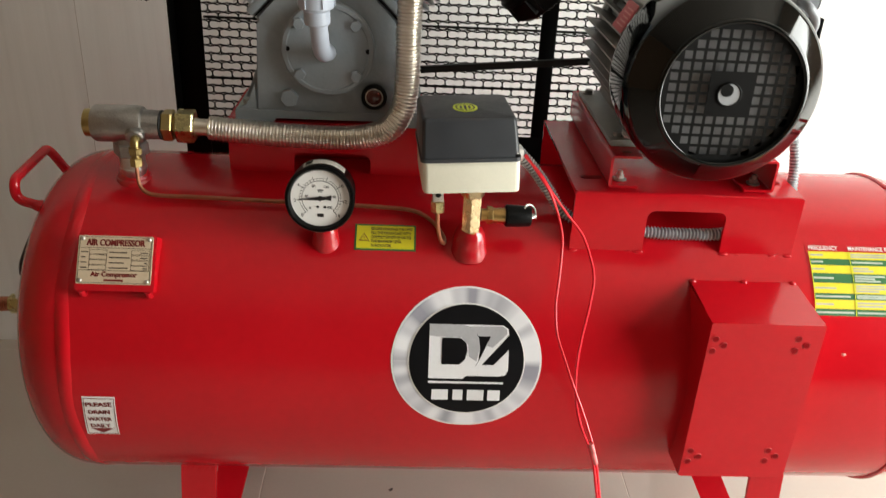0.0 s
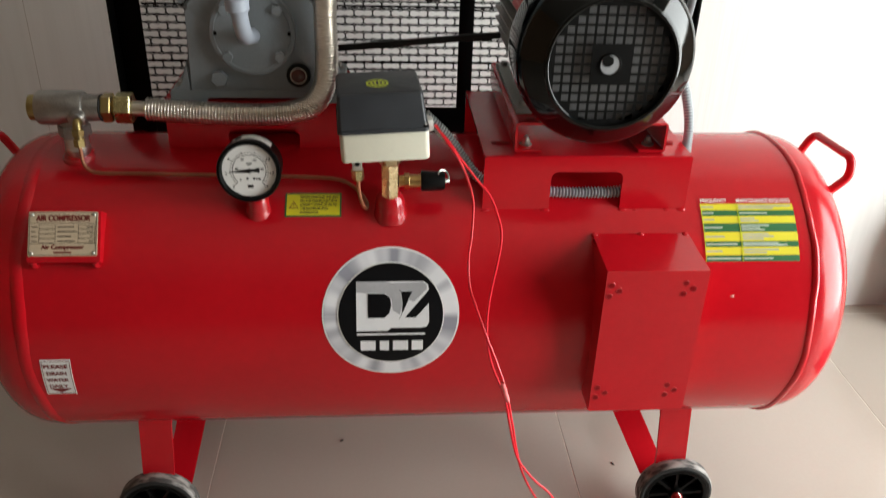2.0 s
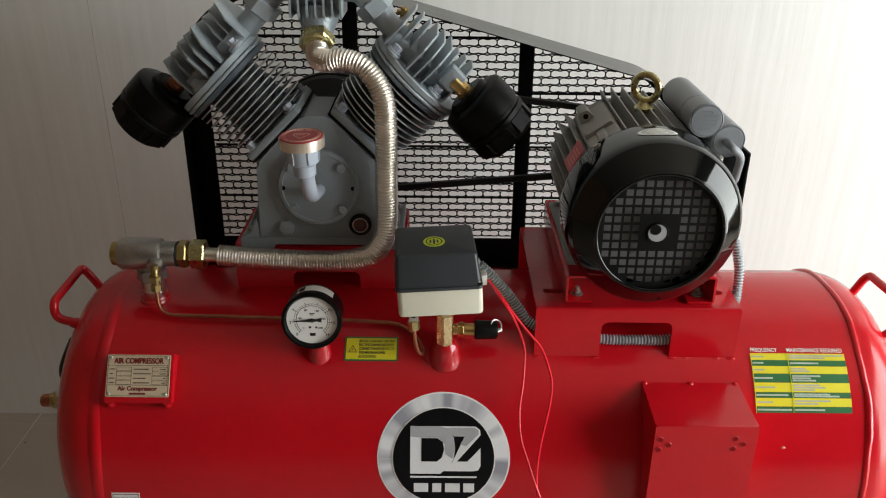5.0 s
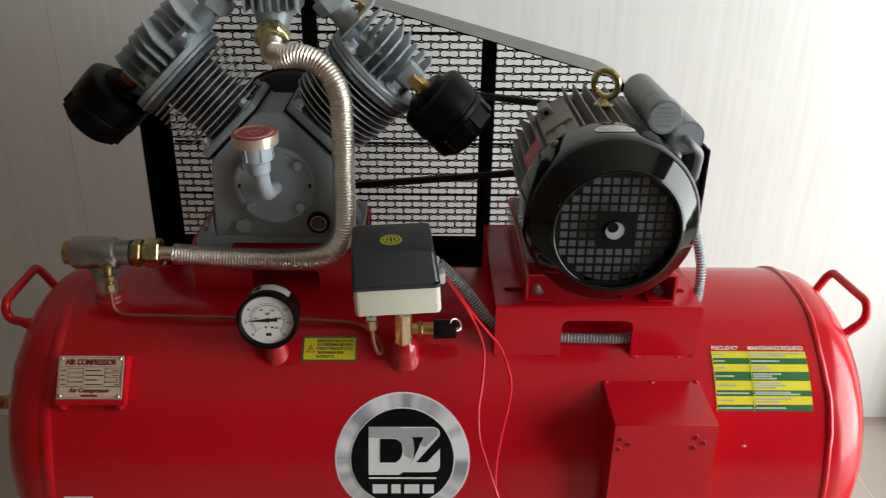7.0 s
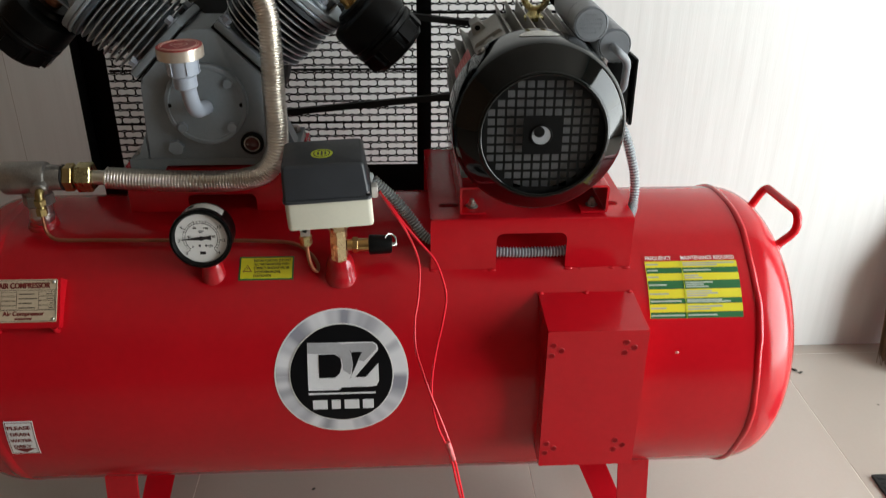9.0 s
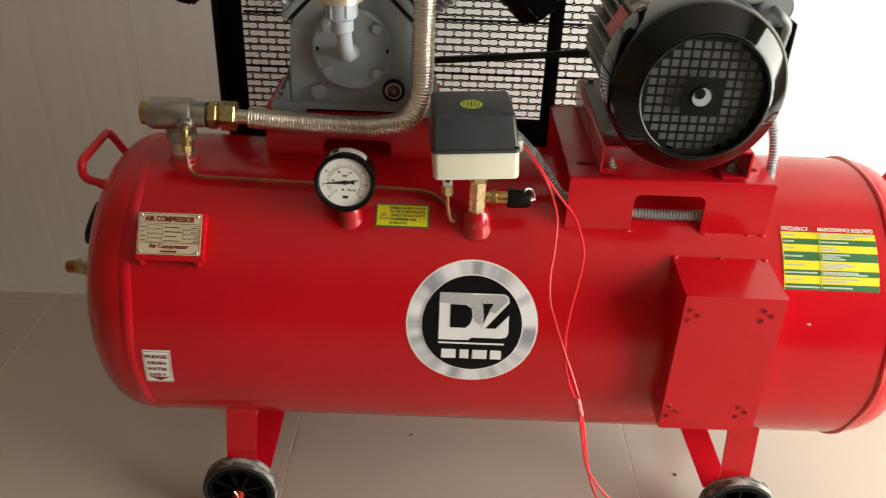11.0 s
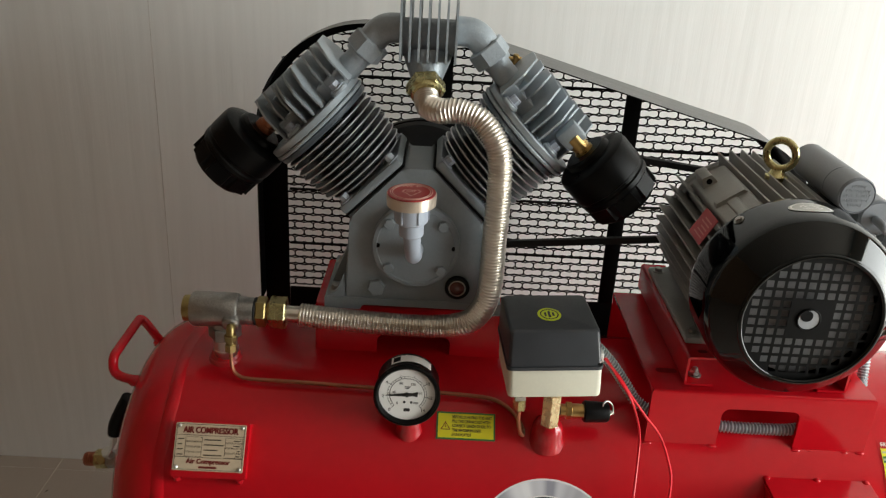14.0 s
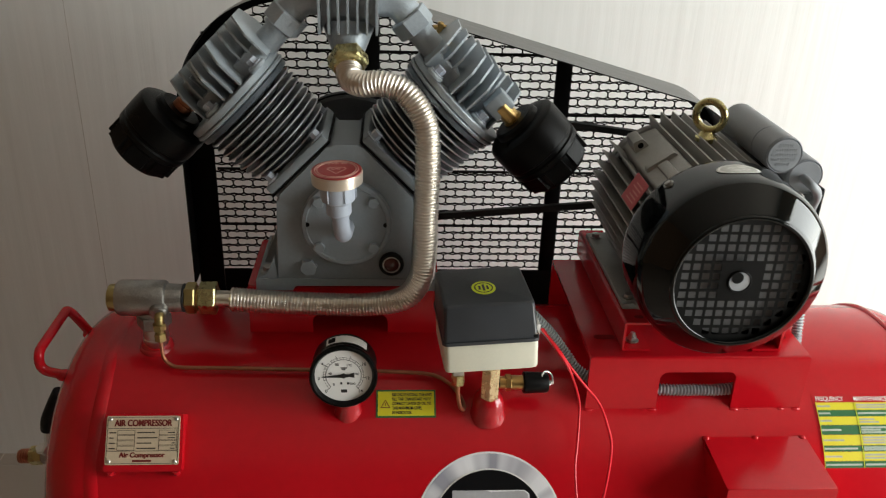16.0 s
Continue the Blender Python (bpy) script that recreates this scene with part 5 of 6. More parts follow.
        p = (FANX + 0.1284 * math.cos(t), y + 0.090, MZ + 0.1284 * math.sin(t))
        bolt(ob, p, (math.cos(t), 0, math.sin(t)), 0.0050, 0.003, "screw", CAST, True)
    # oval maker's sticker, plain
    def stuck(k, r, lift):
        q = 2 * math.pi * k / 40
        dy = 0.069 + 0.0155 * r * math.sin(q)
        rad = 0.1283 + (dy - 0.050) * 0.0146 + lift
        ang = radians(91) - 0.029 * r * math.cos(q) / 0.128
        return V(FANX + rad * math.cos(ang), y + dy, MZ + rad * math.sin(ang))

    bm = bm_new()
    rings = [[bm.verts.new(stuck(k, r, 0.0006)) for k in range(40)] for r in (0.01, 0.5, 1.0)]
    for one, two in zip(rings, rings[1:]):
        for k in range(40):
            bm.faces.new((one[k], one[(k + 1) % 40], two[(k + 1) % 40], two[k]))
    oval = part("oval_sticker", bm, surface("grey_oval", (0.50, 0.50, 0.47), 0.35, vary=0.2, scale=50), ob, "small grey oval sticker")
    bm = bm_new()
    for k in range(40):
        bm.faces.new([bm.verts.new(stuck(j, r, 0.0009)) for j, r in ((k, 0.93), (k + 1, 0.93), (k + 1, 0.83), (k, 0.83))])
    for r0 in (0.22, 0.42):
        for k in range(12):
            if k % 3:
                bm.faces.new([bm.verts.new(stuck(j * 40 / 12, r, 0.0009)) for j, r in ((k, r0 + 0.1), (k + 1, r0 + 0.1), (k + 1, r0), (k, r0))])
    part("sticker_edge", bm, WHITE, oval)


fan_cowl()


def capacitors():
    for k, (x, z, y0, y1, r) in enumerate(((0.446, 1.058, -0.122, 0.048, 0.0262), (0.487, 1.024, -0.112, 0.040, 0.0262))):
        bm = bm_new()
        lathe(bm, [(0.0, 0.0), (0.0, r - 0.004), (0.0015, r - 0.0025), (0.0, r - 0.0015), (0.002, r), (0.048, r), (0.049, r - 0.0008), (0.050, r), (y1 - y0 - 0.004, r), (y1 - y0, r - 0.004), (y1 - y0, 0.0)], (x, y0, z), (0, 1, 0), 48)
        ob = part("capacitor", bm, CAP_GREY, motor, "grey plastic capacitor can")
        if k == 0:
            for j in range(5):
                zz = z + 0.0135 - 0.0066 * j
                w = (0.010, 0.0165, 0.0185, 0.0165, 0.010)[j]
                u0 = -w
                while u0 < w - 0.002:
                    u1 = min(w, u0 + 0.0022 + 0.0016 * ((j * 3 + int((u0 + w) * 900)) % 3) / 2)
                    bm = bm_new()
                    box(bm, x + u0, x + u1, y0 - 0.0007, y0 + 0.0004, zz - 0.0019, zz + 0.0019, 0.0003)
                    part("raised_print", bm, CAP_GREY, ob)
                    u0 = u1 + 0.0012
        else:
            bm = bm_new()
            tube(bm, corner_path([(x - 0.002, y0 + 0.004, z - 0.002), (x - 0.002, y0 - 0.020, z - 0.002), (x + 0.020, y0 - 0.010, z - 0.020), (x + 0.026, y0 + 0.020, z - 0.075), (x + 0.012, y0 + 0.04, z - 0.085)], 0.014), 0.0062, 12)
            part("lead", bm, CAP_GREY, ob)
    bm = bm_new()
    box(bm, 0.440, 0.500, -0.060, 0.030, 0.990, 1.032, 0.004, m=Matrix.Translation((0.47, 0, 1.01)) @ Matrix.Rotation(radians(35), 4, "Y") @ Matrix.Translation((-0.47, 0, -1.01)))
    part("capacitor_bracket", bm, BLACK, motor)
    bm = bm_new()
    box(bm, 0.470, 0.529, -0.085, 0.060, 0.896, 0.992, 0.006)
    ob = part("terminal_box", bm, BLACK_PLASTIC, motor, "black terminal box on the motor's side")
    bm = bm_new()
    box(bm, 0.5282, 0.534, -0.090, 0.064, 0.890, 0.998, 0.002)
    part("lid", bm, BLACK_PLASTIC, ob)


capacitors()
bm = bm_new()
lathe(bm, [(0.0, 0.030), (0.0, 0.058), (0.004, 0.061), (0.008, 0.061), (0.012, 0.052), (0.016, 0.052), (0.020, 0.061), (0.024, 0.061), (0.028, 0.058), (0.028, 0.030)], (MX, 0.160, MZ), (0, 1, 0), 48)
part("pulley", bm, BLACK, motor)
bm = bm_new()
lathe(bm, [(0.0, 0.014), (0.0, 0.031), (0.026, 0.031), (0.026, 0.014)], (MX, 0.161, MZ), (0, 1, 0), 32)
part("pulley_hub", bm, BLACK, motor)


def belt(y):
    """A V-belt round flywheel and pulley."""
    a, ra, b, rb = V(-0.150, 0, 0.938), 0.1140, V(MX, 0, MZ), 0.0600
    d = b - a
    base, off = math.atan2(d.z, d.x), math.acos((ra - rb) / d.length)
    line = []
    for k in range(41):
        t = base + off + (2 * math.pi - 2 * off) * k / 40
        line.append((a.x + ra * math.cos(t), a.z + ra * math.sin(t)))
    for k in range(21):
        t = base - off + 2 * off * k / 20
        line.append((b.x + rb * math.cos(t), b.z + rb * math.sin(t)))
    bm = bm_new()
    n = len(line)
    rings = []
    for i, (x, z) in enumerate(line):
        p, q = line[i - 1], line[(i + 1) % n]
        t = Vector((q[0] - p[0], q[1] - p[1])).normalized()
        nx, nz = t.y, -t.x
        rings.append([bm.verts.new((x + nx * h, y + w, z + nz * h)) for w, h in ((-0.0062, 0.004), (0.0062, 0.004), (0.0042, -0.007), (-0.0042, -0.007))])
    for i in range(n):
        one, two = rings[i], rings[(i + 1) % n]
        for k in range(4):
            bm.faces.new((one[k], one[(k + 1) % 4], two[(k + 1) % 4], two[k]))
    me_ob = solid("drive_belt", bm, RUBBER, (0.1, y, 0.925), "black rubber V-belt from flywheel to motor pulley", "drive belt", "belts")
    return me_ob


belt(0.174)

# slotted rails under the motor
for x0, x1 in ((0.2545, 0.2975), (0.4520, 0.4950)):
    rail = thing("motor_rail", "red folded slide rail bolted under the motor", "motor rail", ((x0 + x1) / 2, 0, 0.7597), "motor rails")
    bm = bm_new()
    put = lambda u, v, t: V(u, t, v)  # noqa: E731
    s = 1 if x0 < 0.35 else -1
    xo, xi = (x0, x1) if s > 0 else (x1, x0)
    sheet(bm, bend([(xi, 0.7600), (xo, 0.7600), (xo, 0.8080), (xi, 0.8080)], 0.006), 0.0035 * -s, put, -0.142, 0.186)
    part("channel", bm, RED, rail)
    for y in (-0.125, 0.170):
        # slot laid on the rail, its inner shade put into the colour
        bm = bm_new()
        prism(bm, round_rect((xi + xo) / 2 - 0.004, (xi + xo) / 2 + 0.010, y - 0.004, y + 0.004, 0.004), lambda u, v, t: V(u, v, t), 0.8080, 0.8085)
        part("slot", bm, HOLE_SHADE, rail)
    for y in (-0.118, 0.086):
        bolt(rail, ((x0 + x1) / 2, y, 0.7640), UP, 0.0070, 0.006, mat=CAST)
        bm = bm_new()
        lathe(bm, rounded(0.014, 0.0042), ((x0 + x1) / 2, y, 0.7640), UP, 12)
        part("bolt_shank", bm, CAST, rail)
    for y in (-0.085, 0.135):
        bolt(rail, ((xi + xo) / 2 - s * 0.004, y, 0.8172), UP, 0.0068, 0.006, mat=CAST)

# ---- the belt guard ----
guard = thing("belt_guard", "black wire-mesh belt guard, its top rim painted with grey sheen", "belt guard", (-0.05, 0.24, 0.690))
GY = 0.240
GA, GAR, GB, GBR = (-0.150, 0.915), 0.286, (MX, 0.930), 0.1365
G_BOTTOM = 0.690


def guard_outline(shrink=0.0):
    """The rim's line, from the lower left corner over the top to the lower right one."""
    ra, rb = GAR - shrink, GBR - shrink
    dx, dz = GB[0] - GA[0], GB[1] - GA[1]
    base = math.atan2(dz, dx)
    off = math.acos((ra - rb) / math.hypot(dx, dz))
    line = [(GA[0] - ra, G_BOTTOM + shrink)]
    t1 = base + off
    rc, cx, cz = 0.192 - shrink, GA[0] - GAR + 0.192, GA[1] + GAR - 0.192
    for k in range(21):
        t = math.pi - 0.5 * math.pi * k / 20
        line.append((cx + rc * math.cos(t), cz + rc * math.sin(t)))
    for k in range(12):
        t = 0.5 * math.pi + (t1 - 0.5 * math.pi) * k / 11
        line.append((GA[0] + ra * math.cos(t), GA[1] + ra * math.sin(t)))
    for k in range(21):
        t = t1 + (0.0 - t1) * k / 20
        line.append((GB[0] + rb * math.cos(t), GB[1] + rb * math.sin(t)))
    line.append((GB[0] + rb, G_BOTTOM + shrink))
    return line


def inside(x, z, line):
    hit, n = False, len(line)
    for i in range(n):
        (x0, z0), (x1, z1) = line[i], line[(i + 1) % n]
        if (z0 > z) != (z1 > z) and x < (x1 - x0) * (z - z0) / (z1 - z0) + x0:
            hit = not hit
    return hit


def guard_mesh():
    """Pressed mesh: staggered rows of bone-shaped holes in a thin black sheet."""
    px, pz, edge = 0.0345, 0.01435, guard_outline(0.0095)
    verts, faces = [], []
    n = 20
    hole = []
    for k in range(n):
        t = 2 * math.pi * k / n
        u = 0.0163 * math.copysign(abs(math.cos(t)) ** 0.75, math.cos(t))
        waist = 0.0041 + 0.0025 * min(1.0, abs(u) / 0.0085) ** 1.6
        hole.append((u, waist * math.copysign(abs(math.sin(t)) ** 0.6, math.sin(t))))
    rim = []
    for u, v in hole:
        k = 1.0 / max(abs(u) / (px / 2), abs(v) / (pz / 2), 1e-6)
        rim.append((u * k, v * k))
    for j in range(int((1.23 - G_BOTTOM) / pz) + 2):
        z = G_BOTTOM + pz * (j + 0.5)
        for i in range(30):
            x = -0.45 + px * (i + 0.5 * (j % 2))
            if not inside(x, z, edge):
                continue
            base = len(verts)
            for y in (GY, GY + 0.0020):
                verts += [(x + u, y, z + v) for u, v in rim]
                verts += [(x + u, y, z + v) for u, v in hole]
            for k in range(n):
                m = (k + 1) % n
                faces.append((base + k, base + m, base + n + m, base + n + k))
                faces.append((base + n + k, base + n + m, base + 3 * n + m, base + 3 * n + k))
    me = bpy.data.meshes.new("mesh_sheet")
    me.from_pydata([tuple(Vector(v) - ORIGIN[guard]) for v in verts], [], faces)
    me.materials.append(BLACK)
    ob = tagged(new("mesh_sheet", me), "black pressed metal mesh with bone-shaped holes", kind="stuff")
    ob.parent = guard


guard_mesh()


def guard_frame():
    outer, inner = guard_outline(0.0), guard_outline(0.013)
    # flat edge frame
    bm = bm_new()
    for y in (GY - 0.002, GY + 0.004):
        a = [bm.verts.new((x, y, z)) for x, z in outer]
        b = [bm.verts.new((x, y, z)) for x, z in inner]
        for k in range(len(a) - 1):
            bm.faces.new((a[k], a[k + 1], b[k + 1], b[k]))
    part("edge_frame", bm, BLACK, guard)
    # rim strip that reaches forward over the belt
    bm = bm_new()
    arc = [(outer[0][0], outer[0][1] + (outer[1][1] - outer[0][1]) * k / 8) for k in range(8)] + outer[1:-1]
    rows = []
    for k, (x, z) in enumerate(arc):
        p, q = arc[max(k - 1, 0)], arc[min(k + 1, len(arc) - 1)]
        t = Vector((q[0] - p[0], q[1] - p[1])).normalized()
        nx, nz = -t.y, t.x
        reach = 0.042 + 0.076 * min(1.0, max(0.0, (x + 0.26) / 0.22))
        rows.append([bm.verts.new((x + nx * h, y, z + nz * h)) for y, h in ((GY - reach, 0.0), (GY - reach, 0.002), (GY + 0.006, 0.002), (GY + 0.006, 0.0))])
    for one, two in zip(rows, rows[1:]):
        for k in range(4):
            bm.faces.new((one[k], one[(k + 1) % 4], two[(k + 1) % 4], two[k]))
    bm.faces.new(rows[0]), bm.faces.new(rows[-1])
    # outer faces get the painted sheen, the rest stay black
    outer_side = {v for row in rows for v in row[1:3]}
    for face in bm.faces:
        face.material_index = 0 if all(v in outer_side for v in face.verts) else 1
    rim = part("rim_strip", bm, BAND_GREY, guard, "curved sheet rim over the belt, sheen painted grey outside", edge=BLACK)
    # white maker's sticker on the rim, as plain bars
    k0 = 44
    (xa, za), (xb, zb) = arc[k0], arc[k0 + 4]
    t = Vector((xb - xa, zb - za)).normalized()
    put = lambda a, b, h: V(xa + t.x * a - t.y * h, GY - 0.085 + b * 1.6, za + t.y * a + t.x * h)  # noqa: E731
    for i, w in enumerate((0.010, 0.006, 0.009)):
        bm2 = bm_new()
        prism(bm2, [(0.006 + 0.014 * i, 0.004), (0.006 + 0.014 * i + w, 0.004), (0.006 + 0.014 * i + w, 0.026), (0.006 + 0.014 * i, 0.026)], put, 0.0022, 0.0030)
        part("sticker_bar", bm2, WHITE, rim)
    for name, x0, x1, top in (("post", GA[0] - GAR, GA[0] - GAR + 0.045, 0.998), ("post", -0.133, -0.105, 1.198), ("post", 0.196, 0.224, 1.118)):
        top = max(top - 0.08, max(z for z in (top - 0.06 + 0.002 * k for k in range(60)) if inside(x0, z, outer) and inside(x1, z, outer)) if top > 1 else top)
        bm = bm_new()
        box(bm, x0, x1, GY - 0.006, GY - 0.0025, G_BOTTOM - 0.094, top, 0.0008)
        part(name, bm, BLACK, guard)
    bm = bm_new()
    box(bm, GA[0] - GAR + 0.0455, GB[0] + GBR, GY - 0.0062, GY - 0.0024, G_BOTTOM - 0.095, G_BOTTOM + 0.012, 0.0008)
    part("bottom_bar", bm, BLACK, guard)
    for z in (0.7905, 0.8965, 1.0035, 1.108):
        xs = [GA[0] - GAR + 0.047 + 0.004 * i for i in range(220)]
        ok = [x for x in xs if inside(x, z, inner)]
        bm = bm_new()
        box(bm, min(ok), max(ok), GY - 0.0018, GY + 0.0022, z - 0.0019, z + 0.0019)
        part("wire", bm, BLACK, guard)
    # two straps tie the guard to the tank
    for x in (-0.20, 0.40):
        bm = bm_new()
        z = Z_TANK + math.sqrt(R_TANK ** 2 - 0.18 ** 2)
        tube(bm, [(x, 0.180, z - 0.006), (x, 0.20, 0.70), (x, GY - 0.001, 0.704)], 0.006, 10)
        part("strap", bm, BLACK, guard)


guard_frame()

# ---- pressure switch and its fittings ----
switch = thing("pressure_switch", "dark grey and ivory pressure switch box", "pressure switch", (0.056, -0.160, 0.776))


def taper(bm, x0, x1, y0, y1, z0, z1, inset, r):
    """A moulded box with rounded upright corners that narrows upwards."""
    low, high = round_rect(x0, x1, y0, y1, r), round_rect(x0 + inset[0], x1 - inset[1], y0 + inset[2], y1 - inset[3], r)
    loops = [[bm.verts.new((u, v, z0)) for u, v in low]]
    k = 0.006
    cx, cy = (x0 + x1) / 2, (y0 + y1) / 2
    for t in (0.0, 0.25, 0.5, 0.75, 1.0):
        q, f = k * math.sin(t * math.pi / 2), k * (1 - math.cos(t * math.pi / 2))
        loops.append([bm.verts.new((u + (cx - u) * f / (abs(cx - x0)), v + (cy - v) * f / abs(cy - y0), z1 - k + q)) for u, v in high])
    n = len(low)
    for a, b in zip(loops, loops[1:]):
        for i in range(n):
            bm.faces.new((a[i], a[(i + 1) % n], b[(i + 1) % n], b[i]))
    bm.faces.new(loops[0][::-1]), bm.faces.new(loops[-1])
    return bm


bm = bm_new()
taper(bm, -0.0105, 0.1195, -0.215, -0.100, 0.774, 0.822, (-0.001, 0.001, 0.001, 0.0), 0.008)
bmesh.ops.bevel(bm, geom=[e for e in bm.edges if e.verts[0].co.z < 0.775 and e.verts[1].co.z < 0.775], offset=0.004, segments=2, profile=0.5, affect="EDGES")
base = part("base", bm, IVORY, switch, "ivory plastic base", sharp=40)
bm = bm_new()
taper(bm, -0.0125, 0.1175, -0.217, -0.098, 0.8205, 0.877, (0.001, 0.006, 0.006, 0.003), 0.007)
cover = part("cover", bm, COVER_GREY, switch, "dark grey plastic cover with a lime emblem", sharp=18)
bm = bm_new()
prism(bm, round_rect(-0.0138, 0.1188, -0.2183, -0.0967, 0.008), lambda u, v, t: V(u, v, t), 0.8195, 0.8245)
part("seam_lip", bm, COVER_GREY, cover)
bm = bm_new()
lathe(bm, [(0.0, 0.0072), (0.034, 0.0066), (0.037, 0.0050), (0.037, 0.0)], (0.1080, -0.2085, 0.8245), (-0.08, 0.10, 1), 20)
pillar = part("corner_pillar", bm, COVER_GREY, cover)
bm = bm_new()
box(bm, 0.1095, 0.1165, -0.2165, -0.2090, 0.8248, 0.8290, 0.0008)
part("screw_well", bm, BLACK, pillar)
bm = bm_new()
lathe(bm, [(0.0, 0.0030), (0.0010, 0.0030), (0.0016, 0.0018), (0.0018, 0.0)], (0.1130, -0.2128, 0.8288), UP, 12)
part("screw", bm, STEEL, pillar)


def oval(bm, cx, cy, rx, ry, z, t, inner=0.0, n=40):
    outs = [(cx + rx * math.cos(2 * math.pi * k / n), cy + ry * math.sin(2 * math.pi * k / n)) for k in range(n)]
    if not inner:
        return prism(bm, outs, lambda u, v, w: V(u, v, w), z, z + t)
    a = [bm.verts.new((u, v, z + t)) for u, v in outs]
    b = [bm.verts.new((cx + (u - cx) * inner, cy + (v - cy) * inner, z + t)) for u, v in outs]
    for k in range(n):
        bm.faces.new((a[k], a[(k + 1) % n], b[(k + 1) % n], b[k]))
    return bm


bm = bm_new()
oval(bm, 0.0485, -0.165, 0.0165, 0.0185, 0.8768, 0.0007)
emblem = part("emblem", bm, LIME, cover, "lime oval emblem")
bm = bm_new()
oval(bm, 0.0485, -0.165, 0.0130, 0.0145, 0.8773, 0.0004, 0.86)
part("emblem_ring", bm, INK, emblem)
for k, (x, w, h) in enumerate(((0.0430, 0.0014, 0.010), (0.0485, 0.0016, 0.017), (0.0540, 0.0014, 0.010))):
    bm = bm_new()
    box(bm, x - w, x + w, -0.165 - h / 2, -0.165 + h / 2, 0.8774, 0.8779)
    part("emblem_bar", bm, COVER_GREY, emblem)
bm = bm_new()
box(bm, 0.1185, 0.1290, -0.178, -0.156, 0.803, 0.822, 0.003)
part("cable_gland", bm, WHITE, base, "white plastic cable gland")
bm = bm_new()
lathe(bm, [(0.0, 0.0105), (0.010, 0.0105), (0.012, 0.0095)], (0.110, -0.106, 0.811), (1, 0.1, -0.6), 20)
part("conduit_gland", bm, CONDUIT, base)

tee = thing("brass_tee", "yellow brass tee under the pressure switch", "pipe fitting", tuple(SWITCH_TOP))
TX, TY = 0.061, -0.166
bm = bm_new()
lathe(bm, [(0.0, 0.012), (0.014, 0.012)], (TX, TY, 0.690), UP, 20)
part("lower_nipple", bm, BRASS, tee)
bm = bm_new()
hexagon(bm, (TX, TY, 0.697), UP, 0.0142, 0.055, 0.38, 0.0015)
part("tee_body", bm, TEE_BRASS, tee)
bm = bm_new()
hexagon(bm, (TX, TY, 0.751), UP, 0.0165, 0.015, 0.1)
lathe(bm, [(0.0, 0.010), (0.010, 0.010)], (TX, TY, 0.765), UP, 20)
part("upper_nut", bm, TEE_BRASS, tee)
bm = bm_new()
box(bm, 0.0045, 0.0195, -0.190, -0.176, 0.752, 0.776, 0.001)
unl = part("unloader_bracket", bm, STEEL, switch, "bright unloader fitting")
# hole's darkness painted as a black disc on the bracket
bm = bm_new()
lathe(bm, [(0.0, 0.0035), (0.001, 0.0035)], (0.012, -0.1905, 0.763), (0, -1, 0), 12)
part("hole", bm, BLACK, unl)
bm = bm_new()
hexagon(bm, (0.012, -0.183, 0.735), UP, 0.0098, 0.017, 0.2)
part("compression_nut", bm, BRASS_PALE, switch)

safety = thing("safety_valve", "brass safety valve with a black body and pull ring", "safety valve", (TX + 0.013, TY, 0.722))
bm = bm_new()
lathe(bm, [(0.0, 0.009), (0.010, 0.009)], (TX + 0.0130, TY, 0.722), (1, 0, 0), 20)
hexagon(bm, (TX + 0.021, TY, 0.722), (1, 0, 0), 0.0125, 0.009, 0.1)
lathe(bm, [(0.0, 0.0105), (0.018, 0.0105)], (TX + 0.030, TY, 0.722), (1, 0, 0), 20)
part("brass_stem", bm, BRASS, safety)
bm = bm_new()
lathe(bm, [(0.0, 0.0145), (0.002, 0.0160), (0.034, 0.0145), (0.037, 0.0125), (0.037, 0.0)], (TX + 0.047, TY, 0.722), (1, 0, 0), 28)
part("black_body", bm, BLACK_PLASTIC, safety)
bm = bm_new()
lathe(bm, rounded(0.009, 0.003, 0.0008), (TX + 0.083, TY, 0.722), (1, 0, 0), 12)
part("pin", bm, STEEL, safety)
bm = bm_new()
ring(bm, (TX + 0.082, TY - 0.002, 0.731), (0.5, -0.6, 0.6), 0.0098, 0.0012, 32, 8)
part("pull_ring", bm, STEEL, safety)

# the box sits a little askew on its fitting
switch.rotation_euler = (0, radians(-2.0), radians(3.5))
switch.location.x -= 0.003

# ---- pressure gauge ----
gauge = thing("pressure_gauge", "round black pressure gauge with a white dial", "pressure gauge", tuple(GAUGE_TOP))
GC = V(-0.1490, -0.186, 0.7475)
GD = V(0.0, -1.0, 0.10).normalized()
GU = V(0, 0.10, 1.0).normalized()
bm = bm_new()
lathe(bm, [(-0.044, 0.0), (-0.044, 0.042), (-0.041, 0.0455), (-0.006, 0.0455), (-0.005, 0.0465), (-0.001, 0.0475), (0.004, 0.0475), (0.006, 0.0460), (0.006, 0.0430), (0.002, 0.0402), (-0.002, 0.0400), (-0.002, 0.0)], GC, GD, 72)
case_g = part("case", bm, BLACK_PLASTIC, gauge, "black round case", sharp=40)
g_put = lambda u, v, t=0.0: GC + V(1, 0, 0) * u * 0.97 + GU * v * 0.97 + GD * t  # noqa: E731
bm = bm_new()
lathe(bm, [(-0.0018, 0.0), (-0.0018, 0.0401), (-0.0012, 0.0401), (-0.0012, 0.0)], GC, GD, 64)
dial = part("dial", bm, WHITE, gauge, "white printed dial")


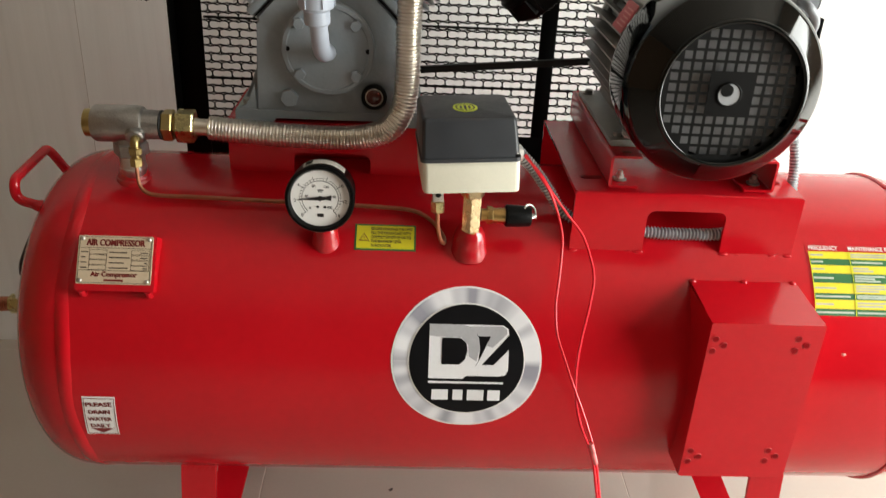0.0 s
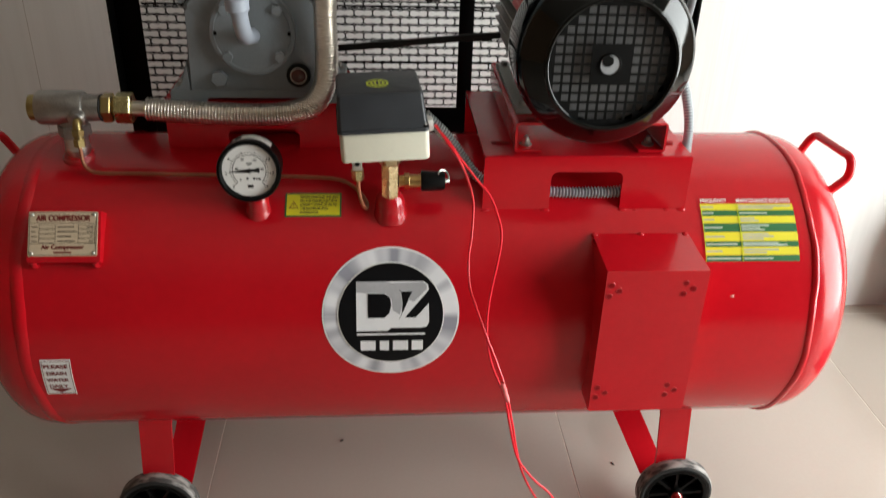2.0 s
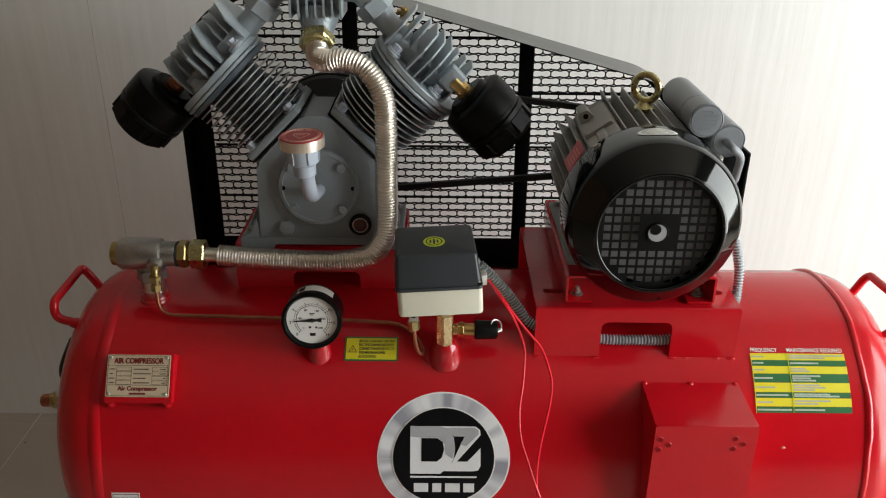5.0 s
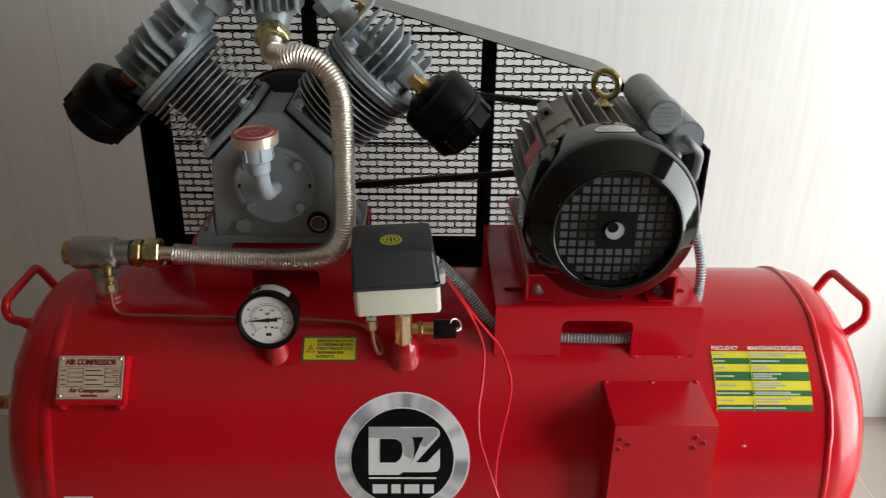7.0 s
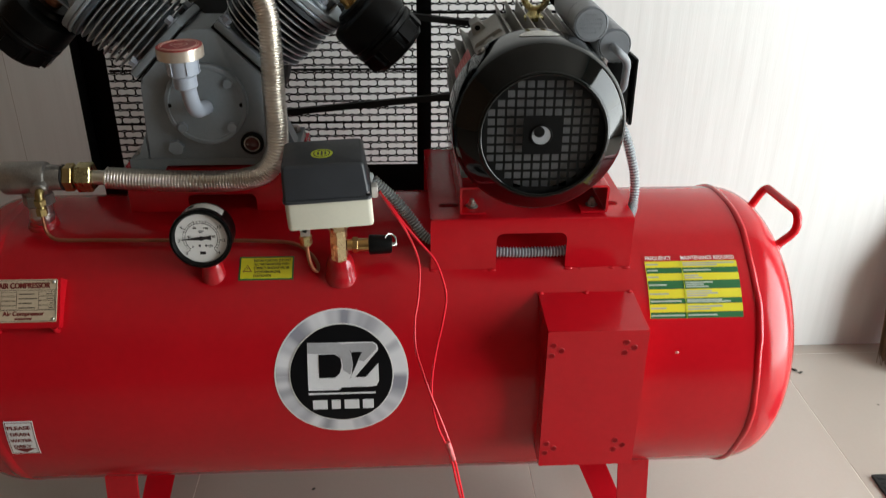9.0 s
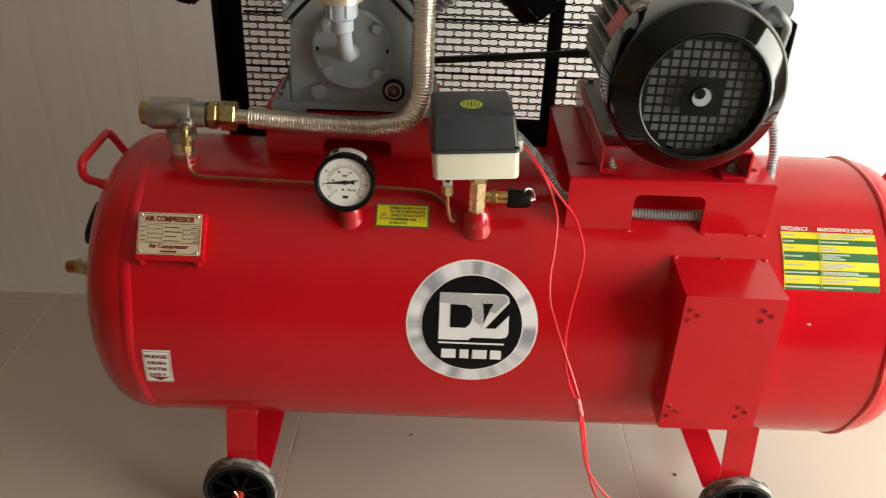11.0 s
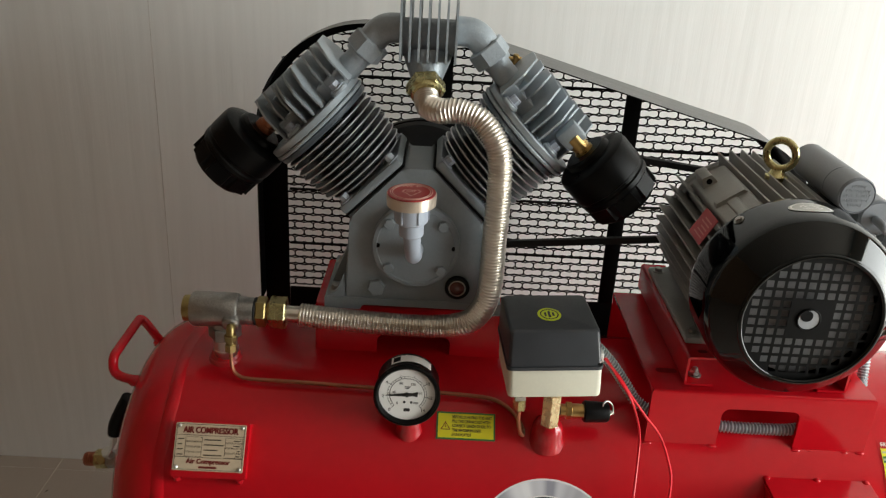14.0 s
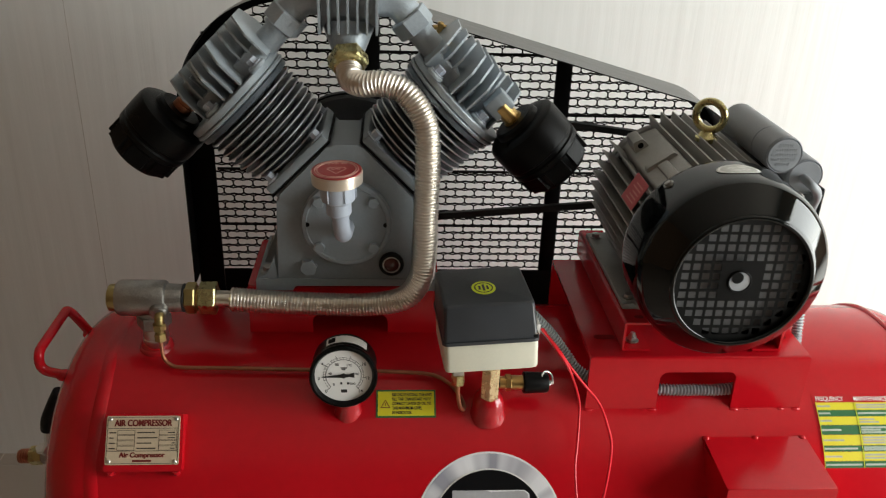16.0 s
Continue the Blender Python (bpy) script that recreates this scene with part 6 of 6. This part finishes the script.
def dial_stroke(a, r0, r1, w, mat=INK):
    t = radians(a)
    d, s = (math.cos(t), math.sin(t)), (-math.sin(t), math.cos(t))
    bm = bm_new()
    vs = [(d[0] * r0 - s[0] * w, d[1] * r0 - s[1] * w), (d[0] * r1 - s[0] * w, d[1] * r1 - s[1] * w), (d[0] * r1 + s[0] * w, d[1] * r1 + s[1] * w), (d[0] * r0 + s[0] * w, d[1] * r0 + s[1] * w)]
    prism(bm, vs, g_put, -0.0011, -0.0008)
    part("graduation", bm, mat, dial)


SWEEP = lambda f: 225 - 270 * f  # noqa: E731
for k in range(29):
    dial_stroke(SWEEP(k / 28), 0.0262, 0.0295 if k % 4 else 0.0325, 0.0002 if k % 4 else 0.0003)
for r, w in ((0.0255, 0.0004), (0.0290, 0.0002)):
    bm = bm_new()
    prev = None
    for k in range(61):
        t = radians(SWEEP(k / 60))
        two = [bm.verts.new(g_put(math.cos(t) * q, math.sin(t) * q, -0.0010)) for q in (r - w, r + w)]
        if prev:
            bm.faces.new((*prev, *two[::-1]))
        prev = two
    part("scale_arc", bm, INK, dial)
for text, f, r, size in (("0", 0, 0.0355, 0.0068), ("2", 1 / 7, 0.0355, 0.0068), ("4", 2 / 7, 0.0355, 0.0068), ("12", 6 / 7, 0.0350, 0.0068), ("14", 1, 0.0350, 0.0068), ("10", 5 / 7, 0.0352, 0.0068),
                         ("40", 0.2, 0.0195, 0.0052), ("80", 0.4, 0.0200, 0.0052), ("120", 0.6, 0.0190, 0.0052), ("160", 0.8, 0.0190, 0.0052), ("200", 1.0, 0.0185, 0.0052), ("0", 0.0, 0.0200, 0.0052)):
    t = radians(SWEEP(f))
    bm = bm_new()
    letters(bm, text, size, lambda u, v, t=t, r=r, size=size: g_put(math.cos(t) * r + u, math.sin(t) * r + v - size * 0.35, -0.0009), None, "CENTER", 0.0001)
    part("numeral", bm, INK, dial)
for u0, u1, v0, v1 in ((-0.004, 0.005, 0.0115, 0.0130), (-0.003, 0.003, 0.0090, 0.0103), (-0.004, 0.005, -0.0275, -0.0225)):
    bm = bm_new()
    prism(bm, [(u0, v0), (u1, v0), (u1, v1), (u0, v1)], g_put, -0.0011, -0.0008)
    part("printed_line", bm, INK, dial)
for u in (-0.0035, 0.0065):
    bm = bm_new()
    lathe(bm, [(-0.0012, 0.0018), (-0.0006, 0.0018)], g_put(u, -0.0125), GD, 16)
    part("dial_screw", bm, INK, dial)
bm = bm_new()
n_put = lambda u, v, t: g_put(u * math.cos(radians(-176)) - v * math.sin(radians(-176)), u * math.sin(radians(-176)) + v * math.cos(radians(-176)), t)  # noqa: E731
prism(bm, [(0.030, -0.0004), (0.030, 0.0004), (0.004, 0.0026), (-0.004, 0.0026), (-0.008, 0.0019), (-0.0155, 0.0042), (-0.0155, -0.0042), (-0.008, -0.0019), (-0.004, -0.0026), (0.004, -0.0026)], n_put, -0.0002, 0.0004)
lathe(bm, [(-0.001, 0.0034), (0.0012, 0.0034), (0.0016, 0.002)], GC, GD, 20)
part("needle", bm, INK, gauge, "black needle")
bm = bm_new()
prev = None
for k in range(9):
    t = radians(46 + 76 * k / 8)
    two = [bm.verts.new(GC + V(1, 0, 0) * math.cos(t) * 0.0461 + GU * math.sin(t) * 0.0461 + GD * s) for s in (-0.034, -0.013)]
    if prev:
        bm.faces.new((prev[0], two[0], two[1], prev[1]))
    prev = two
lab = part("case_sticker", bm, WHITE, case_g, "white sticker on the gauge case")
bm = bm_new()
prev = None
for k in range(5):
    t = radians(105 + 13 * k / 4)
    two = [bm.verts.new(GC + V(1, 0, 0) * math.cos(t) * 0.0464 + GU * math.sin(t) * 0.0464 + GD * s) for s in (-0.031, -0.016)]
    if prev:
        bm.faces.new((prev[0], two[0], two[1], prev[1]))
    prev = two
part("sticker_print", bm, BLACK, lab)
bm = bm_new()
tube(bm, corner_path([tuple(GAUGE_TOP - V(0, 0, 0.012)), (GAUGE_TOP.x, GAUGE_TOP.y - 0.002, 0.700), (GC.x, GC.y + 0.012, 0.716)], 0.01), 0.0095, 16)
part("stem", bm, BRASS_DARK, gauge)

# ---- check valve ----
valve = thing("check_valve", "cast metal check valve with brass end cap", "check valve", tuple(VALVE_TOP))
CY, CZ = -0.058, 0.8005
bm = bm_new()
lathe(bm, [(0.0, 0.0245), (0.004, 0.0270), (0.066, 0.0270), (0.070, 0.0255), (0.072, 0.0215), (0.096, 0.0208), (0.098, 0.0195)], (-0.4860, CY, CZ), (1, 0, 0), 40)
part("valve_body", bm, CAST, valve)
bm = bm_new()
lathe(bm, [(0.0, 0.016), (0.002, 0.0200), (0.012, 0.0205), (0.016, 0.0205)], (-0.4995, CY, CZ), (1, 0, 0), 32)
part("end_cap", bm, BRASS_DARK, valve, "tarnished brass end cap")
bm = bm_new()
lathe(bm, [(0.0, 0.020), (0.016, 0.020), (0.018, 0.0185)], (-0.4380, CY, 0.7880), (0, 0, -1), 32)
part("down_leg", bm, CAST, valve)
bm = bm_new()
hexagon(bm, (-0.4380, CY, 0.7540), UP, 0.0250, 0.020, 0.15, 0.002)
part("lower_hex", bm, CAST, valve)
bm = bm_new()
lathe(bm, [(0.0, 0.0185), (0.018, 0.0185), (0.019, 0.0194), (0.023, 0.0194), (0.034, 0.0165)], (-0.4380, CY, 0.7540), (0, 0, -1), 32)
part("lower_pipe", bm, STEEL, valve)
bm = bm_new()
ring(bm, (-0.3892, CY, CZ), (1, 0, 0), 0.0195, 0.0022, 32, 8)
part("seal_ring", bm, RUBBER, valve)
bm = bm_new()
hexagon(bm, (-0.3875, CY, CZ), (1, 0, 0), 0.0235, 0.016, 0.0, 0.002)
part("adaptor_hex", bm, BRASS_DARK, valve)
bm = bm_new()
lathe(bm, [(0.0, 0.0135), (0.014, 0.0135)], (-0.3740, CY, CZ), (1, 0, 0), 24)
part("thread", bm, BRASS, valve)
bm = bm_new()
hexagon(bm, (-0.3675, CY, CZ), (1, 0, 0), 0.0250, 0.026, 0.0, 0.002)
part("union_nut", bm, BRASS_PALE, valve, "yellow plated union nut")
bm = bm_new()
lathe(bm, [(0.0, 0.0135), (0.012, 0.0130), (0.014, 0.0105)], (-0.4230, CY - 0.018, 0.794), (0.1, -1, -0.35), 24)
part("side_boss", bm, CAST, valve)
bm = bm_new()
tube(bm, corner_path([(-0.4205, -0.084, 0.790), (-0.4200, -0.094, 0.786), (-0.4200, -0.096, 0.754)], 0.008), 0.0068, 14)
hexagon(bm, (-0.4200, -0.096, 0.778), (0, 0, -1), 0.0098, 0.010, 0.1)
hexagon(bm, (-0.4200, -0.096, 0.763), (0, 0, -1), 0.0092, 0.013, 0.4)
part("brass_elbow", bm, BRASS_DARK, valve)

# ---- thin tubes, conduit and wires ----
bm = bm_new()
tube(bm, smooth_path([(-0.420, -0.096, 0.760), (-0.420, -0.098, 0.742), (-0.418, -0.101, 0.724), (-0.409, -0.104, 0.7130), (-0.390, -0.107, 0.7100), (-0.330, -0.108, 0.7095), (-0.240, -0.110, 0.7085), (-0.150, -0.112, 0.7075), (-0.070, -0.114, 0.7060),
                      (-0.020, -0.118, 0.7030), (0.008, -0.130, 0.692), (0.023, -0.150, 0.680), (0.024, -0.168, 0.677), (0.018, -0.179, 0.688), (0.013, -0.183, 0.712), (0.012, -0.183, 0.742)], 0.006), 0.0030, 10)
solid("copper_tube", bm, COPPER, (-0.420, -0.096, 0.760), "thin brown copper tube along the tank's top", "tube")

CONDUIT_LINE = [(0.117, -0.102, 0.806), (0.132, -0.101, 0.791), (0.156, -0.101, 0.765), (0.180, -0.104, 0.733), (0.203, -0.113, 0.706), (0.245, -0.128, 0.694), (0.320, -0.1395, 0.691), (0.380, -0.1405, 0.690), (0.440, -0.138, 0.692),
                (0.500, -0.120, 0.705), (0.546, -0.085, 0.722), (0.562, -0.058, 0.745), (0.562, -0.045, 0.785), (0.550, -0.036, 0.832), (0.536, -0.030, 0.868)]
bm = bm_new()
ripple(bm, CONDUIT_LINE, 0.0095, 0.0038, 0.0052, 14)
conduit = solid("flexible_conduit", bm, CONDUIT, (0.117, -0.102, 0.806), "blue-grey corrugated cable conduit from switch to motor", "conduit", sharp=80)
bm = bm_new()
tube(bm, smooth_path(CONDUIT_LINE, 0.006), 0.0074, 12)
part("core", bm, CAP_GREY, conduit, "grey core between the conduit's ribs")


def red_wire(points):
    bm = bm_new()
    tube(bm, smooth_path(points, 0.007), 0.0019, 8)
    return solid("electric_wire", bm, WIRE_RED, points[0], "thin glossy red wire hanging down to the floor", "wire", "red wires")


red_wire([(0.128, -0.172, 0.816), (0.146, -0.196, 0.796), (0.162, -0.205, 0.774), (0.175, -0.200, 0.745), (0.186, -0.196, 0.710), (0.188, -0.200, 0.684), (0.185, -0.218, 0.649), (0.179, -0.245, 0.627), (0.179, -0.275, 0.598),
          (0.187, -0.300, 0.576), (0.201, -0.328, 0.543), (0.216, -0.346, 0.508), (0.230, -0.358, 0.470), (0.237, -0.363, 0.442), (0.244, -0.367, 0.407), (0.254, -0.368, 0.355), (0.265, -0.370, 0.312), (0.283, -0.373, 0.272),
          (0.306, -0.377, 0.235), (0.335, -0.382, 0.203), (0.362, -0.388, 0.170), (0.400, -0.410, 0.110), (0.440, -0.450, 0.040), (0.470, -0.500, 0.0028), (0.520, -0.600, 0.0026), (0.600, -0.760, 0.0026)])
red_wire([(0.128, -0.166, 0.812), (0.147, -0.192, 0.797), (0.165, -0.200, 0.773), (0.189, -0.205, 0.743), (0.211, -0.212, 0.717), (0.223, -0.226, 0.689), (0.228, -0.240, 0.665), (0.222, -0.262, 0.636), (0.210, -0.290, 0.598),
          (0.203, -0.314, 0.565), (0.203, -0.334, 0.531), (0.210, -0.351, 0.502), (0.224, -0.362, 0.470), (0.233, -0.367, 0.440), (0.239, -0.372, 0.409), (0.252, -0.374, 0.353), (0.266, -0.375, 0.324), (0.287, -0.377, 0.296),
          (0.312, -0.380, 0.271), (0.331, -0.384, 0.238), (0.346, -0.388, 0.200), (0.362, -0.393, 0.171), (0.398, -0.416, 0.108), (0.436, -0.458, 0.040), (0.462, -0.510, 0.0028), (0.508, -0.610, 0.0026), (0.585, -0.770, 0.0026)])
tape = bm_new()
tube(tape, [(0.225, -0.3595, 0.478), (0.234, -0.3645, 0.448)], 0.0042, 12)
solid("wire_tape", tape, surface("clear_tape", (0.72, 0.16, 0.16), 0.22, vary=0.3, scale=80), (0.229, -0.362, 0.461), "wrap of shiny clear tape round two red wires", "tape")

# ---- ball valve on the tank's end ----
tap = thing("ball_valve", "small metal ball valve with a black lever", "ball valve", (-0.614, 0.030, 0.442))
d = V(-1, 0, -0.06)
bm = bm_new()
lathe(bm, [(0.0, 0.011), (0.020, 0.011)], (-0.611, 0.030, 0.443), d, 20)
hexagon(bm, (-0.629, 0.030, 0.4420), d, 0.0165, 0.012)
lathe(bm, [(0.0, 0.013), (0.004, 0.016), (0.020, 0.016), (0.024, 0.013)], (-0.639, 0.030, 0.4415), d, 24)
hexagon(bm, (-0.660, 0.030, 0.4402), d, 0.0165, 0.026)
part("valve_body", bm, CAST, tap)
bm = bm_new()
hexagon(bm, (-0.686, 0.030, 0.4390), d, 0.0168, 0.021)
part("outlet_nut", bm, BRASS_PALE, tap, "worn yellowish outlet nut")
bm = bm_new()
lathe(bm, [(0.0, 0.0130)] + [(0.002 * k, (0.0130, 0.0116)[k % 2]) for k in range(1, 10)] + [(0.020, 0.0110), (0.020, 0.008), (0.004, 0.008), (0.004, 0.0)], (-0.7065, 0.030, 0.4378), d, 20)
part("outlet_thread", bm, COPPER, tap, "tarnished brass outlet thread")
bm = bm_new()
lathe(bm, rounded(0.014, 0.007), (-0.676, 0.020, 0.452), (0, -0.4, 1), 16)
hexagon(bm, (-0.677, 0.0145, 0.464), (0, -0.6, 1), 0.0105, 0.008)
part("spindle", bm, STEEL, tap)
bm = bm_new()
sheet(bm, [(-0.682, 0.462), (-0.672, 0.466), (-0.664, 0.480), (-0.659, 0.520)], 0.004, lambda u, v, t: V(u, t, v), 0.004, 0.026)
part("lever", bm, STEEL, tap)
bm = bm_new()
tube(bm, smooth_path([(-0.660, 0.013, 0.508), (-0.656, 0.012, 0.528), (-0.642, 0.012, 0.558), (-0.628, 0.012, 0.584)], 0.006), 0.0125, 14)
grip = part("lever_grip", bm, BLACK_PLASTIC, tap)
for k in range(3):
    bm = bm_new()
    bmesh.ops.create_icosphere(bm, subdivisions=1, radius=0.0045, matrix=Matrix.Translation((-0.655 + 0.009 * k, 0.0025, 0.526 + 0.020 * k)) @ Matrix.Diagonal((0.8, 0.6, 1.8, 1)))
    part("grip_rib", bm, RUBBER, grip)

# ---- round about: a straw broom, litter on the floor ----
broom = thing("straw_broom", "brown straw broom leaning on the white wall", "broom", (1.56, 0.47, 0.0))
rnd = random.Random(4)
bm = bm_new()
for k in range(1800):
    a, r = rnd.uniform(0, 2 * math.pi), math.sqrt(rnd.random())
    top = V(1.585 + 0.045 * r * math.cos(a), 0.515 + 0.016 * r * math.sin(a), 0.45 + rnd.uniform(-0.02, 0.02))
    low = V(1.575 + 0.105 * r * math.cos(a) + rnd.uniform(-0.012, 0.012), 0.470 + 0.060 * r * math.sin(a), rnd.uniform(0.003, 0.045))
    mid = top.lerp(low, 0.5) + V(0.050 * r * math.cos(a), 0.020 * r * math.sin(a), 0.02)
    tube(bm, [top, mid, low], 0.0014, 3, [0.0016, 0.0017, 0.0007], cap=False)
tagged(part("straw", bm, STRAW, broom), kind="stuff")
bm = bm_new()
tube(bm, [(1.585, 0.515, 0.40), (1.600, 0.558, 1.40)], 0.013, 12)
part("stick", bm, WOOD, broom)
bm = bm_new()
ring(bm, (1.585, 0.515, 0.44), (0, 0, 1), 0.036, 0.006, 24, 8)
part("binding", bm, BLACK, broom)

floor_mat = thing("floor_mat", "black ribbed rubber mat lying on the tiles", "mat", (1.40, -0.15, 0.0))
bm = bm_new()
box(bm, 1.221, 1.62, -0.36, 0.043, 0.0005, 0.008, 0.002)
part("base_sheet", bm, RUBBER, floor_mat)
for k in range(26):
    bm = bm_new()
    box(bm, 1.227, 1.614, -0.350 + 0.015 * k, -0.343 + 0.015 * k, 0.0078, 0.0105, 0.001)
    part("rib", bm, RUBBER, floor_mat)


def crumb(x, y, r, seed):
    rr = random.Random(seed)
    bm = bm_new()
    bmesh.ops.create_icosphere(bm, subdivisions=1, radius=r, matrix=Matrix.Translation((x, y, r * 0.45)) @ Matrix.Rotation(rr.uniform(0, 3), 4, "Z") @ Matrix.Diagonal((1.8, 0.6, 0.5, 1)))
    for v in bm.verts:
        v.co += V(rr.uniform(-1, 1), rr.uniform(-1, 1), rr.uniform(0, 0.5)) * r * 0.25
    solid("litter", bm, DUST, (x, y, 0.0), "small dark crumb of dirt on the tiles", "litter", "floor litter")


for k, (x, y, r) in enumerate(((1.220, 0.458, 0.007), (1.236, 0.446, 0.005), (1.375, 0.30, 0.0022), (-0.044, 0.061, 0.0032), (0.017, -0.129, 0.0026), (0.536, -0.032, 0.0030), (-1.126, 0.384, 0.003), (-1.04, 0.45, 0.0022), (0.655, -0.12, 0.002))):
    crumb(x, y, r, k)

# small dark spot on the wall at the left
bm = bm_new()
bmesh.ops.create_icosphere(bm, subdivisions=2, radius=0.0035, matrix=Matrix.Translation((-1.227, WALL_Y - 0.0005, 0.19)) @ Matrix.Diagonal((1.3, 0.3, 1.0, 1)))
solid("nail_head", bm, DUST, (-1.227, WALL_Y, 0.19), "small dark spot on the white wall", "nail")

# hairline joint in the wall panelling
bm = bm_new()
box(bm, -0.7371, -0.7359, WALL_Y - 0.0003, WALL_Y + 0.002, 0.02, CEIL_Z - 0.02)
solid("trim", bm, surface("shadowed_joint", (0.46, 0.43, 0.40), 0.8, vary=0.2, scale=30), (-0.7365, WALL_Y, 0.02), "hairline joint between two wall panels", "trim", kind="structure")

# ---- floor tiles ----
def floor_tiles():
    xs, ys = [], []
    x = -0.305 - 0.75 * 4
    while x < EAST_X:
        xs.append(x)
        x += 0.75
    meshes = {}
    for x in xs:
        for y0 in (-6.965, -6.215, -5.465, -4.715, -3.965, -3.215, -2.465, -1.715, -0.965, -0.215, 0.535):
            y1 = y0 + 0.75
            a, b = max(x + 0.0009, WEST_X), min(x + 0.75 - 0.0009, EAST_X)
            c, d = max(y0 + 0.0004, FRONT_Y), min(y1 - 0.0004, WALL_Y - 0.001)
            key = (round(b - a, 4), round(d - c, 4))
            if key not in meshes:
                bm = bm_new()
                box(bm, -key[0] / 2, key[0] / 2, -key[1] / 2, key[1] / 2, -0.009, 0.0, 0.0006, seg=1)
                meshes[key] = mesh_of("tile", bm, TILE)
            shared("tile", meshes[key], Matrix.Translation(((a + b) / 2, (c + d) / 2, 0.0)), floor)


floor_tiles()
